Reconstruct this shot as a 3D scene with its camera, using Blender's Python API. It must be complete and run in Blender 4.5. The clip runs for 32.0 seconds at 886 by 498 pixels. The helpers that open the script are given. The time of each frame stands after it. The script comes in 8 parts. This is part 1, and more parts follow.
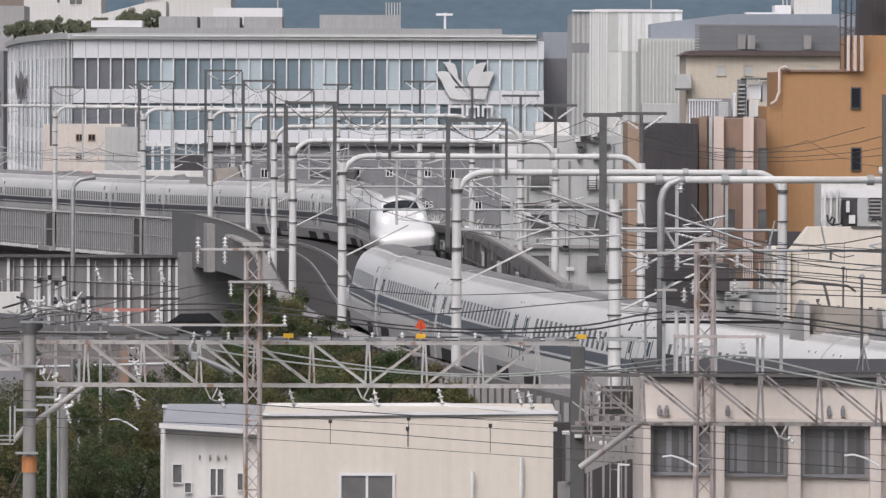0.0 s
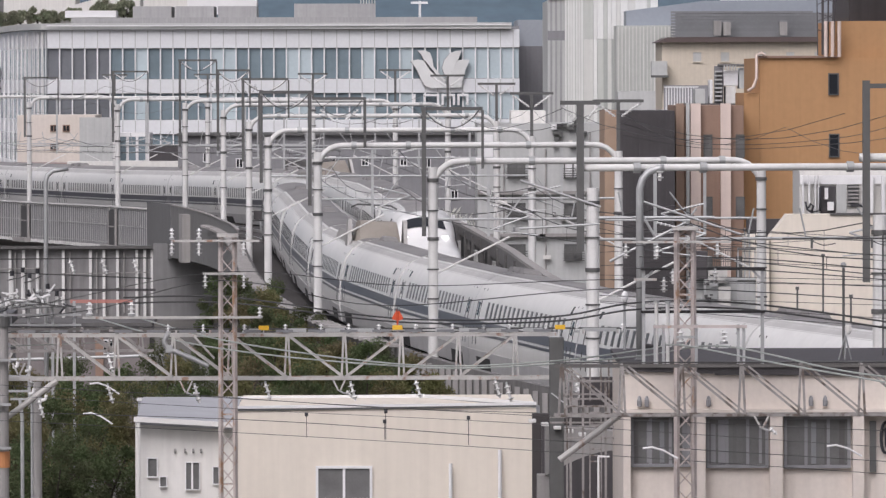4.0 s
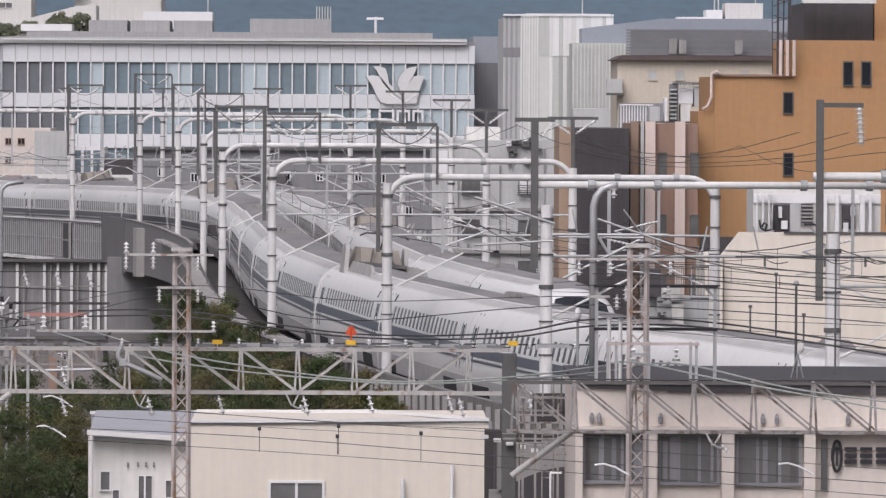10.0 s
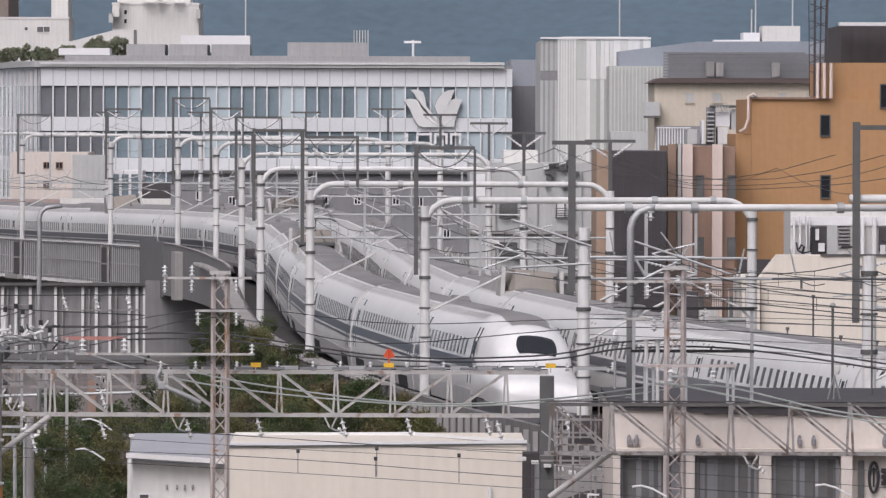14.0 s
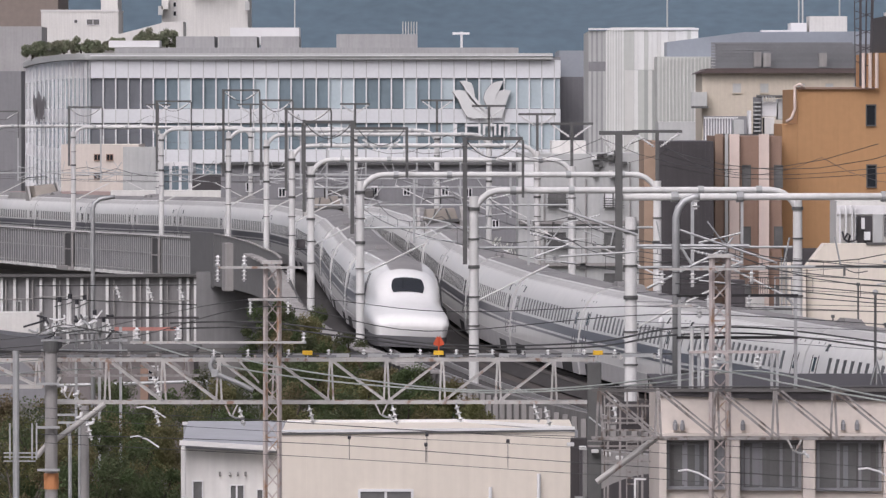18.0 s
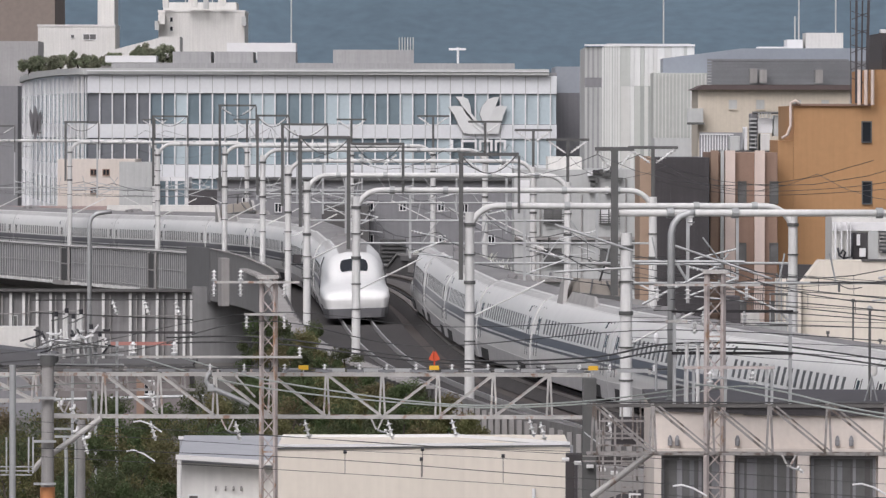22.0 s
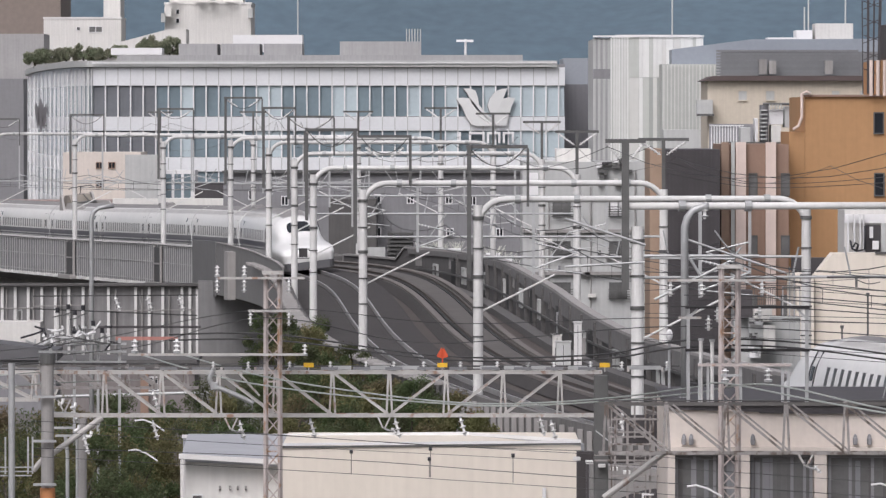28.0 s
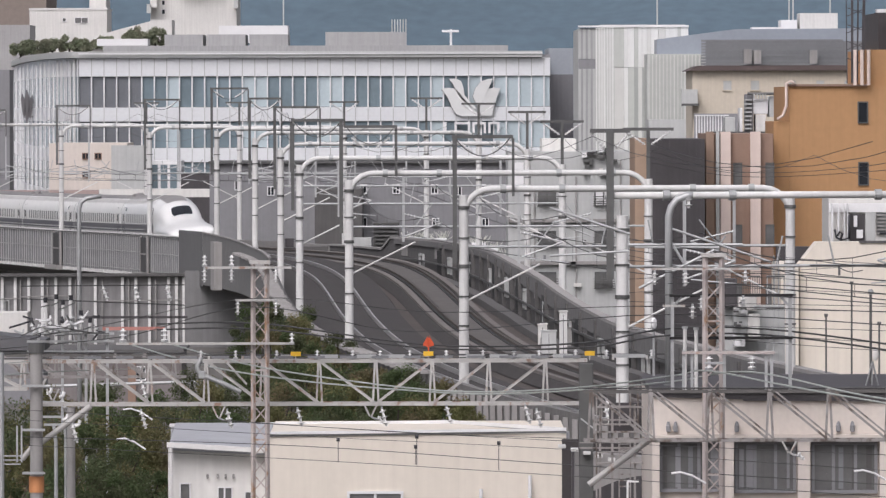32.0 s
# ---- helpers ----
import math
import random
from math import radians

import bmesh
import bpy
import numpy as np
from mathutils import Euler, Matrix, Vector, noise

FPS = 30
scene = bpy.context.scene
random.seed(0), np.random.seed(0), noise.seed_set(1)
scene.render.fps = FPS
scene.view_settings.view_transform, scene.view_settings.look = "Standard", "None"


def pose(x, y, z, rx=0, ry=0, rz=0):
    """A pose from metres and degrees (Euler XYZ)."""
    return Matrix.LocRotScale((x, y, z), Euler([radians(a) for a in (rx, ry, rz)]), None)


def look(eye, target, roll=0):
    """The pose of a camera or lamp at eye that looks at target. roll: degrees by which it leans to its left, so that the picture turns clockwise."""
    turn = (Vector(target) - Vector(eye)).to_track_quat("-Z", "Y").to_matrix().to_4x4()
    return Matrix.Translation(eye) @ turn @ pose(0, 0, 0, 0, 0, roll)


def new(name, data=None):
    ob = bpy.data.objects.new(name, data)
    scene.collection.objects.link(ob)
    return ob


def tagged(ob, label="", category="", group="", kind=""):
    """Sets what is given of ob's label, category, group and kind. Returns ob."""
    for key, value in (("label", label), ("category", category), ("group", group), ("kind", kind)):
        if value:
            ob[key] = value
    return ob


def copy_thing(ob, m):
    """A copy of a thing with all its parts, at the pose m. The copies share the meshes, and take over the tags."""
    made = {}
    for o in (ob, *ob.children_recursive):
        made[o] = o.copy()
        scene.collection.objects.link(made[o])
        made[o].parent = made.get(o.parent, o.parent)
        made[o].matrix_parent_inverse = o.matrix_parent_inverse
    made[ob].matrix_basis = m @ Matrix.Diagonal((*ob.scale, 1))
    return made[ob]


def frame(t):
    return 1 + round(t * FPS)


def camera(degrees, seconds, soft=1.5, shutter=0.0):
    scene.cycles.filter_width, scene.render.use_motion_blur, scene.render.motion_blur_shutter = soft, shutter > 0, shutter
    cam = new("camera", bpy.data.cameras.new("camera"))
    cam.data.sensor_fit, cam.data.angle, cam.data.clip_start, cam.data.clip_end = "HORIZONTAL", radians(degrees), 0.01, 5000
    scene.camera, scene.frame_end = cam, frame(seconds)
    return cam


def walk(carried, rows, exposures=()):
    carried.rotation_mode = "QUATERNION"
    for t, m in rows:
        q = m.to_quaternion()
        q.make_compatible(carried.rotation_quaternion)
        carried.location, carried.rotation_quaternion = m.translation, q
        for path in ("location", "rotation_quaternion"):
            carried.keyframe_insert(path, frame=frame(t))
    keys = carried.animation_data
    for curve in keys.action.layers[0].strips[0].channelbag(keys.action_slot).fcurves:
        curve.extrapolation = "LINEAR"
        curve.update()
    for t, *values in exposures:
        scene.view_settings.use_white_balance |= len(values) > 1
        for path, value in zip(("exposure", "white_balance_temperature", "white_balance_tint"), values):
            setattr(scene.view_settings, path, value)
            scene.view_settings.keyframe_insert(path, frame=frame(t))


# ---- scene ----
# camera: stands 15 m over the yard, long lens; heading, tilt and lean in degrees
cam = camera(6.3214, 32.0, soft=1.35)
EYE = 15.0
SIGHT = [
    (0, -1.40, -0.153, -1.142, 0.200),
    (0.5, -1.19, -0.176, -1.148, 0.158),
    (1, -0.86, -0.197, -1.151, 0.143),
    (1.5, -0.54, -0.221, -1.159, 0.165),
    (2, -0.15, -0.243, -1.176, 0.085),
    (2.5, 0.14, -0.266, -1.199, -0.049),
    (3, 0.66, -0.289, -1.224, -0.136),
    (3.5, 0.77, -0.311, -1.232, -0.145),
    (5.5, -0.16, -0.368, -1.186, -0.109),
    (6, -0.92, -0.406, -1.193, -0.064),
    (6.5, -0.79, -0.439, -1.183, 0.031),
    (7, -0.37, -0.469, -1.171, 0.043),
    (7.5, -0.33, -0.500, -1.156, 0.081),
    (8, -0.12, -0.532, -1.143, 0.151),
    (8.5, 0.15, -0.562, -1.129, 0.203),
    (9, 0.19, -0.593, -1.116, 0.278),
    (9.5, 0.38, -0.622, -1.109, 0.318),
    (10, 0.35, -0.651, -1.109, 0.289),
    (10.5, 0.28, -0.678, -1.109, 0.255),
    (11, 0.69, -0.574, -1.110, 0.253),
    (11.5, 0.74, -0.433, -1.112, 0.207),
    (12, 0.86, -0.402, -1.112, 0.193),
    (12.5, 0.77, -0.400, -1.104, 0.203),
    (13, 0.51, -0.399, -1.058, 0.187),
    (13.5, 0.01, -0.397, -1.000, 0.169),
    (14, -0.25, -0.380, -0.944, 0.174),
    (14.5, -0.48, -0.275, -0.898, 0.145),
    (15, -0.99, -0.153, -0.881, 0.096),
    (15.5, -1.24, -0.069, -0.882, 0.064),
    (17.5, -2.99, -0.020, -0.950, -0.005),
    (18, -3.18, -0.028, -1.008, -0.018),
    (18.5, -2.83, -0.040, -1.040, -0.045),
    (19, -2.46, -0.047, -0.998, -0.029),
    (19.5, -1.98, -0.053, -0.947, -0.018),
    (20, -1.85, -0.054, -0.937, 0.049),
    (20.5, -2.14, -0.052, -0.937, 0.059),
    (21, -2.68, -0.053, -0.932, 0.051),
    (21.5, -3.21, -0.055, -0.896, 0.136),
    (22, -3.70, -0.057, -0.896, 0.119),
    (22.5, -4.31, -0.060, -0.898, 0.100),
    (23, -4.44, -0.063, -0.900, 0.032),
    (23.5, -3.45, -0.059, -0.904, 0.096),
    (24, -2.55, -0.048, -0.907, 0.029),
    (24.5, -1.20, -0.031, -0.910, 0.041),
    (25, 0.19, -0.012, -0.912, 0.061),
    (25.5, 1.21, -0.003, -0.915, 0.039),
    (27.5, 0.52, -0.001, -0.935, -0.017),
    (28, 0.50, -0.001, -0.953, -0.012),
    (28.5, 0.00, 0.000, -0.960, 0.000),
    (29, -0.33, -0.002, -0.969, -0.051),
    (29.5, -0.36, -0.012, -0.982, -0.056),
    (30, -0.36, -0.031, -1.001, -0.056),
    (30.5, -0.51, -0.051, -1.017, -0.107),
    (31, -0.70, -0.070, -1.022, -0.071),
    (31.5, -0.79, -0.089, -1.020, -0.107),
    (32, -0.82, -0.102, -1.023, -0.121),
]
walk(cam, [(t, pose(0, y, EYE, 90 + tilt, 0, turn) @ pose(0, 0, 0, 0, 0, lean)) for t, y, turn, tilt, lean in SIGHT],
     exposures=[(0, -0.05, 6300, 16), (3, -0.06, 6300, 18), (7, -0.06, 6300, 18.5), (10, -0.07, 6280, 19.5), (13, -0.07, 6280, 19), (15, -0.09, 6280, 19.5), (18, -0.08, 6280, 20),
                (19, -0.09, 6280, 17.5), (21, -0.05, 6280, 16.5), (23, -0.04, 6280, 15.5), (25, -0.03, 6300, 16.5), (28, 0.02, 6290, 16.5), (30, 0.02, 6300, 18.5), (32, 0.03, 6300, 17)])

# ---- light: bright overcast ----
world = bpy.data.worlds.new("overcast_sky")
scene.world = world
world.use_nodes = True
wt = world.node_tree
wt.nodes.clear()
sky = wt.nodes.new("ShaderNodeTexSky")
sky.sky_type = "NISHITA"
sky.sun_disc = False
sky.sun_elevation = radians(48)
sky.sun_rotation = radians(202)
sky.dust_density = 6.0
sky.air_density = 1.0
grey = wt.nodes.new("ShaderNodeHueSaturation")
grey.inputs["Saturation"].default_value = 0.25
wbg = wt.nodes.new("ShaderNodeBackground")
wbg.inputs["Strength"].default_value = 0.108
wout = wt.nodes.new("ShaderNodeOutputWorld")
wt.links.new(sky.outputs["Color"], grey.inputs["Color"])
wt.links.new(grey.outputs["Color"], wbg.inputs["Color"])
wt.links.new(wbg.outputs["Background"], wout.inputs["Surface"])
sun = new("sun", bpy.data.lights.new("sun", "SUN"))
sun.data.energy = 1.6
sun.data.angle = radians(42)
sun.data.color = (1.0, 0.97, 0.93)
sun.matrix_world = look((-20, -50, 64), (0, 0, 0))


# ---- materials ----
def mat(name, colour, rough=0.7, metal=0.0, vary=0.15, scale=1.5, fine=0.08, bump=0.15, streak=0.0, spec=0.5, rust=None, rides=False):
    """Colour broken up by broad stains, fine grain, optional vertical streaks and a little relief; rides: it moves with its thing."""
    m = bpy.data.materials.new(name)
    m.use_nodes = True
    nt = m.node_tree
    n, l = nt.nodes, nt.links
    b = n["Principled BSDF"]
    b.inputs["Roughness"].default_value = rough
    b.inputs["Metallic"].default_value = metal
    b.inputs["Specular IOR Level"].default_value = spec
    place = n.new("ShaderNodeTexCoord").outputs["Object"] if rides else n.new("ShaderNodeNewGeometry").outputs["Position"]
    oi = n.new("ShaderNodeObjectInfo")
    big = n.new("ShaderNodeTexNoise")
    big.inputs["Scale"].default_value = scale
    big.inputs["Detail"].default_value = 4
    small = n.new("ShaderNodeTexNoise")
    small.inputs["Scale"].default_value = scale * 11
    small.inputs["Detail"].default_value = 3
    l.new(place, big.inputs["Vector"])
    l.new(place, small.inputs["Vector"])
    a = n.new("ShaderNodeMath")
    a.operation = "MULTIPLY_ADD"
    a.inputs[1].default_value = vary * 2
    a.inputs[2].default_value = 1 - vary
    l.new(big.outputs["Fac"], a.inputs[0])
    c = n.new("ShaderNodeMath")
    c.operation = "MULTIPLY_ADD"
    c.inputs[1].default_value = fine * 2
    c.inputs[2].default_value = 1 - fine
    l.new(small.outputs["Fac"], c.inputs[0])
    val = n.new("ShaderNodeMath")
    val.operation = "MULTIPLY"
    l.new(a.outputs[0], val.inputs[0])
    l.new(c.outputs[0], val.inputs[1])
    last = val
    if streak:
        mp = n.new("ShaderNodeMapping")
        mp.inputs["Scale"].default_value = (3.0, 3.0, 0.12)
        l.new(place, mp.inputs["Vector"])
        st = n.new("ShaderNodeTexNoise")
        st.inputs["Scale"].default_value = 1.6
        st.inputs["Detail"].default_value = 5
        l.new(mp.outputs["Vector"], st.inputs["Vector"])
        sm = n.new("ShaderNodeMath")
        sm.operation = "MULTIPLY_ADD"
        sm.inputs[1].default_value = streak * 2
        sm.inputs[2].default_value = 1 - streak
        l.new(st.outputs["Fac"], sm.inputs[0])
        mu = n.new("ShaderNodeMath")
        mu.operation = "MULTIPLY"
        l.new(last.outputs[0], mu.inputs[0])
        l.new(sm.outputs[0], mu.inputs[1])
        last = mu
    rv = n.new("ShaderNodeMath")
    rv.operation = "MULTIPLY_ADD"
    rv.inputs[1].default_value = 0.1
    rv.inputs[2].default_value = 0.95
    l.new(oi.outputs["Random"], rv.inputs[0])
    rm = n.new("ShaderNodeMath")
    rm.operation = "MULTIPLY"
    l.new(last.outputs[0], rm.inputs[0])
    l.new(rv.outputs[0], rm.inputs[1])
    hs = n.new("ShaderNodeHueSaturation")
    hs.inputs["Color"].default_value = (*colour, 1)
    l.new(rm.outputs[0], hs.inputs["Value"])
    if rust:
        # blotches and runs of a second colour, (r, g, b, share)
        rn = n.new("ShaderNodeTexNoise")
        rn.inputs["Scale"].default_value = 3.4
        rn.inputs["Detail"].default_value = 5
        rn.inputs["Roughness"].default_value = 0.7
        rmp = n.new("ShaderNodeMapping")
        rmp.inputs["Scale"].default_value = (1.0, 1.0, 0.45)
        l.new(place, rmp.inputs["Vector"])
        l.new(rmp.outputs["Vector"], rn.inputs["Vector"])
        rr = n.new("ShaderNodeMapRange")
        rr.inputs["From Min"].default_value = 0.62 - rust[3] * 0.3
        rr.inputs["From Max"].default_value = 0.72 - rust[3] * 0.3
        l.new(rn.outputs["Fac"], rr.inputs["Value"])
        rx = n.new("ShaderNodeMix")
        rx.data_type = "RGBA"
        rx.inputs["A"].default_value = (*colour, 1)
        rx.inputs["B"].default_value = (*rust[:3], 1)
        l.new(rr.outputs["Result"], rx.inputs["Factor"])
        l.new(rx.outputs["Result"], hs.inputs["Color"])
    l.new(hs.outputs["Color"], b.inputs["Base Color"])
    if bump:
        bp = n.new("ShaderNodeBump")
        bp.inputs["Strength"].default_value = bump
        bp.inputs["Distance"].default_value = 0.03
        l.new(small.outputs["Fac"], bp.inputs["Height"])
        l.new(bp.outputs["Normal"], b.inputs["Normal"])
    return m


CONCRETE = mat("concrete", (0.30, 0.29, 0.28), 0.85, streak=0.2)
CONCRETE_DARK = mat("weathered_concrete", (0.105, 0.102, 0.10), 0.9, streak=0.25)
PALE_POLE = mat("pale_spun_concrete", (0.63, 0.63, 0.615), 0.7, streak=0.12)
GALV = mat("galvanised_steel", (0.42, 0.43, 0.43), 0.5, 0.4, vary=0.2, scale=3)
DULL_STEEL = mat("dull_grey_steel", (0.11, 0.111, 0.108), 0.6, 0.2, vary=0.2, scale=3)
RUSTY = mat("rust_streaked_steel", (0.48, 0.43, 0.41), 0.8, 0.1, vary=0.3, scale=2.2, streak=0.25, rust=(0.34, 0.215, 0.135, 0.22))
BEAM_GREY = mat("faded_beam_paint", (0.46, 0.45, 0.43), 0.7, 0.1, vary=0.3, scale=2.5, rust=(0.30, 0.20, 0.15, 0.25))
TRAIN_WHITE = mat("gloss_white_car_paint", (0.80, 0.80, 0.785), 0.25, vary=0.04, scale=0.5, fine=0.03, bump=0.02, streak=0.05, rides=True)
TRAIN_DUSTY = mat("dusty_white_car_paint", (0.715, 0.712, 0.69), 0.32, vary=0.08, scale=0.5, fine=0.04, bump=0.02, streak=0.1, rides=True)
TRAIN_BLUE = mat("deep_blue_band", (0.092, 0.092, 0.108), 0.3, vary=0.06, bump=0, rides=True)
# white of the lower body, its shade put in as a greyer tone
TRAIN_SKIRT = mat("shaded_pale_skirt", (0.47, 0.465, 0.46), 0.6, vary=0.2, rides=True)
UNDER = mat("black_running_gear", (0.03, 0.03, 0.03), 0.8, vary=0.2, rides=True)
SEAM = mat("dark_rubber_seam", (0.06, 0.06, 0.065), 0.7, vary=0.1)
GLASS_DARK = mat("dark_window_glass", (0.022, 0.025, 0.03), 0.08, vary=0.2, bump=0, spec=0.6)
TRAIN_GLASS = mat("dusty_train_glass", (0.07, 0.07, 0.07), 0.3, vary=0.3, bump=0, rides=True)
RAIL_RUST = mat("dull_rusty_rail", (0.10, 0.085, 0.075), 0.6, 0.3, vary=0.2)
RAIL = mat("worn_rail_steel", (0.60, 0.59, 0.58), 0.35, 0.7, vary=0.2)
BALLAST = mat("brown_ballast", (0.046, 0.042, 0.041), 0.95, vary=0.25, scale=0.6, fine=0.3, bump=0.5)
SLAB = mat("grey_track_slab", (0.078, 0.066, 0.06), 0.9, vary=0.35, scale=0.7, fine=0.15)
GROUND = mat("yard_ground", (0.12, 0.115, 0.105), 0.95, vary=0.3, scale=0.2, fine=0.3)
CREAM = mat("cream_panel_cladding", (0.69, 0.635, 0.55), 0.75, vary=0.06, scale=0.5, fine=0.04, streak=0.1)
CREAM_TRIM = mat("pale_coping_metal", (0.70, 0.69, 0.67), 0.5, vary=0.08)
ROOF_GREY = mat("grey_roof_sheet", (0.36, 0.37, 0.39), 0.6, vary=0.15)
TILE_BEIGE = mat("pinkish_beige_tile", (0.65, 0.59, 0.535), 0.8, vary=0.08, scale=0.8, streak=0.12)
ORANGE = mat("ochre_render", (0.42, 0.24, 0.115), 0.85, vary=0.06, scale=0.3, streak=0.1)
BROWN = mat("brown_tile_wall", (0.27, 0.18, 0.135), 0.8, vary=0.15, streak=0.1)
PINKISH = mat("pale_pink_pilaster", (0.66, 0.55, 0.49), 0.8, vary=0.08, streak=0.1)
BLACKWALL = mat("black_metal_cladding", (0.058, 0.053, 0.056), 0.55, vary=0.25, streak=0.25)
OFFWHITE = mat("off_white_render", (0.66, 0.65, 0.62), 0.8, vary=0.08, scale=0.4, streak=0.15)
PALEGREY = mat("pale_grey_render", (0.46, 0.47, 0.46), 0.85, vary=0.1, scale=0.3, streak=0.15)
MIDGREY = mat("mid_grey_render", (0.235, 0.235, 0.245), 0.85, vary=0.1, scale=0.3, streak=0.12)
LOUVRE_GREY = mat("dull_louvre_grey", (0.20, 0.205, 0.215), 0.6, vary=0.15, scale=0.4)
BLUEGREY = mat("blue_grey_roof_metal", (0.27, 0.30, 0.34), 0.55, vary=0.1, scale=0.3)
STRIP_A = mat("cream_white_strip", (0.60, 0.605, 0.58), 0.7, vary=0.08, streak=0.1)
STRIP_B = mat("pale_green_grey_strip", (0.49, 0.51, 0.48), 0.7, vary=0.08, streak=0.1)
STRIP_C = mat("grey_green_strip", (0.37, 0.39, 0.37), 0.7, vary=0.08, streak=0.1)
BEIGE = mat("greyed_beige_render", (0.53, 0.475, 0.39), 0.85, vary=0.08, scale=0.4, streak=0.12)
TRUSS_DARK = mat("brown_grey_truss_steel", (0.29, 0.275, 0.265), 0.75, 0.1, vary=0.35, scale=2.5, streak=0.2, rust=(0.13, 0.105, 0.09, 0.35))
WHITE = mat("white_paint", (0.73, 0.73, 0.73), 0.6, vary=0.05)
CURTAIN = mat("white_fritted_glass", (0.67, 0.685, 0.70), 0.3, vary=0.1, scale=0.3, bump=0)
BLUEGLASS = mat("blue_tinted_glass", (0.185, 0.24, 0.27), 0.12, vary=0.4, scale=0.25, bump=0, spec=0.7)
SMOKEGLASS = mat("smoky_grey_glass", (0.165, 0.175, 0.19), 0.12, vary=0.4, scale=0.3, bump=0, spec=0.6)
PALEGLASS = mat("pale_green_glass", (0.46, 0.54, 0.57), 0.12, vary=0.1, scale=0.3, bump=0)
DIMGLASS = mat("dim_room_glass", (0.15, 0.15, 0.148), 0.15, vary=0.35, scale=2.0, bump=0, spec=0.6)


def leafy(name, colour, brown):
    """Thin leaves that let some light through, from green to dry brown."""
    m = bpy.data.materials.new(name)
    m.use_nodes = True
    nt = m.node_tree
    n, l = nt.nodes, nt.links
    n.clear()
    geo = n.new("ShaderNodeNewGeometry")
    big = n.new("ShaderNodeTexNoise")
    big.inputs["Scale"].default_value = 0.55
    big.inputs["Detail"].default_value = 3
    l.new(geo.outputs["Position"], big.inputs["Vector"])
    mr = n.new("ShaderNodeMapRange")
    mr.inputs["From Min"].default_value = 0.38
    mr.inputs["From Max"].default_value = 0.66
    l.new(big.outputs["Fac"], mr.inputs["Value"])
    mx = n.new("ShaderNodeMix")
    mx.data_type = "RGBA"
    mx.inputs["A"].default_value = (*colour, 1)
    mx.inputs["B"].default_value = (*brown, 1)
    l.new(mr.outputs["Result"], mx.inputs["Factor"])
    va = n.new("ShaderNodeMath")
    va.operation = "MULTIPLY_ADD"
    va.inputs[1].default_value = 0.5
    va.inputs[2].default_value = 0.75
    clump = n.new("ShaderNodeTexNoise")
    clump.inputs["Scale"].default_value = 1.1
    clump.inputs["Detail"].default_value = 2
    l.new(geo.outputs["Position"], clump.inputs["Vector"])
    both = n.new("ShaderNodeMath")
    both.operation = "MULTIPLY_ADD"
    both.inputs[1].default_value = 2.2
    l.new(clump.outputs["Fac"], both.inputs[0])
    l.new(geo.outputs["Random Per Island"], both.inputs[2])
    less = n.new("ShaderNodeMath")
    less.operation = "SUBTRACT"
    less.inputs[1].default_value = 1.1
    l.new(both.outputs[0], less.inputs[0])
    l.new(less.outputs[0], va.inputs[0])
    hs = n.new("ShaderNodeHueSaturation")
    l.new(mx.outputs["Result"], hs.inputs["Color"])
    l.new(va.outputs[0], hs.inputs["Value"])
    d = n.new("ShaderNodeBsdfDiffuse")
    t = n.new("ShaderNodeBsdfTranslucent")
    l.new(hs.outputs["Color"], d.inputs["Color"])
    l.new(hs.outputs["Color"], t.inputs["Color"])
    ms = n.new("ShaderNodeMixShader")
    ms.inputs["Fac"].default_value = 0.42
    l.new(d.outputs["BSDF"], ms.inputs[1])
    l.new(t.outputs["BSDF"], ms.inputs[2])
    o = n.new("ShaderNodeOutputMaterial")
    l.new(ms.outputs["Shader"], o.inputs["Surface"])
    return m


LEAF = leafy("green_leaves", (0.115, 0.155, 0.075), (0.11, 0.112, 0.072))
# roof shrub leaves are lifted and greyed to carry the far haze
LEAF_ROOF = leafy("haze_greyed_leaves", (0.25, 0.285, 0.19), (0.27, 0.265, 0.2))
LEAF_PALE = leafy("yellowish_leaves", (0.19, 0.195, 0.09), (0.175, 0.14, 0.092))
BARK = mat("dark_bark", (0.06, 0.05, 0.04), 0.9, vary=0.3)
# the blue of the distance haze is mixed into this forest colour
HILL = mat("haze_tinted_forest", (0.088, 0.13, 0.163), 0.95, vary=0.22, scale=0.02, fine=0.22, bump=0)
YELLOW = mat("yellow_marker_paint", (0.75, 0.45, 0.03), 0.6, vary=0.1)
RED = mat("red_marker_paint", (0.62, 0.09, 0.03), 0.6, vary=0.1)
PORCELAIN = mat("white_porcelain", (0.78, 0.78, 0.77), 0.2, vary=0.05, bump=0)
SIGN_PALE = mat("pale_sign_enamel", (0.63, 0.64, 0.63), 0.6, vary=0.06)
WIRE = mat("dark_wire", (0.07, 0.07, 0.07), 0.6, 0.3, vary=0.1, bump=0)
WIRE_PALE = mat("greenish_grey_wire", (0.38, 0.41, 0.385), 0.5, 0.2, vary=0.1, bump=0)
BLACK = mat("flat_black_letters", (0.025, 0.025, 0.03), 0.6, vary=0.1, bump=0)


# ---- building blocks ----
def across(bearing, y):
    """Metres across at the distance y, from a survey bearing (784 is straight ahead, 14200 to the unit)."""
    return (bearing - 784) * y / 14200


def level(dip, y):
    """Height at the distance y, from a survey dip (203 is level with the eye)."""
    return EYE - (dip - 203) * y / 14200


BASE = {}


def thing(name, label, category, loc=(0, 0, 0), group="", kind=""):
    ob = new(name)
    ob.location = loc
    BASE[ob] = Vector(loc)
    return tagged(ob, label, category, group, kind)


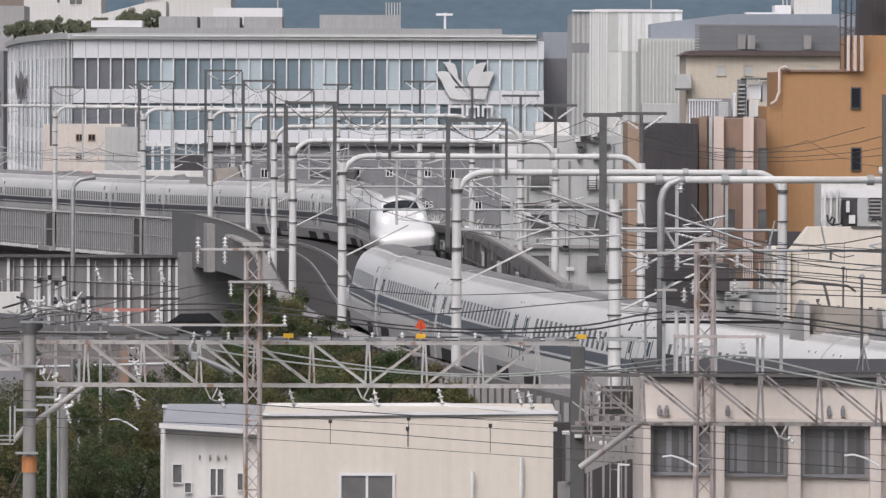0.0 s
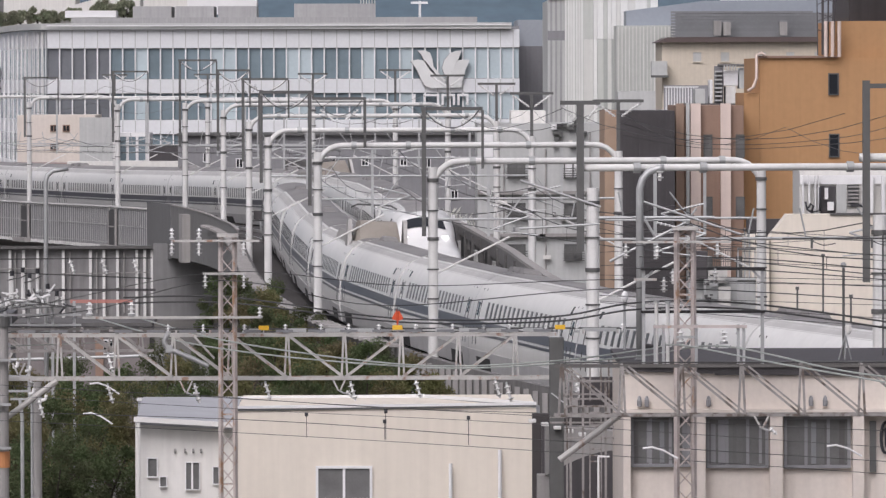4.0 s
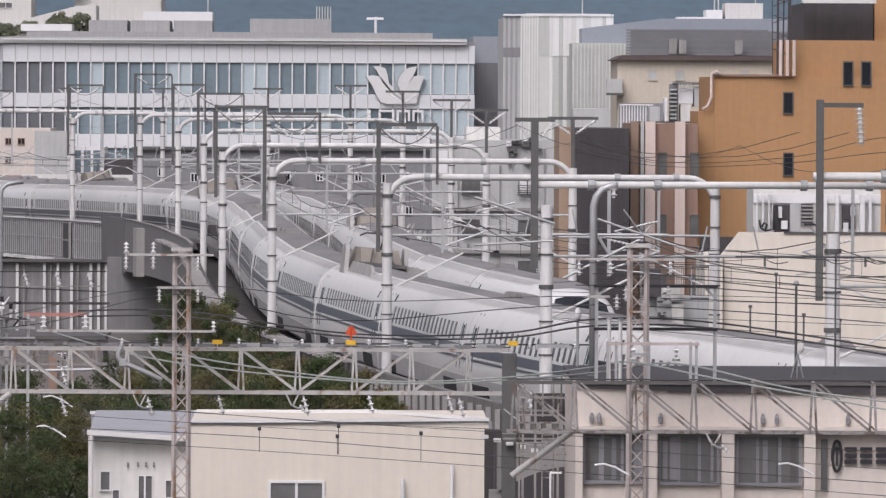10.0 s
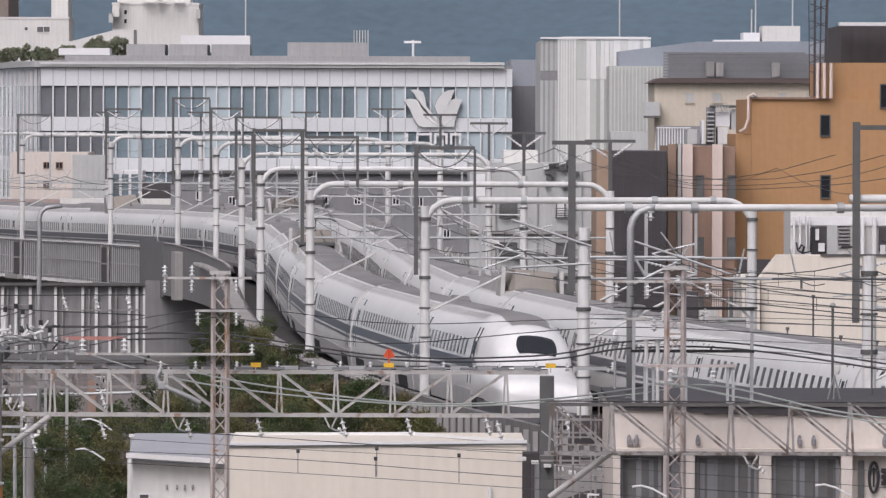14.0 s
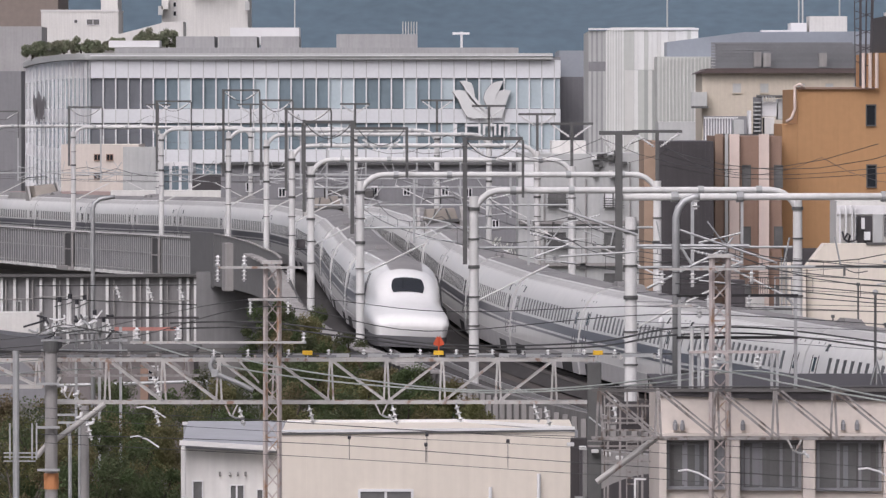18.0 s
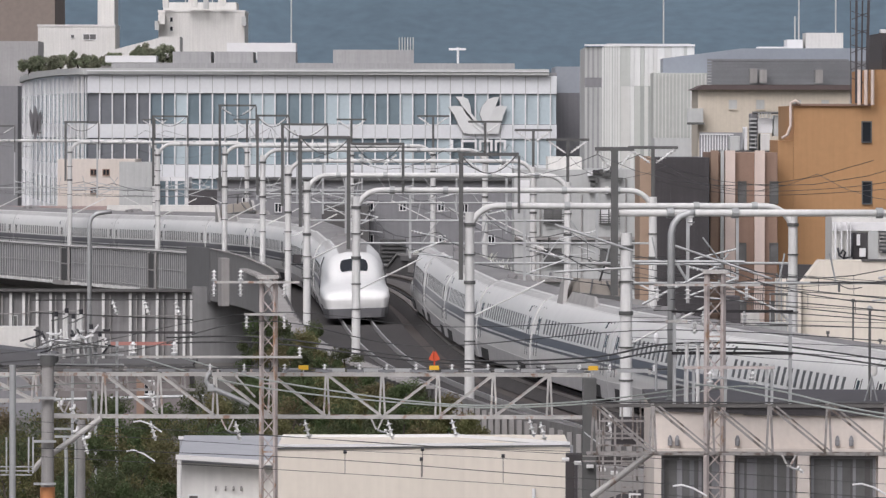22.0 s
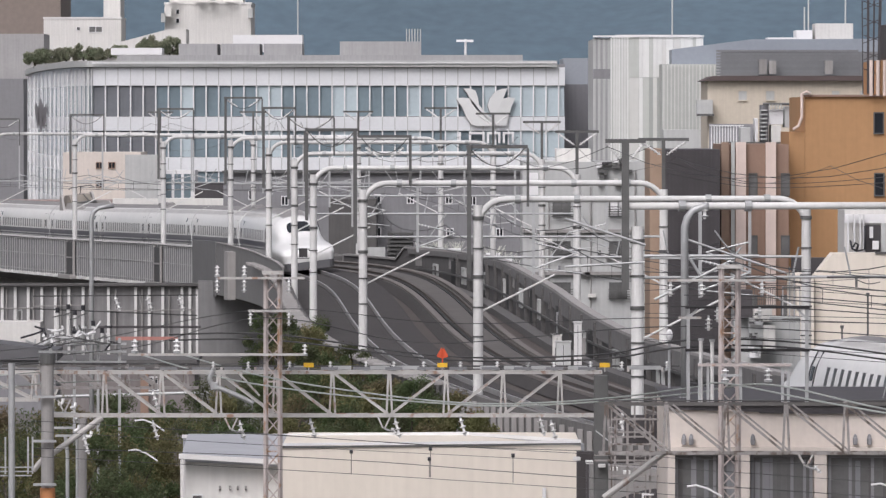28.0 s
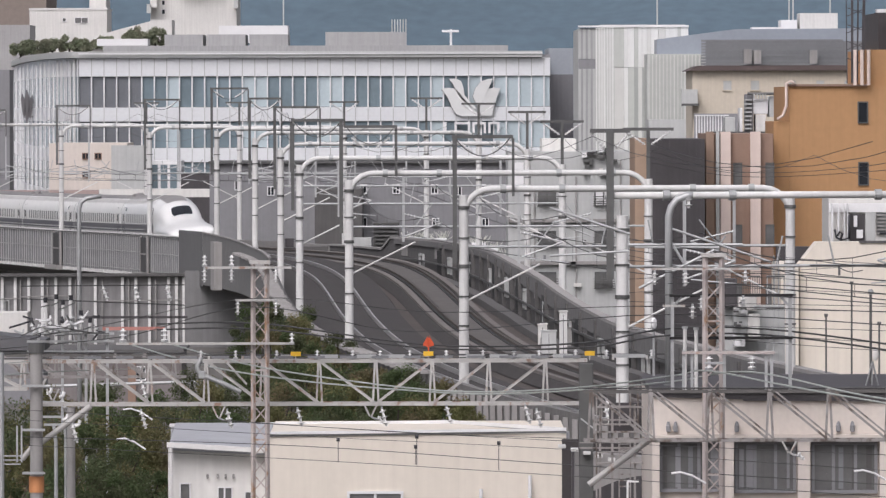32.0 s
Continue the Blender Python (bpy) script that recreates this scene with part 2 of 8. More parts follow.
def part(name, bm, material, parent, label="", smooth=False):
    """Links a bmesh, drawn in world metres, as one mesh under a thing or a part of it."""
    me = bpy.data.meshes.new(name)
    base = BASE[parent]
    if base.length > 0:
        bmesh.ops.translate(bm, vec=-base, verts=bm.verts)
    bm.to_mesh(me)
    bm.free()
    if smooth:
        me.shade_smooth()
    me.materials.append(material)
    ob = new(name, me)
    ob.parent = parent
    BASE[ob] = base
    if label:
        tagged(ob, label)
    return ob


def solid(name, bm, material, label, category="", group="", kind="", smooth=False):
    """A thing of one mesh, in world metres."""
    me = bpy.data.meshes.new(name)
    bm.to_mesh(me)
    bm.free()
    if smooth:
        me.shade_smooth()
    me.materials.append(material)
    ob = new(name, me)
    BASE[ob] = Vector((0, 0, 0))
    return tagged(ob, label, category, group, kind)


def bx(bm, x0, x1, y0, y1, z0, z1):
    v = [bm.verts.new((x, y, z)) for x in (x0, x1) for y in (y0, y1) for z in (z0, z1)]
    for q in ((0, 1, 3, 2), (4, 6, 7, 5), (0, 4, 5, 1), (2, 3, 7, 6), (0, 2, 6, 4), (1, 5, 7, 3)):
        bm.faces.new([v[i] for i in q])
    return bm


def box(x0, x1, y0, y1, z0, z1, soft=0.0):
    bm = bx(bmesh.new(), x0, x1, y0, y1, z0, z1)
    if soft:
        bmesh.ops.bevel(bm, geom=bm.edges[:], offset=soft, segments=2, affect="EDGES", profile=0.5)
    return bm


def rod(bm, p, q, r, n=8, r2=None):
    p, q = Vector(p), Vector(q)
    d = q - p
    if d.length < 1e-6:
        return bm
    rot = d.to_track_quat("Z", "Y").to_matrix()
    r2 = r if r2 is None else r2
    a = [bm.verts.new(p + rot @ Vector((r * math.cos(k * math.tau / n), r * math.sin(k * math.tau / n), 0))) for k in range(n)]
    b = [bm.verts.new(q + rot @ Vector((r2 * math.cos(k * math.tau / n), r2 * math.sin(k * math.tau / n), 0))) for k in range(n)]
    for k in range(n):
        bm.faces.new((a[k], a[(k + 1) % n], b[(k + 1) % n], b[k]))
    bm.faces.new(a[::-1])
    bm.faces.new(b)
    return bm


def bar(bm, p, q, w, h=None):
    """A square bar from p to q, w wide and h deep."""
    p, q = Vector(p), Vector(q)
    d = q - p
    h = w if h is None else h
    rot = d.to_track_quat("Z", "Y").to_matrix()
    c = [rot @ Vector((sx * w / 2, sy * h / 2, 0)) for sx, sy in ((-1, -1), (1, -1), (1, 1), (-1, 1))]
    a = [bm.verts.new(p + k) for k in c]
    b = [bm.verts.new(q + k) for k in c]
    for k in range(4):
        bm.faces.new((a[k], a[(k + 1) % 4], b[(k + 1) % 4], b[k]))
    bm.faces.new(a[::-1])
    bm.faces.new(b)
    return bm


def tube(bm, pts, r, n=8):
    """A bent pipe through the points."""
    pts = [Vector(p) for p in pts]
    rings = []
    for i, p in enumerate(pts):
        d = (pts[min(i + 1, len(pts) - 1)] - pts[max(i - 1, 0)]).normalized()
        side = d.cross(Vector((0, 1, 0)))
        if side.length < 0.05:
            side = d.cross(Vector((1, 0, 0)))
        side.normalize()
        up = side.cross(d)
        rings.append([bm.verts.new(p + (side * math.cos(k * math.tau / n) + up * math.sin(k * math.tau / n)) * r) for k in range(n)])
    for a, b in zip(rings, rings[1:]):
        for k in range(n):
            bm.faces.new((a[k], a[(k + 1) % n], b[(k + 1) % n], b[k]))
    bm.faces.new(rings[0][::-1])
    bm.faces.new(rings[-1])
    return bm


def loop_beam(bm, p, q, r, bend, n=10):
    """A pipe beam from post head to post head with quarter-round ends that drop by bend."""
    p, q = Vector(p), Vector(q)
    d = (q - p).normalized()
    up = Vector((0, 0, 1))
    pts = [p]
    for k in range(1, 7):
        a = k / 6 * math.pi / 2
        pts.append(p + d * bend * (1 - math.cos(a)) + up * bend * math.sin(a))
    for k in range(6, 0, -1):
        a = k / 6 * math.pi / 2
        pts.append(q - d * bend * (1 - math.cos(a)) + up * bend * math.sin(a))
    pts.append(q)
    return tube(bm, pts, r, n)


# ---- the line of the two tracks: plan (across by distance) and rail level ----
GAUGE, APART = 1.435, 4.3
KNOT_Y = np.array([-260, -120, 0, 80, 125, 160, 195, 225, 253, 283, 330, 372, 421, 478, 525, 580, 632, 700, 800, 920, 1100.0])
KNOT_X = np.array([118, 84, 56, 39, 30, 23.2, 16.8, 11.3, 6.8, 3.2, -1.05, -3.19, -4.8, -8.2, -14.6, -23.8, -34.8, -50.5, -75, -105, -150.0])


def spline(xs, ys):
    """A natural cubic through the knots."""
    n = len(xs)
    h = np.diff(xs)
    a = np.zeros((n, n))
    r = np.zeros(n)
    a[0, 0] = a[-1, -1] = 1
    for i in range(1, n - 1):
        a[i, i - 1], a[i, i], a[i, i + 1] = h[i - 1], 2 * (h[i - 1] + h[i]), h[i]
        r[i] = 6 * ((ys[i + 1] - ys[i]) / h[i] - (ys[i] - ys[i - 1]) / h[i - 1])
    m = np.linalg.solve(a, r)

    def f(x):
        x = np.asarray(x, float)
        i = np.clip(np.searchsorted(xs, x) - 1, 0, n - 2)
        t0, t1 = xs[i + 1] - x, x - xs[i]
        return (m[i] * t0 ** 3 + m[i + 1] * t1 ** 3) / (6 * h[i]) + (ys[i] / h[i] - m[i] * h[i] / 6) * t0 + (ys[i + 1] / h[i] - m[i + 1] * h[i] / 6) * t1

    return f


plan = spline(KNOT_Y, KNOT_X)
LINE_Y = np.arange(-260, 1100.1, 1.0)
LINE_X = plan(LINE_Y)
SLOPE = np.gradient(LINE_X, LINE_Y)
LINE_Z = np.interp(LINE_Y, [-260, 283, 330, 372, 421, 478, 525, 580, 640, 1100], [4.67, 4.67, 4.78, 5.03, 5.28, 5.42, 5.15, 4.62, 4.4, 4.2])
LINE_Z = np.convolve(np.pad(LINE_Z, 20, "edge"), np.ones(41) / 41, "valid")


def lane(off):
    """The line off metres to the right of the near track (looking away): places and running length."""
    k = 1 / np.sqrt(1 + SLOPE ** 2)
    if off > 2.5:
        off = off + np.array([spread(y) for y in LINE_Y])
    p = np.stack([LINE_X + off * k, LINE_Y - off * SLOPE * k, LINE_Z + np.array([lift(y) for y in LINE_Y])], 1)
    s = np.concatenate([[0], np.cumsum(np.linalg.norm(np.diff(p, axis=0), axis=1))])
    return p, s


def lift(y):
    """How far the rails stand over the general level of the deck line."""
    return float(np.interp(y, (0, 240, 300, 340, 372, 440, 500, 560, 640), (-0.02, 0.0, 0.04, 0.06, 0.14, 0.32, 0.40, 0.38, 0.38)))


def cant(y):
    """How far track and trains lean to the right on the curves, in degrees: outer rail raised."""
    return float(np.interp(y, (60, 150, 285, 320, 350, 385, 410, 460, 500), (2.5, 5.0, 6.3, 4.2, 2.0, 0.0, -2.8, -6.0, -7.0)))


def spread(y):
    """How much wider than the usual spacing the two tracks lie apart."""
    return float(np.interp(y, (340, 440, 470, 500, 580, 640), (0.45, 0.55, 0.8, 0.8, 0.3, 0.0)))


def on_track(y, far, o, z):
    """A place o metres to the right of a track's middle and z over its rails, leaning with the track."""
    c = math.radians(cant(y))
    return on_line(y, 0.0, lift(y) - o * math.sin(c) + z * math.cos(c)) + side_way(y) * ((APART + spread(y) if far else 0.0) + o * math.cos(c) + z * math.sin(c))


def side_way(y):
    g = np.interp(y, LINE_Y, SLOPE)
    return Vector((1, -g, 0)).normalized()


def extra(y):
    """How much wider the tracks lie apart where they fan out towards the station."""
    return float(np.interp(y, (-300, 380, 500, 1200), (0.95, 0.95, 0.0, 0.0)))


def on_line(y, off, dz=0.0):
    """The place beside the track at the distance y, off metres to the right, dz over the rails."""
    x, g, z = np.interp(y, LINE_Y, LINE_X), np.interp(y, LINE_Y, SLOPE), np.interp(y, LINE_Y, LINE_Z)
    k = 1 / math.sqrt(1 + g * g)
    if off > 2.5:
        off += extra(y)
    return Vector((x + off * k, y - off * g * k, z + dz))


def sweep(profile, y0, y1, step=4.0, closed=True):
    """A section (right offset, height over the rails) carried along the line from y0 to y1."""
    bm = bmesh.new()
    n = max(2, int((y1 - y0) / step) + 1)
    rings = [[bm.verts.new(on_line(y, o, z)) for o, z in (profile(y) if callable(profile) else profile)] for y in np.linspace(y0, y1, n)]
    m = len(rings[0])
    for a, b in zip(rings, rings[1:]):
        for k in range(m if closed else m - 1):
            bm.faces.new((a[k], b[k], b[(k + 1) % m], a[(k + 1) % m]))
    if closed:
        bm.faces.new(rings[0])
        bm.faces.new(rings[-1][::-1])
    bmesh.ops.recalc_face_normals(bm, faces=bm.faces[:])
    return bm


def sweep_track(profile, far, y0, y1, step=4.0):
    """A section (right offset, height over the rails) carried along one track, with its lean."""
    bm = bmesh.new()
    rings = [[bm.verts.new(on_track(y, far, o, z)) for o, z in profile] for y in np.linspace(y0, y1, max(2, int((y1 - y0) / step) + 1))]
    m = len(profile)
    for a, b in zip(rings, rings[1:]):
        for k in range(m):
            bm.faces.new((a[k], b[k], b[(k + 1) % m], a[(k + 1) % m]))
    bm.faces.new(rings[0])
    bm.faces.new(rings[-1][::-1])
    bmesh.ops.recalc_face_normals(bm, faces=bm.faces[:])
    return bm


def rect(o0, o1, z0, z1):
    return [(o0, z0), (o1, z0), (o1, z1), (o0, z1)]



# ---- ground, hills ----
bm = bmesh.new()
n = 60
gv = [[bm.verts.new((-2500 + 5000 * i / n, -400 + 5200 * j / n, 0)) for j in range(n + 1)] for i in range(n + 1)]
for i in range(n):
    for j in range(n):
        bm.faces.new((gv[i][j], gv[i + 1][j], gv[i + 1][j + 1], gv[i][j + 1]))
solid("ground", bm, GROUND, "dark gravel and earth of the rail yard", kind="structure")

bm = bmesh.new()
hv = []
for i in range(161):
    row = []
    for j in range(13):
        x = -1300 + 2600 * i / 160
        y = 2300 + 48 * j
        z = -2 + (j / 12) * 330 * (0.75 + 0.35 * noise.noise(Vector((x * 0.002, 3.1, 0))))
        z += (14 * noise.noise(Vector((x * 0.012, y * 0.012, 0))) + 6 * noise.noise(Vector((x * 0.05, y * 0.05, 2)))) * (j / 12) ** 0.5
        row.append(bm.verts.new((x, y, z)))
    hv.append(row)
for i in range(160):
    for j in range(12):
        bm.faces.new((hv[i][j], hv[i + 1][j], hv[i + 1][j + 1], hv[i][j + 1]))
solid("backdrop", bm, HILL, "forested hillside far behind the city, tinted blue-green for haze", kind="structure", smooth=True)

# ---- viaduct ----
viaduct = thing("viaduct", "grey concrete railway viaduct carrying two curved tracks", "viaduct", kind="structure")
part("deck", sweep([(-3.4, -0.75), (7.7, -0.75), (7.2, -1.5), (5.6, -2.0), (-1.3, -2.0), (-2.9, -1.5)], -250, 900, 5), CONCRETE_DARK, viaduct)
part("track_bed", sweep(rect(-3.0, 7.3, -0.746, -0.45), -250, 900, 5), SLAB, viaduct, "dark track surface between the parapets")
SLAB_KERB = mat("dusty_slab_kerb", (0.17, 0.155, 0.145), 0.85, vary=0.2, scale=0.8)
TRACK_SLAB = mat("grey_concrete_slab", (0.105, 0.098, 0.092), 0.9, vary=0.25, scale=0.5, fine=0.2)
for far in (False, True):
    part("ballast", sweep_track([(-1.75, -0.6), (1.75, -0.6), (1.4, -0.2), (-1.4, -0.2)] if far else [(-2.9, -0.6), (2.5, -0.6), (2.2, -0.2), (-2.7, -0.2)], far, -250, 900), BALLAST, viaduct, "dark brown ballast strip")
    if far:
        part("slab", sweep_track(rect(-0.5, 0.5, -0.199, -0.14), far, 100, 640), TRACK_SLAB, viaduct, "pale slab strip between the rails")
    for side in (-1, 1):
        c = side * GAUGE / 2
        hw = 0.05 if far else 0.038
        part("rail", sweep_track(rect(c - hw, c + hw, -0.19, 0.0), far, -250, 900, 3), RAIL_RUST if far else RAIL, viaduct, "dull rusty rail" if far else "polished steel rail")
        if far:
            part("rail_slot", sweep_track(rect(c - 0.19, c + 0.19, -0.196, -0.12), far, 100, 640), UNDER, viaduct, "dark fastening strip under the rail")
            part("slab_kerb", sweep_track(rect(side * 1.2 - 0.15, side * 1.2 + 0.15, -0.196, -0.08), far, 100, 640), SLAB_KERB, viaduct, "pale slab kerb")
part("parapet", sweep(rect(-3.45, -3.2, -1.3, 2.7), -250, 231, 4), mat("near_black_concrete", (0.034, 0.032, 0.034), 0.85, streak=0.2), viaduct, "tall dark concrete parapet")
part("parapet", sweep(rect(-3.45, -3.2, -1.3, 0.9), 231, 284, 4), mat("worn_grey_parapet", (0.17, 0.165, 0.16), 0.9, vary=0.3, streak=0.3), viaduct, "low worn grey parapet")
part("parapet", sweep(rect(-3.45, -3.2, -1.3, 0.9), 284, 520, 4), CONCRETE_DARK, viaduct, "low grey parapet")


def wall_top(y):
    """Height of the far parapet over the rails."""
    return float(np.interp(y, (100, 325, 372, 425, 480, 492, 496, 520), (1.2, 1.2, 1.8, 1.95, 1.55, 1.5, 0.75, 0.75)))


part("parapet", sweep(lambda y: rect(7.5, 7.75, -1.3, wall_top(y)), -250, 520, 4), CONCRETE_DARK, viaduct, "dark grey far parapet")
part("parapet", sweep(rect(7.5, 7.75, -1.3, 0.8), 520, 900, 4), CONCRETE, viaduct, "far parapet")
for y in range(-250, 900, 18):
    p = on_line(y, 2.15)
    bm = bx(bmesh.new(), p.x - 3.4, p.x + 3.4, p.y - 0.9, p.y + 0.9, 0, p.z - 1.99)
    part("pier", bm, CONCRETE, viaduct)


# ---- trains ----
TOP, NOSE = 3.60, 0.6
HALF_SECTION = [(1.50, 0.22), (1.58, 0.6), (1.66, 1.0), (1.68, 1.4), (1.675, 1.7), (1.65, 2.0), (1.615, 2.3), (1.565, 2.6), (1.48, 2.85), (1.36, 3.06),
                (1.20, 3.24), (1.01, 3.38), (0.78, 3.48), (0.53, 3.55), (0.27, 3.59)]
SECTION = HALF_SECTION + [(0.0, TOP)] + [(-p, q) for p, q in reversed(HALF_SECTION)]


def smooth01(x):
    x = min(1, max(0, x))
    return x * x * (3 - 2 * x)


def nose_point(d, y, z, cab):
    """A point of the full section moved to where it lies d metres behind the tip of the long nose. cab: heights of the hood, then how broad it stays."""
    top = float(np.interp(d, (0, 0.12, 0.4, 1, 2, 3.2, 4.0, 4.9, 6.0, 7.4, 8.5, 9.5), (1.15, 1.36, 1.5, 1.63, *cab[:5], 3.40, 3.55, TOP)))
    low = float(np.interp(d, (0, 0.12, 0.4, 1, 2, 3), (0.74, 0.85, 0.92, 0.97, 0.99, 1)))
    high = float(np.interp(d, (0, 1, 2, 3.5, 5, 6.5, 8, 9.5), (0.6, 0.66, 0.72, 0.78, 0.84, 0.9, 0.96, 1)))
    high += (1 - high) * cab[5]
    zf = z if z <= 1.0 else 1.0 + (z - 1.0) * (top - 1.0) / (TOP - 1.0)
    k = smooth01((zf - 1.42) / 0.42)
    return y * (low * (1 - k) + min(low, high) * k), zf


def hood(d, x, cab):
    """The place on the upper skin of the nose, d metres behind its tip and x to the side."""
    ring = [nose_point(d, p, q, cab) for p, q in SECTION[3:16]]
    xs, zs = [p for p, q in ring[::-1]], [q for p, q in ring[::-1]]
    return x, float(np.interp(abs(x), xs, zs))


def car_side(s0, s1, za, zb, out=0.012, n=1):
    """A strip of a car's side between two heights; s along the car, both sides as a list of bmeshes."""
    made = []
    for side in (1, -1):
        bm = bmesh.new()
        prof = []
        for j in range(n + 1):
            z = za + (zb - za) * j / n
            prof.append((side * (side_at(z) + out), z))
        a = [bm.verts.new((y, s0, z)) for y, z in prof] + [bm.verts.new((y - side * 0.03, s0, z)) for y, z in reversed(prof)]
        b = [bm.verts.new((y, s1, z)) for y, z in prof] + [bm.verts.new((y - side * 0.03, s1, z)) for y, z in reversed(prof)]
        m = len(a)
        for k in range(m):
            bm.faces.new((a[k], a[(k + 1) % m], b[(k + 1) % m], b[k]))
        bm.faces.new(a[::-1])
        bm.faces.new(b)
        bmesh.ops.recalc_face_normals(bm, faces=bm.faces[:])
        made.append(bm)
    return made


def side_at(z):
    """Half width of the car at the height z."""
    pts = [(q, p) for p, q in SECTION[: len(SECTION) // 2 + 1]]
    return float(np.interp(z, [p[0] for p in pts], [p[1] for p in pts]))


def loft(rows, cap0=True, cap1=True):
    bm = bmesh.new()
    rings = [[bm.verts.new(p) for p in row] for row in rows]
    m = len(rows[0])
    for a, b in zip(rings, rings[1:]):
        for k in range(m):
            bm.faces.new((a[k], a[(k + 1) % m], b[(k + 1) % m], b[k]))
    if cap0:
        bm.faces.new(rings[0][::-1])
    if cap1:
        bm.faces.new(rings[-1])
    bmesh.ops.recalc_face_normals(bm, faces=bm.faces[:])
    return bm


def bogie(parent, y):
    bm = bmesh.new()
    for dy in (-1.25, 1.25):
        for x in (-0.72, 0.72):
            rod(bm, (x - 0.06, y + dy, 0.43), (x + 0.06, y + dy, 0.43), 0.43, 16)
        rod(bm, (-0.8, y + dy, 0.43), (0.8, y + dy, 0.43), 0.09, 8)
    bx(bm, -1.15, -0.95, y - 1.7, y + 1.7, 0.38, 0.66)
    bx(bm, 0.95, 1.15, y - 1.7, y + 1.7, 0.38, 0.66)
    part("bogie", bm, UNDER, parent, "black wheel truck")


def bullet_car(kind_, label, gear=6.8, arm_y=5.2):
    """One car, 25 m long, rails at z = 0, forward along +y. kind_: 'mid', 'raised' (roof gear, its cover at y = gear and current collector at y = arm_y), 'nose' or 'front'."""
    car = thing("train_car", label, "train car", group="cars of the white trains")
    end = 12.4
    cab = (1.95, 2.28, 2.62, 3.16, 3.40, 0.5) if kind_ == "front" else (1.84, 2.06, 2.36, 2.88, 3.28, 0.0)
    wide = kind_ == "front"
    if wide:
        kind_ = "nose"
    if kind_ == "nose":
        ds = [0.0, 0.12, 0.4, 0.8, 1.4, 2.0, 2.7, 3.4, 4.0, 4.45, 4.9, 5.4, 6.0, 6.6, 7.4, 8.5, 9.5]
        rows = [[(p, y, q) for p, q in SECTION] for y in (-end, 0.03 - end)]
        for d in reversed(ds):
            row = [(nose_point(d, p, q, cab)[0], end + NOSE - d, nose_point(d, p, q, cab)[1]) for p, q in SECTION]
            rows.append(row)
        part("body", loft(rows), TRAIN_WHITE, car, smooth=True)
        tip = end + NOSE
        rows = []
        for d in (6.0, 3.0, 1.4, 0.8, 0.4, 0.12, 0.0):
            ring = [nose_point(d, p, q, cab) for p, q in ((1.52, 0.16), (1.60, 0.62), (-1.60, 0.62), (-1.52, 0.16))]
            rows.append([(p * 1.02, tip - d + 0.02, q) for p, q in ring])
        part("valance", loft(rows), mat("dark_grey_valance", (0.11, 0.11, 0.115), 0.6, vary=0.2), car, "dark grey valance under the nose")
        # windscreen: a dark curved pane laid on the hood, round at its sides
        bm = bmesh.new()
        grid = []
        half = 1.04 if wide else 0.69
        for i in range(11):
            f = i / 10
            d = (4.1 + 0.7 * f) if wide else (4.0 + 1.0 * f)
            reach = half * (0.80 + 0.2 * math.sin(math.pi * min(1, 0.08 + f * 0.92)) ** 0.6)
            if wide:
                reach = half * (1 - 0.12 * f) * min(1, 0.9 + f)
            line_ = []
            for j in range(15):
                x = (j / 7 - 1) * reach
                yy, zz = hood(d, x, cab)
                line_.append(bm.verts.new((yy, tip - d + 0.03, zz + 0.03)))
            grid.append(line_)
        for a, b in zip(grid, grid[1:]):
            for k in range(14):
                bm.faces.new((a[k], a[k + 1], b[k + 1], b[k]))
        bmesh.ops.recalc_face_normals(bm, faces=bm.faces[:])
        part("windscreen", bm, GLASS_DARK, car, "dark wrap-round windscreen", smooth=True)
        for side in (1, -1):
            bm = bmesh.new()
            bmesh.ops.create_uvsphere(bm, u_segments=12, v_segments=8, radius=0.5, matrix=Matrix.LocRotScale((side * 0.95, tip - 3.3, hood(3.3, 0.95, cab)[1]) if wide else (side * 1.06, tip - 0.22, 1.12), Euler((0, 0, radians(-22 * side))), (0.34, 0.5, 0.2) if wide else (0.46, 0.36, 0.28)))
            part("headlight", bm, LAMP, car, "clear headlamp lens", smooth=True)
        w0, w1 = -9.6, 3.8
        doors = (-11.0, 4.6)
        seg = (-end, 5.2)
    else:
        part("body", loft([[(p, y, q) for p, q in SECTION] for y in (-end, 0.03 - end, end - 0.03, end)]), TRAIN_DUSTY, car, smooth=True)
        w0, w1 = -9.4, 9.4
        doors = (-11.0, 11.0)
        seg = (-end, end)
    bm = bmesh.new()
    roof = [(p, q) for p, q in SECTION if q > 3.45]
    stations = [(seg[0], None), (seg[1], None)]
    if kind_ == "nose":
        stations = [(seg[0], None)] + [(end + NOSE - d, d) for d in (9.5, 8.5, 7.4, 6.6, 6.0)]
    last = None
    for y, d in stations:
        ring = [nose_point(d, p, q, cab) if d else (p, q) for p, q in roof]
        nxt = [bm.verts.new((p * 1.004, y + 0.004, q + 0.012)) for p, q in ring]
        if last:
            for k in range(len(roof) - 1):
                bm.faces.new((last[k], last[k + 1], nxt[k + 1], nxt[k]))
        last = nxt
    bmesh.ops.recalc_face_normals(bm, faces=bm.faces[:])
    part("roof", bm, ROOF_PALE, car, "soot-greyed roof strip", smooth=True)
    for q in car_side(seg[0], min(seg[1], 12.4 if kind_ != "nose" else 3.4), 3.22, 3.44, 0.004, 4):
        part("roof_edge", q, ROOF_EDGE, car, "dust-greyed roof shoulder")
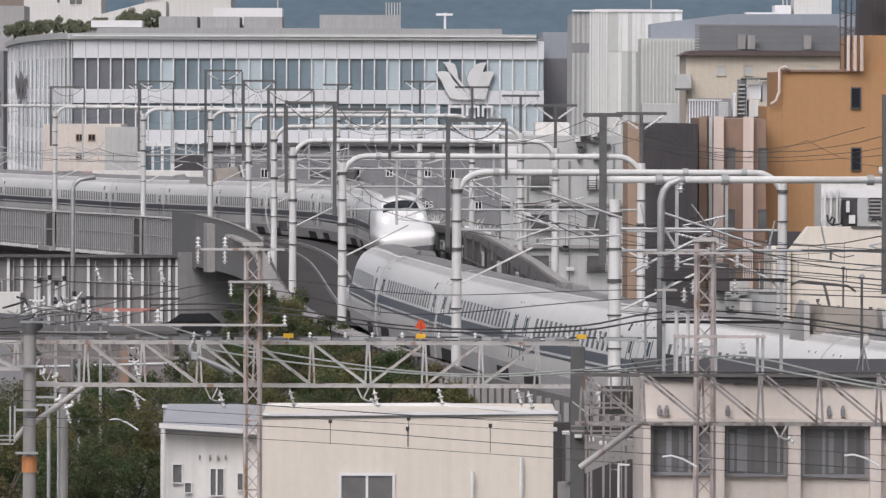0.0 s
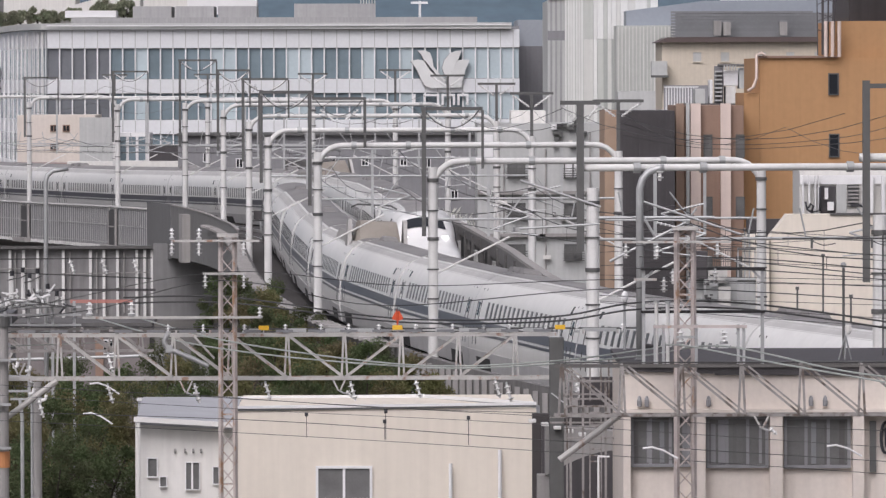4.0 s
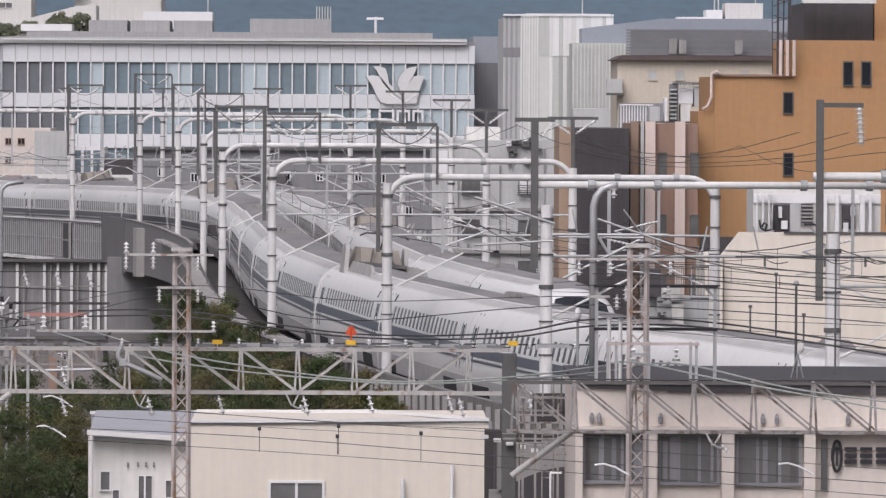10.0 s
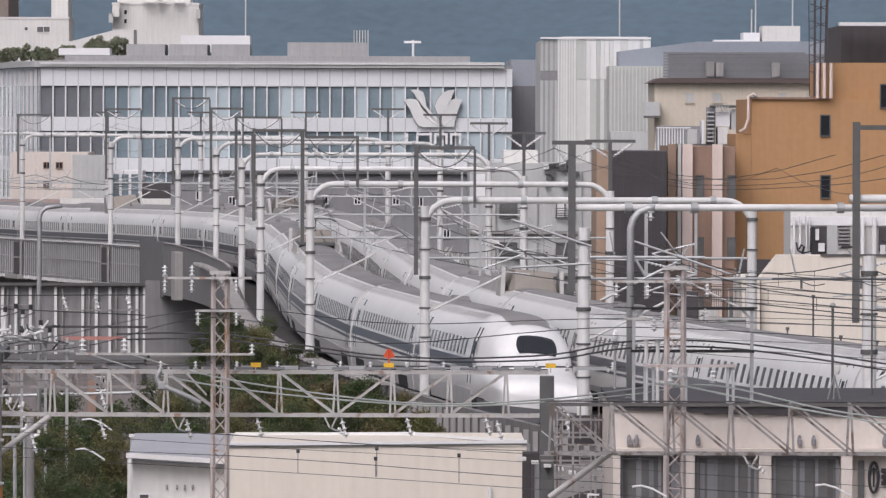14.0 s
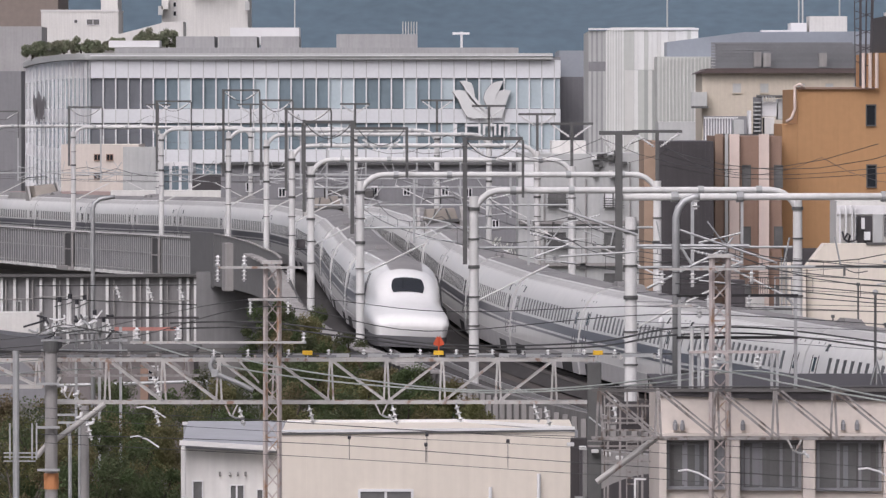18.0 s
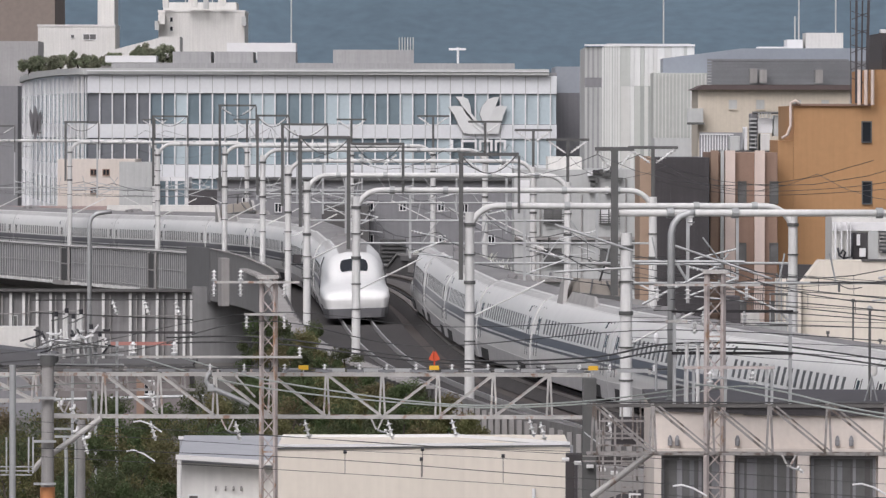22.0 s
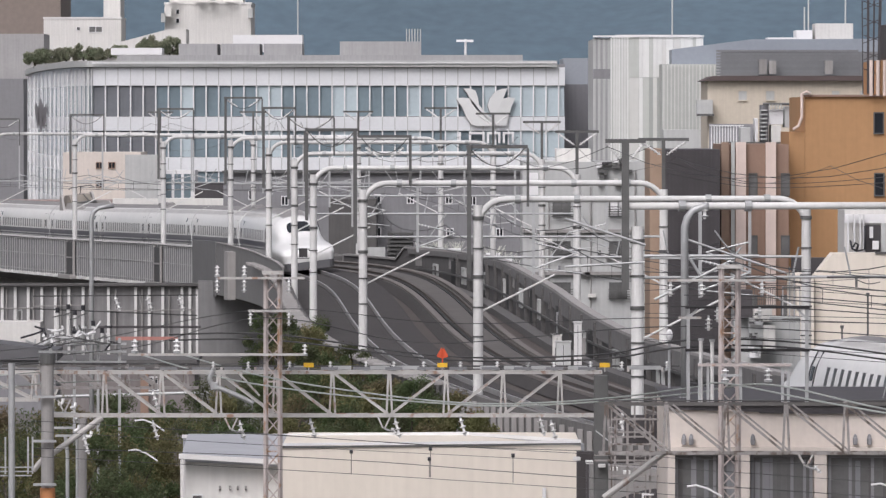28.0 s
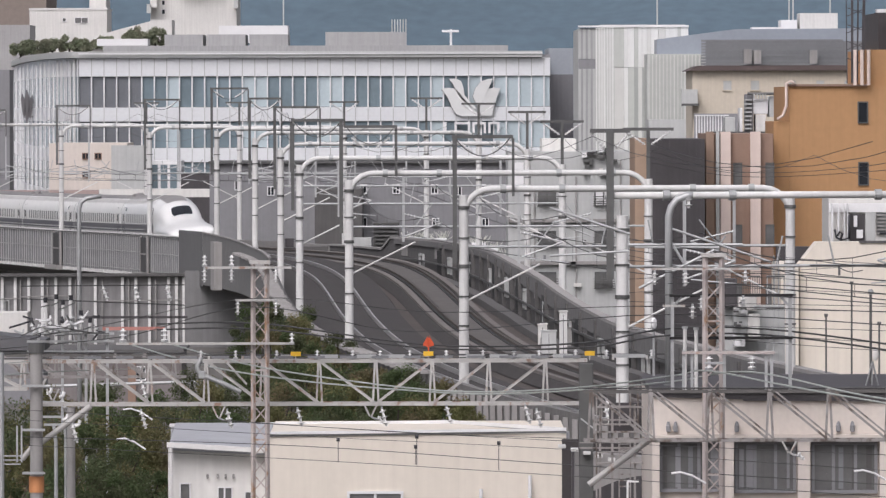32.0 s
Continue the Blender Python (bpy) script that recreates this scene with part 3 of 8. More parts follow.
    for q in car_side(seg[0], seg[1], 1.55, 1.86):
        part("blue_band", q, TRAIN_BLUE, car, "deep blue band under the windows")
    for q in car_side(seg[0], seg[1], 1.38, 1.47):
        part("blue_line", q, TRAIN_BLUE, car, "thin blue line")
    for q in car_side(seg[0], seg[1], 0.24, 0.86, 0.02):
        part("skirt", q, TRAIN_SKIRT, car, "pale skirt, greyed for the shade low on the body")
    n = int((w1 - w0) / 1.04)
    for i in range(n):
        s = w0 + (i + 0.5) * 1.04
        for q in car_side(s - 0.19, s + 0.19, 1.96, 2.54, 0.014):
            part("window", q, TRAIN_GLASS, car)
    for s in doors:
        for e in (-0.42, 0.42):
            for q in car_side(s + e - 0.045, s + e + 0.045, 1.05, 2.98, 0.014, 4):
                part("door_seam", q, SEAM, car)
        for q in car_side(s - 0.16, s + 0.16, 2.05, 2.5, 0.016):
            part("door_window", q, GLASS_DARK, car)
    for q in car_side(doors[0] + 1.0, doors[0] + 1.35, 2.72, 2.95, 0.016):
        part("destination_display", q, GLASS_DARK, car, "small dark side display")
    for y in (-8.75, 8.75 if kind_ != "nose" else 7.0):
        bogie(car, y)
        for q in car_side(y - 1.7, y + 1.7, 0.23, 0.66, 0.035):
            part("wheel_opening", q, UNDER, car, "dark wheel truck opening in the skirt")
    if kind_ != "nose":
        for y in (-end - 0.1, end):
            part("gangway", loft([[(p * 0.998, y + e, 0.002 + q * 0.998) for p, q in SECTION] for e in (0, 0.1)]), GANGWAY, car, "grey full-width gangway cover")
    else:
        part("gangway", loft([[(p * 0.998, y, 0.002 + q * 0.998) for p, q in SECTION] for y in (-end - 0.1, -end)]), GANGWAY, car, "grey full-width gangway cover")
    if kind_ == "mid":
        rows = []
        for d, h, w in ((10.2, 0.0, 0.4), (10.6, 0.14, 0.34), (11.4, 0.16, 0.34), (12.0, 0.0, 0.4)):
            rows.append([(w, d, 3.45), (w * 0.8, d, 3.62 + h), (-w * 0.8, d, 3.62 + h), (-w, d, 3.45)])
        part("cable_head", loft(rows), ROOF_PALE, car, "small grey cable cover on the roof")
    if kind_ == "raised":
        for y0 in (gear + 1.2,):
            for side in (-1, 1):
                rows = [[(side * (1.16 + e), y0 - 1.0, 3.2), (side * (1.14 + e), y0 - 0.62, 4.15), (side * (1.13 + e), y0 - 0.3, 4.34), (side * (1.13 + e), y0 + 0.3, 4.3), (side * (1.16 + e), y0 + 1.0, 3.2)] for e in (-0.08, 0.08)]
                part("fin", loft(rows), SHROUD, car, "tall grimy roof fin")
        for side in (-1, 1):
            rows = []
            for d, h in ((-4.6, 0.05), (-3.6, 0.38), (3.6, 0.38), (4.6, 0.05)):
                d += gear - 4.4
                rows.append([(side * 1.12, d, 3.3), (side * 1.04, d, 3.42 + h * 0.8), (side * 0.94, d, 3.42 + h * 0.8), (side * 0.9, d, 3.3)])
            part("side_shroud", loft(rows), SHROUD, car, "long sloped grimy shroud beside the pantograph")
        for y0 in (gear + 0.9,):
            rows = []
            for d, h in ((-2.2, 0.02), (-1.2, 0.5), (1.2, 0.5), (1.6, 0.02)):
                rows.append([(0.94, y0 + d, 3.4), (0.74, y0 + d, 3.5 + h * 1.5), (-0.74, y0 + d, 3.5 + h * 1.5), (-0.94, y0 + d, 3.4)])
            part("roof_box", loft(rows), BROWN_COVER, car, "sloped brown-grey insulator cover")
        bm = bmesh.new()
        bx(bm, -0.9, 0.9, arm_y - 0.7, arm_y + 1.7, 3.6, 3.74)
        for x in (-0.45, 0.45):
            bar(bm, (x, arm_y - 0.2, 3.74), (x * 0.6, arm_y + 1.0, 4.25), 0.06)
        bar(bm, (0, arm_y + 1.0, 4.25), (0, arm_y, 4.85), 0.06)
        tube(bm, [(-0.95, arm_y, 4.72), (-0.7, arm_y, 4.86), (0.7, arm_y, 4.86), (0.95, arm_y, 4.72)], 0.035, 6)
        part("pantograph", bm, DULL_STEEL, car, "thin raised current collector")
    return car


ROOF_PALE = mat("dusty_pale_roof", (0.235, 0.226, 0.22), 0.5, vary=0.4, scale=0.45, fine=0.15, streak=0.1, rides=True)
ROOF_EDGE = mat("dusty_roof_shoulder", (0.46, 0.452, 0.435), 0.4, vary=0.25, scale=0.6, streak=0.1, rides=True)
GANGWAY = mat("grey_gangway_rubber", (0.52, 0.52, 0.51), 0.6, vary=0.15, rides=True)
SHROUD = mat("sooty_grey_shroud", (0.38, 0.37, 0.355), 0.6, vary=0.3, scale=1.2, rides=True)
BROWN_COVER = mat("dusty_brown_cover", (0.25, 0.225, 0.195), 0.65, vary=0.3, scale=1.2, rides=True)
LAMP = mat("headlamp_lens", (0.75, 0.72, 0.70), 0.1, vary=0.05, bump=0)
mid_car = bullet_car("mid", "white bullet-train car with a deep blue band below small windows")
raised_car = bullet_car("raised", "white bullet-train car with a pantograph between grey roof shrouds")
nose_car = bullet_car("nose", "white bullet-train end car with a long sloping nose")
front_car = bullet_car("front", "white bullet-train end car with a wide windscreen and lit headlamps")

NEAR, NEAR_S = lane(0.0)
FAR, FAR_S = lane(APART)


def length_at(table, s, y):
    return float(np.interp(y, table[:, 1], s))


def car_pose(table, s, at, back):
    """Pose of a car whose middle is at the running length at; back: its nose points the other way."""
    p = np.array([np.interp(at - 8.75, s, table[:, k]) for k in range(3)])
    q = np.array([np.interp(at + 8.75, s, table[:, k]) for k in range(3)])
    c, d = (p + q) / 2, q - p
    if back:
        d = -d
    turn = math.degrees(math.atan2(-d[0], d[1]))
    climb = math.degrees(math.atan2(d[2], math.hypot(d[0], d[1])))
    lean = cant(c[1])
    return pose(c[0], c[1], c[2], climb, -lean if back else lean, turn)


# Where each train's end is, by the distance along the ground, at some moments.
# The departing train comes nearer on the far track; the other goes away on the near one.
CARS = 16
PITCH = 25.0


def smooth_rows(ts, vs):
    return spline(np.array(ts, float), np.array(vs, float))


go_s0 = length_at(FAR, FAR_S, 446)
go_run = smooth_rows([0, 2, 6, 9, 12.2, 15, 18, 20.5, 23, 25, 28, 32],
                     [6, 37, 104.2, 151.6, 206.6, 261.5, 328, 395.5, 466, 519, 594.5, 697])
come_s0 = length_at(NEAR, NEAR_S, 330)
come_run = smooth_rows([0, 1.5, 3, 5.5, 7, 9, 12, 13.5, 15.2, 18, 21, 24.5, 28.6, 32],
                       [-388, -346.5, -306.5, -245.5, -211, -164.5, -102, -75, -46, 0, 44, 94, 152, 200])
TICKS = [0.5 * k for k in range(65)]


def make_train(table, s, lead_at, towards):
    """Places the cars at t = 0 and returns (car, rows). lead_at(t): running length of the nearer tip."""
    made = []
    for i in range(CARS):
        first, last = i == 0, i == CARS - 1
        proto = (front_car if towards else nose_car) if first or last else raised_car if i in (4, 11) else mid_car
        # distance of the car's middle from the nearer tip
        mid = 14.4 + PITCH * i
        car = copy_thing(proto, Matrix())
        back = first or (not last and (towards if i == 4 else not towards if i == 11 else i % 2 == 1))
        rows = [(t, car_pose(table, s, lead_at(t) + mid, back)) for t in TICKS]
        made.append((car, rows))
    return made


going = make_train(FAR, FAR_S, lambda t: go_s0 - float(go_run(t)), True)
leaving = make_train(NEAR, NEAR_S, lambda t: come_s0 + float(come_run(t)), False)


def lamp_material(name, colour, strength):
    m = bpy.data.materials.new(name)
    m.use_nodes = True
    b = m.node_tree.nodes["Principled BSDF"]
    b.inputs["Base Color"].default_value = (*colour, 1)
    b.inputs["Emission Color"].default_value = (*colour, 1)
    b.inputs["Emission Strength"].default_value = strength
    return m


# the departing train shows its headlamps, the other one its red tail lamps
for car, glow in ((going[0][0], lamp_material("lit_headlamp", (1.0, 0.97, 0.9), 6.0)), (leaving[0][0], lamp_material("lit_tail_lamp", (1.0, 0.25, 0.28), 1.3))):
    for o in car.children:
        if o.name.startswith("headlight"):
            o.data = o.data.copy()
            o.data.materials[0] = glow
            tagged(o, "lit lamp lens")
for proto in (mid_car, raised_car, nose_car, front_car):
    for o in [*proto.children_recursive, proto]:
        bpy.data.objects.remove(o)


# ---- gantries over the two tracks ----
def insulator(bm, p, q, discs=4, r=0.11):
    """A string of porcelain sheds from p to q."""
    p, q = Vector(p), Vector(q)
    prof = [(0.0, 0.35)]
    for k in range(discs):
        a = (k + 0.45) / discs
        w = 0.3 / discs
        prof += [(a - w * 0.6, 0.38), (a - w * 0.3, 1.0), (a + w * 0.2, 0.75), (a + w * 0.5, 0.38)]
    prof.append((1.0, 0.35))
    rot = (q - p).to_track_quat("Z", "Y").to_matrix()
    n = 9
    rings = [[bm.verts.new(p.lerp(q, f) + rot @ Vector((r * w * math.cos(k * math.tau / n), r * w * math.sin(k * math.tau / n), 0))) for k in range(n)] for f, w in prof]
    for a, b in zip(rings, rings[1:]):
        for k in range(n):
            bm.faces.new((a[k], a[(k + 1) % n], b[(k + 1) % n], b[k]))
    bm.faces.new(rings[0][::-1])
    bm.faces.new(rings[-1])


def gantry(y, left, span, top, beam, radius, mast=None, arm=0, right_post=True, straight=False, wide=0.15, far_mast=True):
    """Two pale posts and a pipe beam across both tracks at the distance y. top: head of the posts, beam: height of the pipe;
    mast: (foot, head) of the dark feeder mast strapped to the near post, arm: reach of its crossarm (left negative)."""
    a = on_line(y, left)
    b = on_line(y, left + span - extra(y))
    g = thing("catenary_gantry", "pale round-post gantry with a curved pipe beam over both tracks", "catenary gantry", (a.x, a.y, a.z - 1.0), "gantries along the viaduct")
    feet = [a, b] if right_post else [a]
    for c in feet:
        bm = bmesh.new()
        rod(bm, (c.x, c.y, c.z - 1.0), (c.x, c.y, top), radius, 14, radius * 0.88)
        post = part("post", bm, PALE_POLE, g, "pale round concrete post", smooth=False)
        for k in range(5):
            z = top - 0.5 - 1.0 * k
            bm = bmesh.new()
            rod(bm, (c.x, c.y, z), (c.x, c.y, z + (0.12 if k in (0, 2) else 0.05)), radius + 0.02, 14)
            part("clamp", bm, DULL_STEEL, post, "dark steel clamp band")
    a2, b2 = Vector((a.x, a.y, beam)), Vector((b.x, b.y, beam))
    bend = 0.95
    bm = bmesh.new()
    low = Vector((0, 0, -bend))
    if straight:
        rod(bm, a2 - Vector((0.5, 0, 0)), b2, radius * 0.55, 14)
    else:
        loop_beam(bm, a2 + low, b2 + low, radius * 0.62, bend)
    pipe = part("pipe_beam", bm, PALE_POLE, g, "pale pipe beam with rounded ends", smooth=True)
    d = (b2 - a2).normalized()
    for f in (0.12, 0.3, 0.7, 0.88):
        c = a2.lerp(b2, f)
        bm = bmesh.new()
        rod(bm, c - d * 0.1, c + d * 0.1, radius * 0.62 + 0.04, 12)
        part("flange", bm, GALV, pipe)
    # drop arms that hold the contact wire over each track
    for off, way in ((-1.1, 1), (APART + 1.1, -1)):
        c = on_line(y, off)
        bm = bmesh.new()
        zc = c.z + 5.1
        bar(bm, (c.x, c.y, beam), (c.x, c.y, zc - 0.2), 0.10)
        rod(bm, (c.x, c.y, zc + 0.9), (c.x + way * 1.5, c.y, zc + 0.55), 0.035, 6)
        rod(bm, (c.x, c.y, zc), (c.x + way * 1.5, c.y, zc + 0.55), 0.035, 6)
        rod(bm, (c.x + way * 0.2, c.y, zc), (c.x + way * 1.7, c.y, zc - 0.15), 0.025, 6)
        part("drop_arm", bm, GALV, g, "thin steel wire support")
        bm = bmesh.new()
        insulator(bm, (c.x, c.y, zc + 0.9), (c.x + way * 0.5, c.y, zc + 0.78), 4, 0.055)
        part("insulator", bm, PORCELAIN, g)
    # thin lower crossbar between the posts
    bm = bmesh.new()
    zb = a.z + 5.5
    rod(bm, (a.x, a.y, zb), (b.x, b.y, zb + b.z - a.z), 0.045, 8)
    part("crossbar", bm, GALV, g)
    for f in (0.22, 0.42, 0.58, 0.78):
        c = a.lerp(b, f)
        bm = bmesh.new()
        rod(bm, (c.x, c.y, zb), (c.x + (0.5 - f) * 2.4, c.y, zb + 0.9), 0.03, 6)
        part("stay", bm, GALV, g)
    # slanting brackets low on the posts
    for c, way in ((a, 1), (b, -1)):
        bm = bmesh.new()
        rod(bm, (c.x, c.y, c.z + 3.6), (c.x + way * 2.6, c.y, c.z + 4.9), 0.034, 8)
        part("slant_bracket", bm, PALE_POLE, g)
    if mast:
        x = a.x - radius - wide / 2 - 0.05
        bm = bmesh.new()
        bx(bm, x - wide / 2, x + wide / 2, a.y - 0.13, a.y + 0.13, mast[0], mast[1])
        m = part("feeder_mast", bm, DULL_STEEL, g, "dark square feeder mast strapped to the post")
        if arm:
            bm = bmesh.new()
            portal = abs(arm) > 1.0
            x0, x1 = (x - arm, x + arm) if not portal else ((x + arm, x + 0.1) if arm < 0 else (x - 0.1, x + arm))
            bx(bm, x0, x1, a.y - 0.06, a.y + 0.06, mast[1] - 0.12, mast[1])
            part("crossarm", bm, DULL_STEEL, m)
            if portal:
                xl = x + arm
                part("drop_leg", box(xl - 0.045, xl + 0.045, a.y - 0.06, a.y + 0.06, mast[1] - 2.1, mast[1] - 0.12), DULL_STEEL, m, "short hanging leg of the feeder frame")
                pts = [(x0 + 0.12 + (x1 - x0 - 0.24) * k / 10, a.y - 0.08, mast[1] - 0.12 - 0.6 * (1 - (k / 5 - 1) ** 2)) for k in range(11)]
                part("jumper_wire", tube(bmesh.new(), pts, 0.018, 5), WIRE, m, "sagging jumper wire")
            for s0, s1 in ((x0 + 0.05, 0.42), (x1 - 0.05, -0.42)):
                bm = bmesh.new()
                mid = (x0 + x1) / 2
                insulator(bm, (s0, a.y, mast[1] - 0.12), (mid + (s0 - mid) * 0.3, a.y, mast[1] - 0.6), 6, 0.075)
                part("feeder_insulator", bm, PORCELAIN, m)
    # feeder mast on the far post
    if right_post and mast and far_mast:
        bm = bmesh.new()
        bx(bm, b.x - 0.07, b.x + 0.07, b.y + radius, b.y + radius + 0.22, top - 1.5, top + 2.0)
        bx(bm, b.x - 1.0, b.x + 1.0, b.y + radius + 0.05, b.y + radius + 0.17, top + 1.9, top + 2.02)
        m = part("feeder_mast", bm, DULL_STEEL, g, "dark square feeder mast strapped to the post")
        for w in (-1, 1):
            bm = bmesh.new()
            insulator(bm, (b.x + w * 0.9, b.y + radius + 0.1, top + 1.9), (b.x + w * 0.12, b.y + radius + 0.1, top + 1.35), 6, 0.09)
            part("feeder_insulator", bm, PORCELAIN, m)
    return g


near_gantry = gantry(204, -3.0, 11.2, 11.5, 12.95, 0.20, (9.8, 14.9), 0, straight=True, wide=0.18, far_mast=False)
gantry(240, -3.0, 11.2, 11.7, 12.3, 0.20, (9.8, 14.3), 0.6, straight=True, wide=0.22, far_mast=False)
gantry(274, -3.0, 11.3, 11.95, 12.15, 0.18, (9.6, 14.0), 2.0, far_mast=False)
g315 = gantry(315, -3.25, 11.85, 12.1, 12.35, 0.18, (10.0, 14.5), -1.97)
# second feeder frame, standing on the beam beside the post
fx, fy = on_line(315, -3.25).x - 0.2, on_line(315, -3.25).y
part("crossarm", box(fx, fx + 2.05, fy - 0.05, fy + 0.05, 14.13, 14.24), DULL_STEEL, g315)
part("drop_leg", box(fx + 2.0, fx + 2.11, fy - 0.055, fy + 0.055, 12.25, 14.24), DULL_STEEL, g315, "thin leg of the feeder frame")
part("jumper_wire", tube(bmesh.new(), [(fx + 0.15 + 0.18 * k, fy - 0.08, 14.12 - 0.62 * (1 - (k / 5 - 1) ** 2)) for k in range(11)], 0.018, 5), WIRE, g315, "sagging jumper wire")
for s0 in (0.3, 1.8):
    bm = bmesh.new()
    insulator(bm, (fx + s0, fy, 14.0 - 0.25), (fx + 1.05 + (s0 - 1.05) * 0.3, fy, 14.1 - 0.75), 5, 0.08)
    part("feeder_insulator", bm, PORCELAIN, g315)
gantry(368, -2.9, 12.1, 12.3, 12.6, 0.18, (10.2, 14.45), 0)
gantry(423, -2.95, 13.05, 12.7, 13.0, 0.18, (10.6, 15.0), 2.4)
gantry(464, -3.1, 13.0, 13.15, 13.45, 0.18, (10.8, 15.5), 1.85)
gantry(493, -3.1, 13.0, 13.5, 13.6, 0.18, (10.8, 16.15), 2.25)
gantry(530, -3.1, 13.0, 13.3, 13.6, 0.18, (10.8, 15.5), 2.3)
gantry(578, -3.1, 13.0, 13.3, 13.6, 0.18, (10.8, 15.12), 2.4)
gantry(617, -3.1, 13.0, 13.3, 13.6, 0.18, (10.8, 14.8), 2.3)

# ---- city behind the line ----


def hull(name, label, x0, x1, y0, y1, z1, material, coping=None, category="building"):
    """A plain building body with a coping round its roof."""
    h = thing(name, label, category, ((x0 + x1) / 2, y0, 0))
    w = part("wall", box(x0, x1, y0, y1, 0, z1), material, h)
    if coping:
        bm = bmesh.new()
        bx(bm, x0 - 0.08, x1 + 0.08, y0 - 0.08, y0 + 0.3, z1, z1 + 0.25)
        bx(bm, x0 - 0.08, x0 + 0.3, y0 + 0.3, y1, z1, z1 + 0.25)
        bx(bm, x1 - 0.3, x1 + 0.08, y0 + 0.3, y1, z1, z1 + 0.25)
        part("coping", bm, coping, h)
    return h


def pane_window(parent, x0, x1, z0, z1, y, frame_mat=None, glass=None, bars=1, lip=0.06):
    """A framed window on a wall that faces the yard at the distance y."""
    t = min(0.07, (x1 - x0) * 0.12)
    bm = bmesh.new()
    bx(bm, x0, x1, y - lip, y + 0.02, z1 - t, z1)
    bx(bm, x0, x1, y - lip * 1.6, y + 0.02, z0, z0 + t)
    bx(bm, x0, x0 + t, y - lip, y + 0.02, z0 + t, z1 - t)
    bx(bm, x1 - t, x1, y - lip, y + 0.02, z0 + t, z1 - t)
    w = part("window", bm, frame_mat or WHITE, parent)
    for k in range(bars):
        c = x0 + (x1 - x0) * (k + 1) / (bars + 1)
        part("glazing_bar", box(c - t / 2, c + t / 2, y - lip * 0.8, y + 0.02, z0 + t, z1 - t), frame_mat or WHITE, w)
    bm = box(x0 + t, x1 - t, y - 0.015, y + 0.01, z0 + t, z1 - t)
    part("pane", bm, glass or GLASS_DARK, w)
    return w


# glass-fronted shop building with a rounded corner
gy = 770
glass_house = thing("shopping_centre", "white shopping centre with bands of blue glass and a rounded corner", "building", (0, gy, 0))
gx0, gx1 = -33.57, 11.71
part("core", box(gx0, gx1, gy + 0.6, gy + 60, 0, 19.93), MIDGREY, glass_house)
PITCH_G = (gx1 - gx0) / 37.5
LEVELS = [(17.87, 19.61, 0), (14.89, 17.87, 1), (13.54, 14.89, 0), (10.99, 13.54, 1),
          (9.63, 10.99, 0), (6.92, 9.63, 1), (5.4, 6.92, 0), (0, 5.4, 1)]
for z0, z1, glazed in LEVELS:
    if glazed:
        for i in range(38):
            x0 = gx0 + i * PITCH_G
            x1 = min(gx1, x0 + PITCH_G)
            pale = (i % 6 == 1 and i > 1) or (i % 6 == 2 and i in (14, 20)) or i > 32 or (i > 24 and i % 5 == 3)
            part("pane", box(x0 + 0.06, x1 - 0.06, gy + 0.25, gy + 0.5, z0 + 0.05, z1 - 0.05), PALEGLASS if pale else (SMOKEGLASS if i < 5 else BLUEGLASS), glass_house)
            if i:
                part("mullion", box(x0 - 0.065, x0 + 0.065, gy - 0.02, gy + 0.58, z0, z1), WHITE, glass_house)
    else:
        part("spandrel", box(gx0, gx1, gy, gy + 0.56, z0, z1, 0.03), CURTAIN, glass_house, "white fritted spandrel band")
        if z0 > 9.2:
            for i in range(1, 38):
                part("seam", box(gx0 + i * PITCH_G - 0.04, gx0 + i * PITCH_G + 0.04, gy - 0.02, gy - 0.004, z0 + 0.05, z1 - 0.05), PALEGREY, glass_house)
# long rounded corner that sweeps back, with close-set upright white fins
steps = 46
SCREEN_GREY = mat("dull_roof_screen", (0.33, 0.33, 0.33), 0.7, vary=0.12, scale=0.3, streak=0.2)
CORNER_GLASS = (PALEGLASS, mat("cool_grey_glass", (0.36, 0.40, 0.43), 0.15, vary=0.3, scale=0.3, bump=0), mat("milky_glass", (0.52, 0.56, 0.58), 0.2, vary=0.2, scale=0.3, bump=0))
wall_pts = []
for k in range(steps + 1):
    f = k / steps
    d = gy + 190 * (1 - math.sqrt(max(0.0, 1 - f * f * 0.985)))
    wall_pts.append((across(165 - 115 * f, d), d + 0.3))
for z0, z1, glazed in LEVELS:
    for k in range(steps):
        (ax, ay), (ex, ey) = wall_pts[k], wall_pts[k + 1]
        bm = bmesh.new()
        q = [(ax, ay), (ex, ey), (ex + 0.3, ey + 0.5), (ax + 0.3, ay + 0.5)]
        lo = [bm.verts.new((u, v, z0)) for u, v in q]
        hi = [bm.verts.new((u, v, z1)) for u, v in q]
        for j in range(4):
            bm.faces.new((lo[j], lo[(j + 1) % 4], hi[(j + 1) % 4], hi[j]))
        bm.faces.new(lo[::-1])
        bm.faces.new(hi)
        bmesh.ops.recalc_face_normals(bm, faces=bm.faces[:])
        part("corner_panel", bm, (CORNER_GLASS[(k * 5 + int(z0)) % 3] if glazed else CURTAIN), glass_house)
for k, (ax, ay) in enumerate(wall_pts[1:]):
    if k % 3 == 1 and k < 40:
        continue
    wide_fin = (0.03, 0.09, 0.05)[k % 3]
    part("fin", box(ax - wide_fin, ax + wide_fin, ay - 0.5, ay - 0.05, 0, 19.5 - (0.3 if k % 4 == 1 else 0)), WHITE, glass_house, "upright white fin")
bm = bmesh.new()
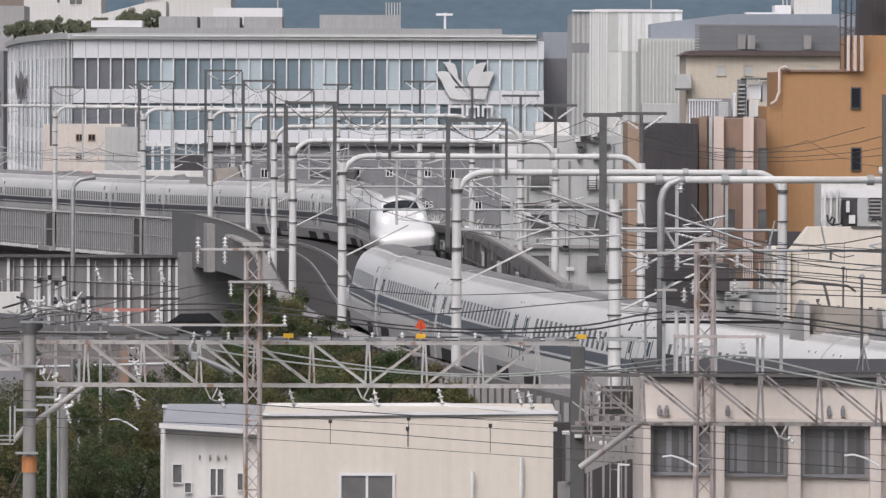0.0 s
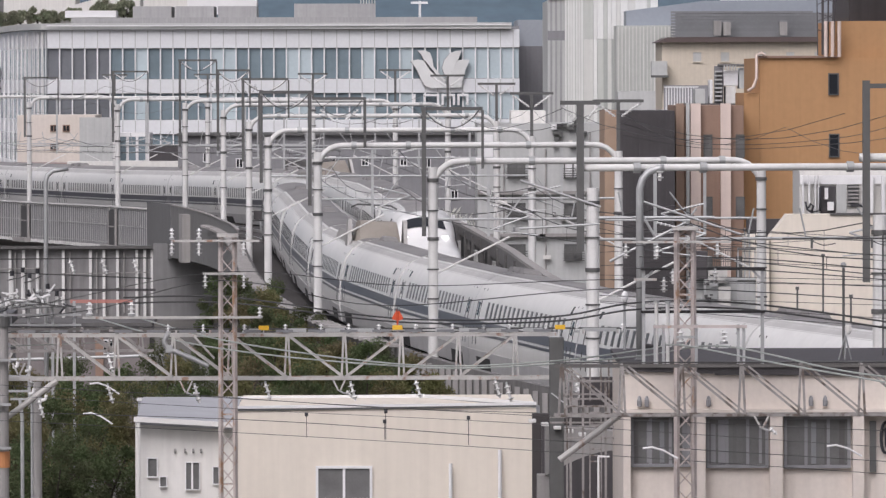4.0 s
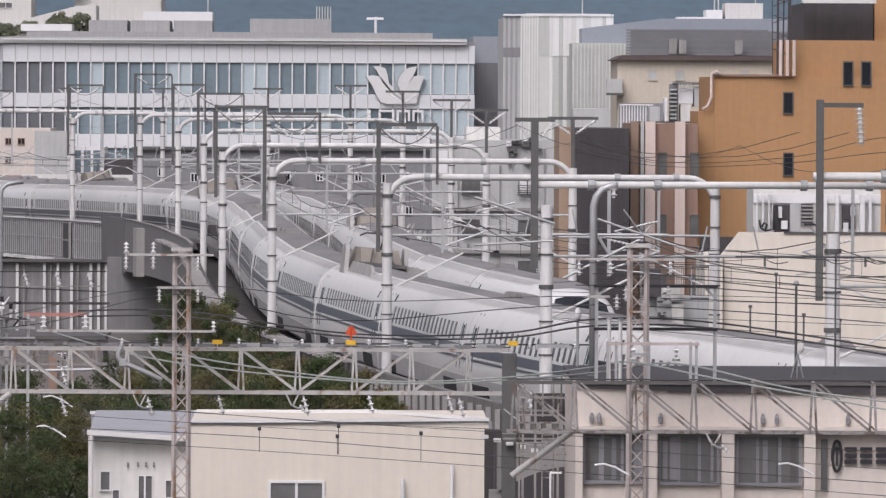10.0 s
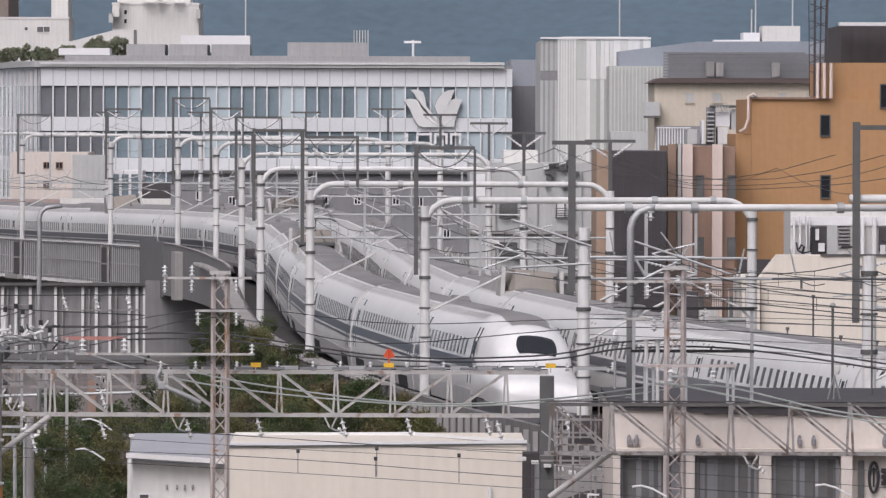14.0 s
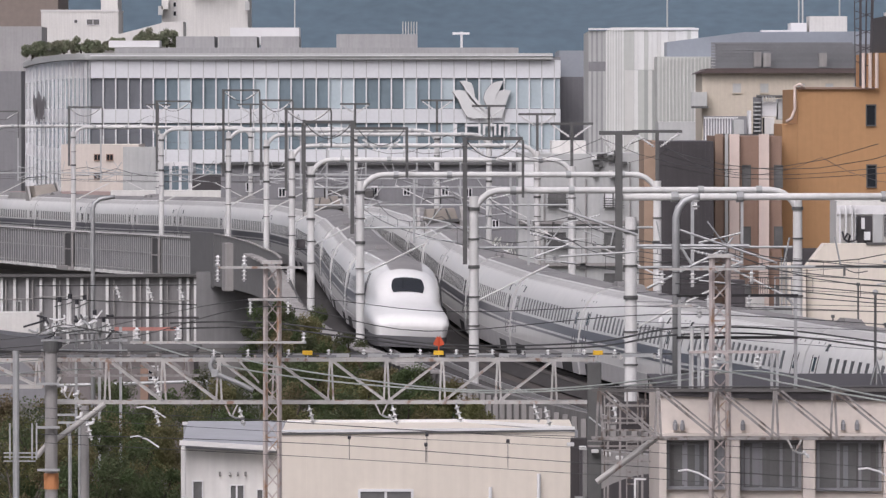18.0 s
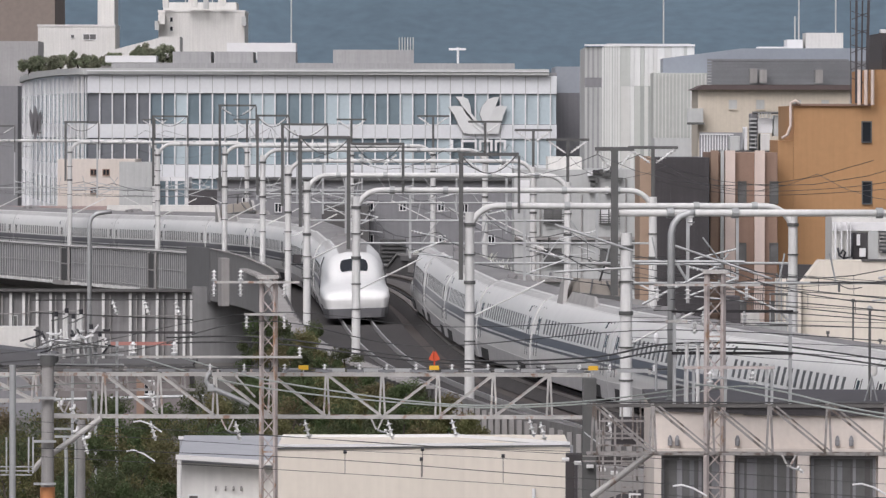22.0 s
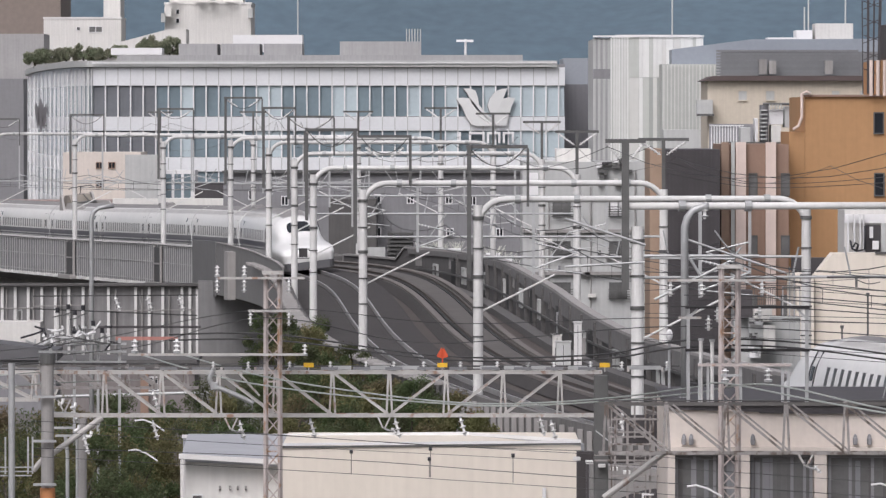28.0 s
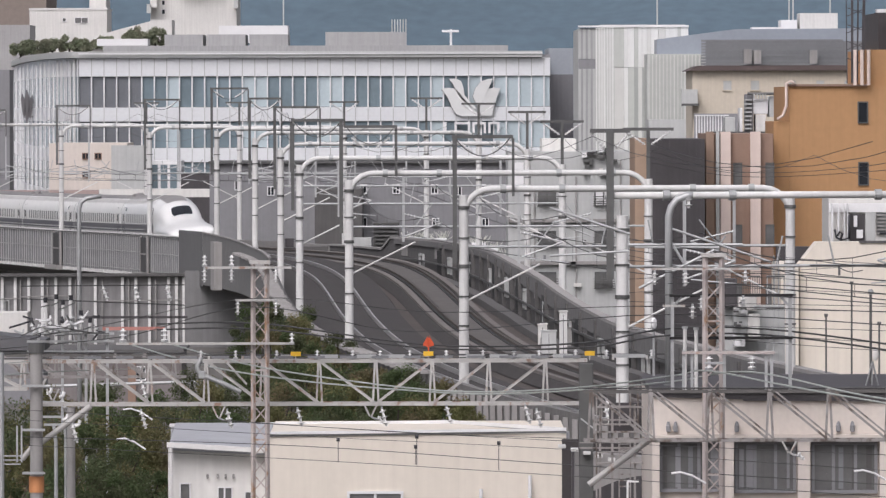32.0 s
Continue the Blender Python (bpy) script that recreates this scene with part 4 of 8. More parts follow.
roof_out = [(x - 0.3, y - 0.7) for x, y in wall_pts[::-1]] + [(gx1 - 0.76, gy - 0.6), (gx1 - 0.76, gy + 60), (wall_pts[-1][0], gy + 210)]
lo = [bm.verts.new((u, v, 19.66)) for u, v in roof_out]
hi = [bm.verts.new((u, v, 20.26)) for u, v in roof_out]
for k in range(len(lo)):
    bm.faces.new((lo[k], lo[(k + 1) % len(lo)], hi[(k + 1) % len(lo)], hi[k]))
bm.faces.new(lo[::-1])
bm.faces.new(hi)
bmesh.ops.recalc_face_normals(bm, faces=bm.faces[:])
part("roof_edge", bm, PALEGREY, glass_house, "grey thin roof edge")
part("edge_trim", box(gx0, gx1 - 0.76, gy - 0.7, gy - 0.61, 19.99, 20.1), WHITE, glass_house)
part("parapet", box(-31.4, 7.7, gy + 4, gy + 55, 20.04, 20.84), SCREEN_GREY, glass_house)
part("plant_screen",  box(-9.98, -2.11, gy + 8, gy + 14, 20.75, 22.18), SCREEN_GREY, glass_house)
for k in range(3):
    part("plant_screen",  box(-25.6 + k * 4.12, -25.6 + k * 4.12 + 3.74, gy + 8, gy + 20, 20.75, 21.96), SCREEN_GREY, glass_house)
part("white_penthouse", box(-20.7, -13.85, gy + 22, gy + 30, 21.29, 22.96), WHITE, glass_house)
part("white_slab", box(-32.08, -27.14, gy + 6, gy + 12, 20.88, 21.54), WHITE, glass_house)
for k in range(6):
    part("roof_pipe", rod(bmesh.new(), (-3.52 + k * 0.27, gy + 9, 20.88), (-3.52 + k * 0.27, gy + 9, 23.4), 0.06, 6), PALEGREY, glass_house)
bm = bmesh.new()
rod(bm, (2.2, gy + 9, 20.77), (2.2, gy + 9, 22.42), 0.12, 8)
bx(bm, 1.32, 2.97, gy + 8.8, gy + 9.2, 22.14, 22.36)
part("roof_light", bm, WHITE, glass_house, "white T-shaped roof light")
# tall dark blade sign standing out from the rounded corner
t = thing("blade_sign", "tall dark grey sign of three leaf blades on the rounded corner", "sign", (-41.3, 825, 13.0))
BLADE = mat("dark_sign_metal", (0.13, 0.125, 0.13), 0.6, vary=0.3, scale=0.8)
for x, lean, z0, z1, half in ((-41.62, -0.12, 13.6, 16.5, 0.2), (-41.3, 0.0, 12.9, 16.9, 0.26), (-40.98, 0.12, 13.5, 16.3, 0.2)):
    bm = bmesh.new()
    outline = [(x, z0), (x + half, z0 + 0.35 * (z1 - z0)), (x + half + lean, z0 + 0.75 * (z1 - z0)), (x + lean * 2, z1), (x - half + lean, z0 + 0.75 * (z1 - z0)), (x - half, z0 + 0.35 * (z1 - z0))]
    fr = [bm.verts.new((p, 824.9, q)) for p, q in outline]
    bk = [bm.verts.new((p, 825.1, q)) for p, q in outline]
    bm.faces.new(fr)
    bm.faces.new(bk[::-1])
    for j in range(6):
        bm.faces.new((fr[j], bk[j], bk[(j + 1) % 6], fr[(j + 1) % 6]))
    bmesh.ops.recalc_face_normals(bm, faces=bm.faces[:])
    part("blade", bm, BLADE, t)
for z in (13.9, 15.6):
    part("bracket", box(-41.5, -40.2, 825.12, 825.3, z, z + 0.12), BLADE, t)
# pale leaf-shaped sign and a row of pale shapes under it
sign = thing("leaf_sign", "large pale sign of four leaf shapes on the glass front", "sign", (4.44, gy - 0.4, 15.7))
SIGN_SHADOW = mat("sign_shadow_tone", (0.2, 0.2, 0.2), 0.6)
for leaf in (((807, 173), (820, 171), (833, 173), (843, 186), (855, 200), (868, 212), (877, 221), (845, 222), (834, 219), (826, 206), (818, 188)),
             ((820, 155), (833, 155), (842, 159), (846, 170), (848, 184), (858, 196), (869, 207), (866, 211), (852, 200), (840, 188), (832, 174), (827, 163)),
             ((898, 155), (888, 156), (877, 160), (867, 173), (863, 186), (868, 198), (872, 208), (879, 196), (887, 182), (893, 168)),
             ((912, 172), (900, 171), (890, 173), (884, 187), (876, 202), (874, 211), (878, 221), (897, 221), (900, 206), (905, 189))):
    # second pass: dark copy shifted left and down, drawn as the leaf's shadow outline
    for grow, y0, y1, m_, nm in ((0.0, gy - 0.45, gy - 0.2, SIGN_PALE, "leaf"), (1.0, gy - 0.19, gy - 0.05, SIGN_SHADOW, "leaf_edge")):
        bm = bmesh.new()
        pts = [(across(p[0] - 0.9 * grow, 769), level(p[1] + 0.4 * grow, 769)) for p in leaf]
        fr = [bm.verts.new((p, y0, q)) for p, q in pts]
        bk = [bm.verts.new((p, y1, q)) for p, q in pts]
        m = len(fr)
        bm.faces.new(fr)
        bm.faces.new(bk[::-1])
        for j in range(m):
            bm.faces.new((fr[j], bk[j], bk[(j + 1) % m], fr[(j + 1) % m]))
        bmesh.ops.recalc_face_normals(bm, faces=bm.faces[:])
        part(nm, bm, m_, sign)
for k, (u0, u1) in enumerate(((812, 822), (830, 858), (862, 886), (890, 910))):
    bm = bmesh.new()
    t = 0.22
    x0, x1, z0, z1 = across(u0, 769), across(u1, 769), 12.35, 13.43
    bx(bm, x0, x0 + t, gy - 0.4, gy - 0.1, z0, z1)
    if k:
        bx(bm, x1 - t, x1, gy - 0.4, gy - 0.1, z0, z1)
        bx(bm, x0 + t, x1 - t, gy - 0.4, gy - 0.1, z1 - t, z1)
    part("pale_bar", bm, WHITE, sign)

# dark side wall and buildings behind the rounded corner
hull("grey_terrace", "pale grey terrace block before the brown flats", -67.18, -49.72, 1001, 1015, 25.21, mat("dull_pale_grey_render", (0.36, 0.355, 0.35), 0.85, vary=0.1, scale=0.3, streak=0.15))
hull("grey_office", "plain grey office block beside the shopping centre", -65.81, -51.45, 985, 1000, 19.53, MIDGREY)
hull("brown_block", "brown apartment block far behind", -71.04, -51.41, 1080, 1110, 36.52, mat("dull_brown_render", (0.24, 0.20, 0.175), 0.85), CREAM_TRIM)
h = hull("white_block", "low off-white block with a stepped roof", -51.21, -41.27, 1030, 1045, 27.4, OFFWHITE, CREAM_TRIM)
pane_window(h, -45.41, -43.67, 25.66, 26.46, 1030, glass=DIMGLASS)
pane_window(h, -47, -46.5, 25.88, 26.39, 1030, glass=DIMGLASS, bars=0)
h = hull("white_tower", "tall off-white stair tower", -35.34, -24.35, 1020, 1040, 29.15, OFFWHITE, CREAM_TRIM)
for v in (24, 40):
    pane_window(h, -33.9, -33.47, level(v, 1020), level(v - 9, 1020), 1020, bars=0)
part("upper_block", box(-34.83, -25.48, 1023, 1036, 29.15, 30.44), OFFWHITE, h)
for u, w, v in ((286, 8, 22), (292, 12, 12), (440, 8, 14), (300, 10, -18), (345, 16, -20), (372, 9, -16), (398, 14, -22)):
    part("roof_box", box(across(u, 1019), across(u + w, 1019), 1018, 1019.9, level(v + 16, 1019), level(v, 1019)), OFFWHITE if w > 9 else PALEGREY, h)
for u, v in ((340, -45), (352, -38), (388, -50), (408, -40), (300, -36)):
    part("mast", rod(bmesh.new(), (across(u, 1024), 1024, 30.36), (across(u, 1024), 1024, level(v, 1024)), 0.08, 6), PALEGREY, h)
wedge = thing("sloping_parapet", "pale sloping roof parapet behind the shopping centre", "parapet", (-37.61, 1000, 0))
bm = bmesh.new()
for u, v in ((170, 84), (300, 50), (330, 50), (330, 90), (170, 96)):
    bm.verts.new((across(u, 1000), 1000, level(v, 1000)))
    bm.verts.new((across(u, 1000), 1012, level(v, 1000)))
bmesh.ops.convex_hull(bm, input=bm.verts[:])
part("wall", bm, OFFWHITE, wedge)
part("base", box(-43.28, -32, 1001, 1011, 0, 22.82), OFFWHITE, wedge)
hull("white_stair_block", "narrow white stair block", -44.24, -42.04, 1047, 1060, 31.33, OFFWHITE)
h = hull("dark_block", "dark grey block with a paler blue-grey top storey", 11.6, 15.35, 800, 830, 18.1, mat("dark_grey_render", (0.17, 0.17, 0.18), 0.85, vary=0.12, scale=0.3, streak=0.15))
part("top_storey", box(12.02, 15.35, 800.6, 829, 18.1, 20.73), mat("pale_blue_grey_panel", (0.29, 0.315, 0.345), 0.7, vary=0.08, scale=0.3), h, "paler blue-grey top storey")

# tall building clad in pale upright strips
sy = 700
h = thing("strip_clad_building", "tall pale building clad in upright light and grey strips", "building", (17.55, sy, 0))
part("wall", box(13.21, 22.73, sy + 0.3, sy + 30, 0, 21.75), PALEGREY, h)
SIDE_GREY = mat("grey_ribbed_side", (0.33, 0.335, 0.335), 0.7, vary=0.12, streak=0.2)
STRIP_WHITE = mat("bright_white_strip", (0.70, 0.71, 0.69), 0.6, vary=0.06, streak=0.12)
for k in range(7):
    x0 = across(1050 + k * 4.3, sy)
    part("strip", box(x0, x0 + 0.19, sy + 0.06, sy + 0.28, 0, 18.2), SIDE_GREY if k % 2 else PALEGREY, h, "grey ribbed cladding of the side bay")
    part("strip", box(x0, x0 + 0.19, sy + 0.06, sy + 0.28, 19.05, 21.7), SIDE_GREY if k % 2 else PALEGREY, h)
part("dark_band", box(across(1050, sy), across(1080, sy), sy + 0.1, sy + 0.28, 18.2, 19.05), MIDGREY, h, "darker band across the side bay")
for k in range(7):
    x0 = across(1080.5 + k * 4.8, sy)
    part("strip", box(x0, x0 + 0.15, sy - 0.1, sy + 0.28, 0, 21.78), STRIP_WHITE, h)
    part("strip", box(x0 + 0.152, x0 + 0.232, sy, sy + 0.28, 0, 21.76), STRIP_A if k % 3 else STRIP_B, h)
SHADES = (STRIP_WHITE, STRIP_A, STRIP_B, STRIP_C)
for u0, u1, hi, lo in ((1114, 1131, 2, 1), (1131, 1138, 0, 0), (1138, 1149, 0, 2), (1149, 1156, 2, 3), (1156, 1163, 0, 1), (1163, 1172, 0, 3), (1172, 1179, 1, 2), (1179, 1192, 0, 1), (1192, 1205, 1, 1), (1205, 1212, 0, 2), (1212, 1226, 0, 1), (1226, 1232, 2, 2), (1232, 1245, 0, 1)):
    x0, x1 = across(u0, sy), across(u1, sy)
    part("strip", box(x0, x1 - 0.02, sy, sy + 0.28, 0, 18.3), SHADES[lo], h)
    part("strip", box(x0, x1 - 0.02, sy - 0.03, sy + 0.28, 18.33, 21.8), SHADES[hi], h)
part("coping", box(13.1, 22.75, sy - 0.15, sy + 1.0, 21.82, 21.98), WHITE, h)
part("vent_block", box(15.19, 22.64, sy + 6, sy + 20, 21.75, 22.1), STRIP_A, h)
h = thing("hall_building", "wide hall with a blue-grey metal roof and white ribbed walls", "building", (27.5, 690, 0))
part("wall", box(18.85, 23.86, 690, 730, 0, 19.42), STRIP_B, h, "white ribbed wall")
for k in range(16):
    x0 = 18.95 + k * 0.31
    part("rib", box(x0, x0 + 0.1, 689.85, 689.99, 0, 19.32), STRIP_A, h)
bm = bmesh.new()
q = [(19.73, 19.42), (19.73, 20.69), (26.53, 21.56), (47.43, 21.66), (47.43, 19.42)]
lo = [bm.verts.new((x, 692, z)) for x, z in q]
hi = [bm.verts.new((x, 725, z)) for x, z in q]
for k in range(5):
    bm.faces.new((lo[k], lo[(k + 1) % 5], hi[(k + 1) % 5], hi[k]))
bm.faces.new(lo[::-1])
bm.faces.new(hi)
bmesh.ops.recalc_face_normals(bm, faces=bm.faces[:])
part("roof", bm, BLUEGREY, h, "low blue-grey metal roof")
part("lower_wall", box(23.84, 37.6, 688, 689.8, 0, 20.47), LOUVRE_GREY, h)
for u, v0, v1 in ((1345, 112, 104), (1362, 112, 106), (1462, 112, 106)):
    part("roof_fan", box(across(u, 684), across(u + 13, 684), 685.5, 687.3, 18.53, level(v1, 686)), CONCRETE, h, "grey fan unit before the louvres")
for k in range(9):
    z = 18.43 + k * 0.25
    part("louvre", box(23.42, 35.61, 687.86, 687.98, z, z + 0.2), LOUVRE_GREY, h)
part("roof_unit", box(28.28, 30.9, 700, 704, 21.46, 21.8), WHITE, h)
part("roof_unit", box(30.81, 32.22, 700, 706, 21.46, 22.43), WHITE, h)
part("roof_unit", box(32.46, 35.76, 700, 706, 21.56, 23.02), OFFWHITE, h)
part("lower_block", box(18.58, 22.89, 676, 686, 0, 13.8), PALEGREY, h)
for u, v0, v1 in ((1192, 60, -60), (1427, 68, 10), (1434, 60, -90), (1500, 40, -40)):
    solid("aerial", rod(bmesh.new(), (across(u, 700), 704, level(v0 + 40, 700)), (across(u, 700), 704, level(v1, 700)), 0.07, 6), PALEGREY, "thin grey whip aerial on a roof", "aerial", group="roof aerials")

# beige house with a balcony and tiled eaves
by_ = 560
solid("aerial", rod(bmesh.new(), (-14.37, 796, 22.77), (-14.37, 796, 30.26), 0.07, 6), PALEGREY, "thin grey whip aerial on a roof", "aerial", group="roof aerials")
h = thing("beige_house", "beige plastered block with dark eaves and a corner balcony", "building", (24.29, by_, 0))
part("wall", box(18.46, 38.49, by_, by_ + 14, 0, 17.41), BEIGE, h)
bm = bmesh.new()
q = [(18.14, 17.41), (18.85, 17.76), (38.69, 17.76), (38.69, 17.41)]
lo = [bm.verts.new((x, by_ - 0.5, z)) for x, z in q]
hi = [bm.verts.new((x, by_ + 14, z)) for x, z in q]
for k in range(4):
    bm.faces.new((lo[k], lo[(k + 1) % 4], hi[(k + 1) % 4], hi[k]))
bm.faces.new(lo[::-1])
bm.faces.new(hi)
bmesh.ops.recalc_face_normals(bm, faces=bm.faces[:])
part("roof", bm, mat("dark_brown_roof_tile", (0.10, 0.075, 0.07), 0.7), h)
for u in (1305, 1354):
    pane_window(h, across(u, by_), across(u + 18, by_), 15.99, 16.77, by_, frame_mat=BEIGE, glass=PALEGREY, bars=0)
for u in (1420, 1470, 1520):
    pane_window(h, across(u, by_), across(u + 17, by_), 16.38, 16.77, by_, frame_mat=BEIGE, glass=PALEGREY, bars=0)
part("balcony", box(17.68, 18.78, by_ - 1.2, by_ - 0.01, 15.12, 16.1), PALEGREY, h)
part("balcony_slab", box(17.68, 18.86, by_ - 1.3, by_ - 0.01, 14.96, 15.12), DULL_STEEL, h)
# roof plant and screens in front of it
screen = hull("low_annex", "low pale annex with an upright slatted roof screen", 17.14, 20.54, 519.5, 530, 12.84, PALEGREY)
for k in range(11):
    x0 = 17.36 + k * 0.18
    part("slat", box(x0, x0 + 0.06, 520, 520.05, 12.84, 14.3), WHITE, screen)
part("dark_back", box(17.38, 20.52, 524, 524.3, 12.82, 14.45), MIDGREY, screen)
part("top_rail", box(17.28, 19.48, 519.9, 520.06, 14.3, 14.38), WHITE, screen)
h = thing("roof_plant", "air-conditioning plant with louvres and white units on a flat roof", "air conditioner", (17.75, 432, 0))
part("plinth", box(15.39, 19.04, 429, 437, 0, 13.57), CONCRETE_DARK, h)
for u0, u1, v0, v1, m_ in ((1334, 1339, 250, 208, WHITE), (1358, 1384, 219, 192, WHITE), (1362, 1380, 250, 220, OFFWHITE), (1386, 1406, 224, 187, PALEGREY), (1352, 1356, 248, 226, WHITE), (1345, 1358, 250, 184, MIDGREY), (1308, 1326, 250, 224, PALEGREY)):
    part("unit", box(across(u0, 432), across(u1, 432), 430.5, 433, level(v0, 432), level(v1, 432), 0.03), m_, h)
for k in range(8):
    part("louvre", box(16.99, 17.38, 430.2, 430.45, 13.7 + k * 0.22, 13.7 + k * 0.22 + 0.08), PALEGREY, h)
part("duct", rod(bmesh.new(), (17.14, 430.3, 15.61), (18.77, 430.3, 15.61), 0.07, 8), DULL_STEEL, h)
for k in range(5):
    part("pipe", rod(bmesh.new(), (across(1362 + 5 * k, 430), 430.2, 15.33), (across(1362 + 5 * k, 430), 430.2, 15.61), 0.04, 6), PALEGREY, h)
for k in range(5):
    part("bracket_pipe", rod(bmesh.new(), (across(1385 + 4 * k, 430), 430.1, 13.64), (across(1385 + 4 * k, 430), 430.1, 13.94 + 0.05 * (k % 2)), 0.05, 6), BLACKWALL, h)

# ochre building
oy = 400
h = thing("ochre_building", "tall ochre rendered building with small dark windows", "building", (21.86, oy, 0))
part("wall", box(18.03, 31.44, oy, oy + 18, 0, 15.93), ORANGE, h)
part("upper_wall", box(21.86, 31.44, oy + 0.5, oy + 17.5, 15.93, 17.76), ORANGE, h)
part("top_block", box(22.59, 26.06, oy + 2, oy + 15, 17.76, 19.64), BLACKWALL, h, "black roof screen")
part("top_wall", box(26.12, 31.75, oy + 2, oy + 15, 17.76, 20.21), ORANGE, h)
part("step_wall", box(17.24, 18.02, oy, oy + 10, 0, 14.18), ORANGE, h)
part("coping", box(17.92, 21.92, oy - 0.15, oy + 0.3, 15.93, 16.04), BROWN, h)
part("coping", box(22.39, 26.07, oy - 0.1, oy + 1, 19.61, 19.78), WHITE, h)
for u, v0, v1 in ((1545, 236, 197), (1546, 346, 304), (1651, 186, 142), (1683, 186, 142), (1728, 346, 312), (1728, 430, 396)):
    x0, x1, z0, z1 = across(u, oy), across(u + 19, oy), level(v0, oy), level(v1, oy)
    pane_window(h, x0, x1, z0, z1, oy, frame_mat=DULL_STEEL, bars=0)
bm = bmesh.new()
tube(bm, [(17.42, oy - 0.25, 14.3), (17.7, oy - 0.25, 14.47), (17.87, oy - 0.25, 14.94), (17.87, oy - 0.25, 16.07), (18.1, oy - 0.25, 16.18), (18.32, oy - 0.25, 16.04)], 0.075, 10)
part("drain_pipe", bm, PINKISH, h, "pale bent drain pipe", smooth=True)
for u in (1544, 1556, 1568):
    part("chimney_pipe", rod(bmesh.new(), (across(u, 398), oy - 0.4, 15.98), (across(u, 398), oy - 0.4, 17.75), 0.09, 10), PINKISH, h, "pinkish vent pipe")
for k, u in enumerate((1530, 1539, 1548, 1557)):
    part("cable_duct", bar(bmesh.new(), (across(u, 398), oy - 0.2, 16.07), (across(u + (k - 1) * 2, 398), oy - 0.2, 21.25), (0.05, 0.12, 0.08, 0.14)[k]), BLACKWALL, h, "black cable duct")
for k in range(9):
    z = 17.33 + k * 0.42
    part("lacing", bar(bmesh.new(), (20.91, oy - 0.25, z), (21.75, oy - 0.25, z + (0.35 if k % 2 else -0.3)), 0.04), BLACKWALL, h)

# brown building with pale pilasters, black clad building beside it
ny = 396
h = thing("pilaster_building", "brown tiled building with two pale pilasters", "building", (15.51, ny, 0))
part("wall", box(13.72, 17.07, ny + 0.4, ny + 12, 0, 13.58), BROWN, h)
for u0, u1, m in ((1302, 1320, PINKISH), (1355, 1373, PINKISH), (1276, 1290, mat("tan_pilaster", (0.27, 0.19, 0.14), 0.8)), (1294, 1300, PALEGREY)):
    part("pilaster", box(across(u0, ny), across(u1, ny), ny, ny + 0.38, 0, 13.69), m, h)
for v0, v1 in ((346, 305), (452, 415), (560, 520)):
    for u in (1325, 1382):
        pane_window(h, across(u, ny), across(u + 16, ny), level(v0, ny), level(v1, ny), ny + 0.4, frame_mat=DULL_STEEL, glass=DIMGLASS, bars=0)
h = thing("black_building", "low building in black ribbed cladding", "building", (12.25, 390, 0))
part("wall", box(10.77, 13.49, 391, 402, 0, 13.35), BLACKWALL, h)
for k in range(14):
    x0 = 10.82 + k * 0.19
    part("cladding_rib", box(x0, x0 + 0.08, 390.95, 390.99, 0, 13.3), BLACKWALL, h)
part("tan_wall", box(10.1, 10.79, 392, 402, 0, 13.37), mat("tan_render", (0.36, 0.26, 0.19), 0.85), h)

# pale grey flats
fy = 480
h = thing("pale_grey_flats", "pale grey flats with railed windows", "building", (9.33, fy, 0))
part("wall", box(4.77, 13.32, fy, fy + 15, 0, 12.23), PALEGREY, h)
part("roof_block", box(6.85, 8.9, fy + 3, fy + 12, 12.21, 12.99), OFFWHITE, h)
for v in (352, 425, 498):
    for u in (978, 1078):
        z0, z1 = level(v + 30, fy), level(v, fy)
        w = pane_window(h, across(u, fy), across(u + 32, fy), z0, z1, fy, frame_mat=DULL_STEEL, glass=WHITE if (u, v) == (1078, 352) else DIMGLASS)
        bm = bmesh.new()
        for k in range(5):
            z = z0 + k * (z1 - z0) * 0.14
            bx(bm, across(u - 2, fy), across(u + 36, fy), fy - 0.35, fy - 0.31, z, z + 0.05)
        part("railing", bm, DULL_STEEL, w)
for z in (8, 5.47):
    part("ledge", box(4.77, 13.32, fy - 0.3, fy - 0.005, z, z + 0.2), CONCRETE, h)

part("white_panel", box(5.13, 5.7, fy - 0.12, fy - 0.005, 10.14, 11.59), WHITE, h)
rc = random.Random(21)
for k in range(16):
    u, v = rc.uniform(1052, 1108), rc.uniform(278, 322)
    part("fitting", box(across(u, 479), across(u + rc.uniform(4, 12), 479), fy - 0.4, fy - 0.01, level(v + rc.uniform(4, 10), 479), level(v, 479)), rc.choice((WHITE, DULL_STEEL, OFFWHITE, BLACKWALL)), h)
for k in range(14):
    u, v = rc.uniform(960, 1160), rc.uniform(395, 520)
    part("fitting", box(across(u, 479), across(u + rc.uniform(3, 14), 479), fy - 0.3, fy - 0.01, level(v + rc.uniform(3, 9), 479), level(v, 479)), rc.choice((CONCRETE, DULL_STEEL, OFFWHITE, MIDGREY)), h)
for u, v0, v1 in ((972, 350, 560), (1046, 330, 560), (1125, 300, 560), (1150, 330, 560)):
    part("downpipe", rod(bmesh.new(), (across(u, 479), fy - 0.1, level(v0, 479)), (across(u, 479), fy - 0.1, level(v1, 479)), 0.05, 8), CONCRETE, h)

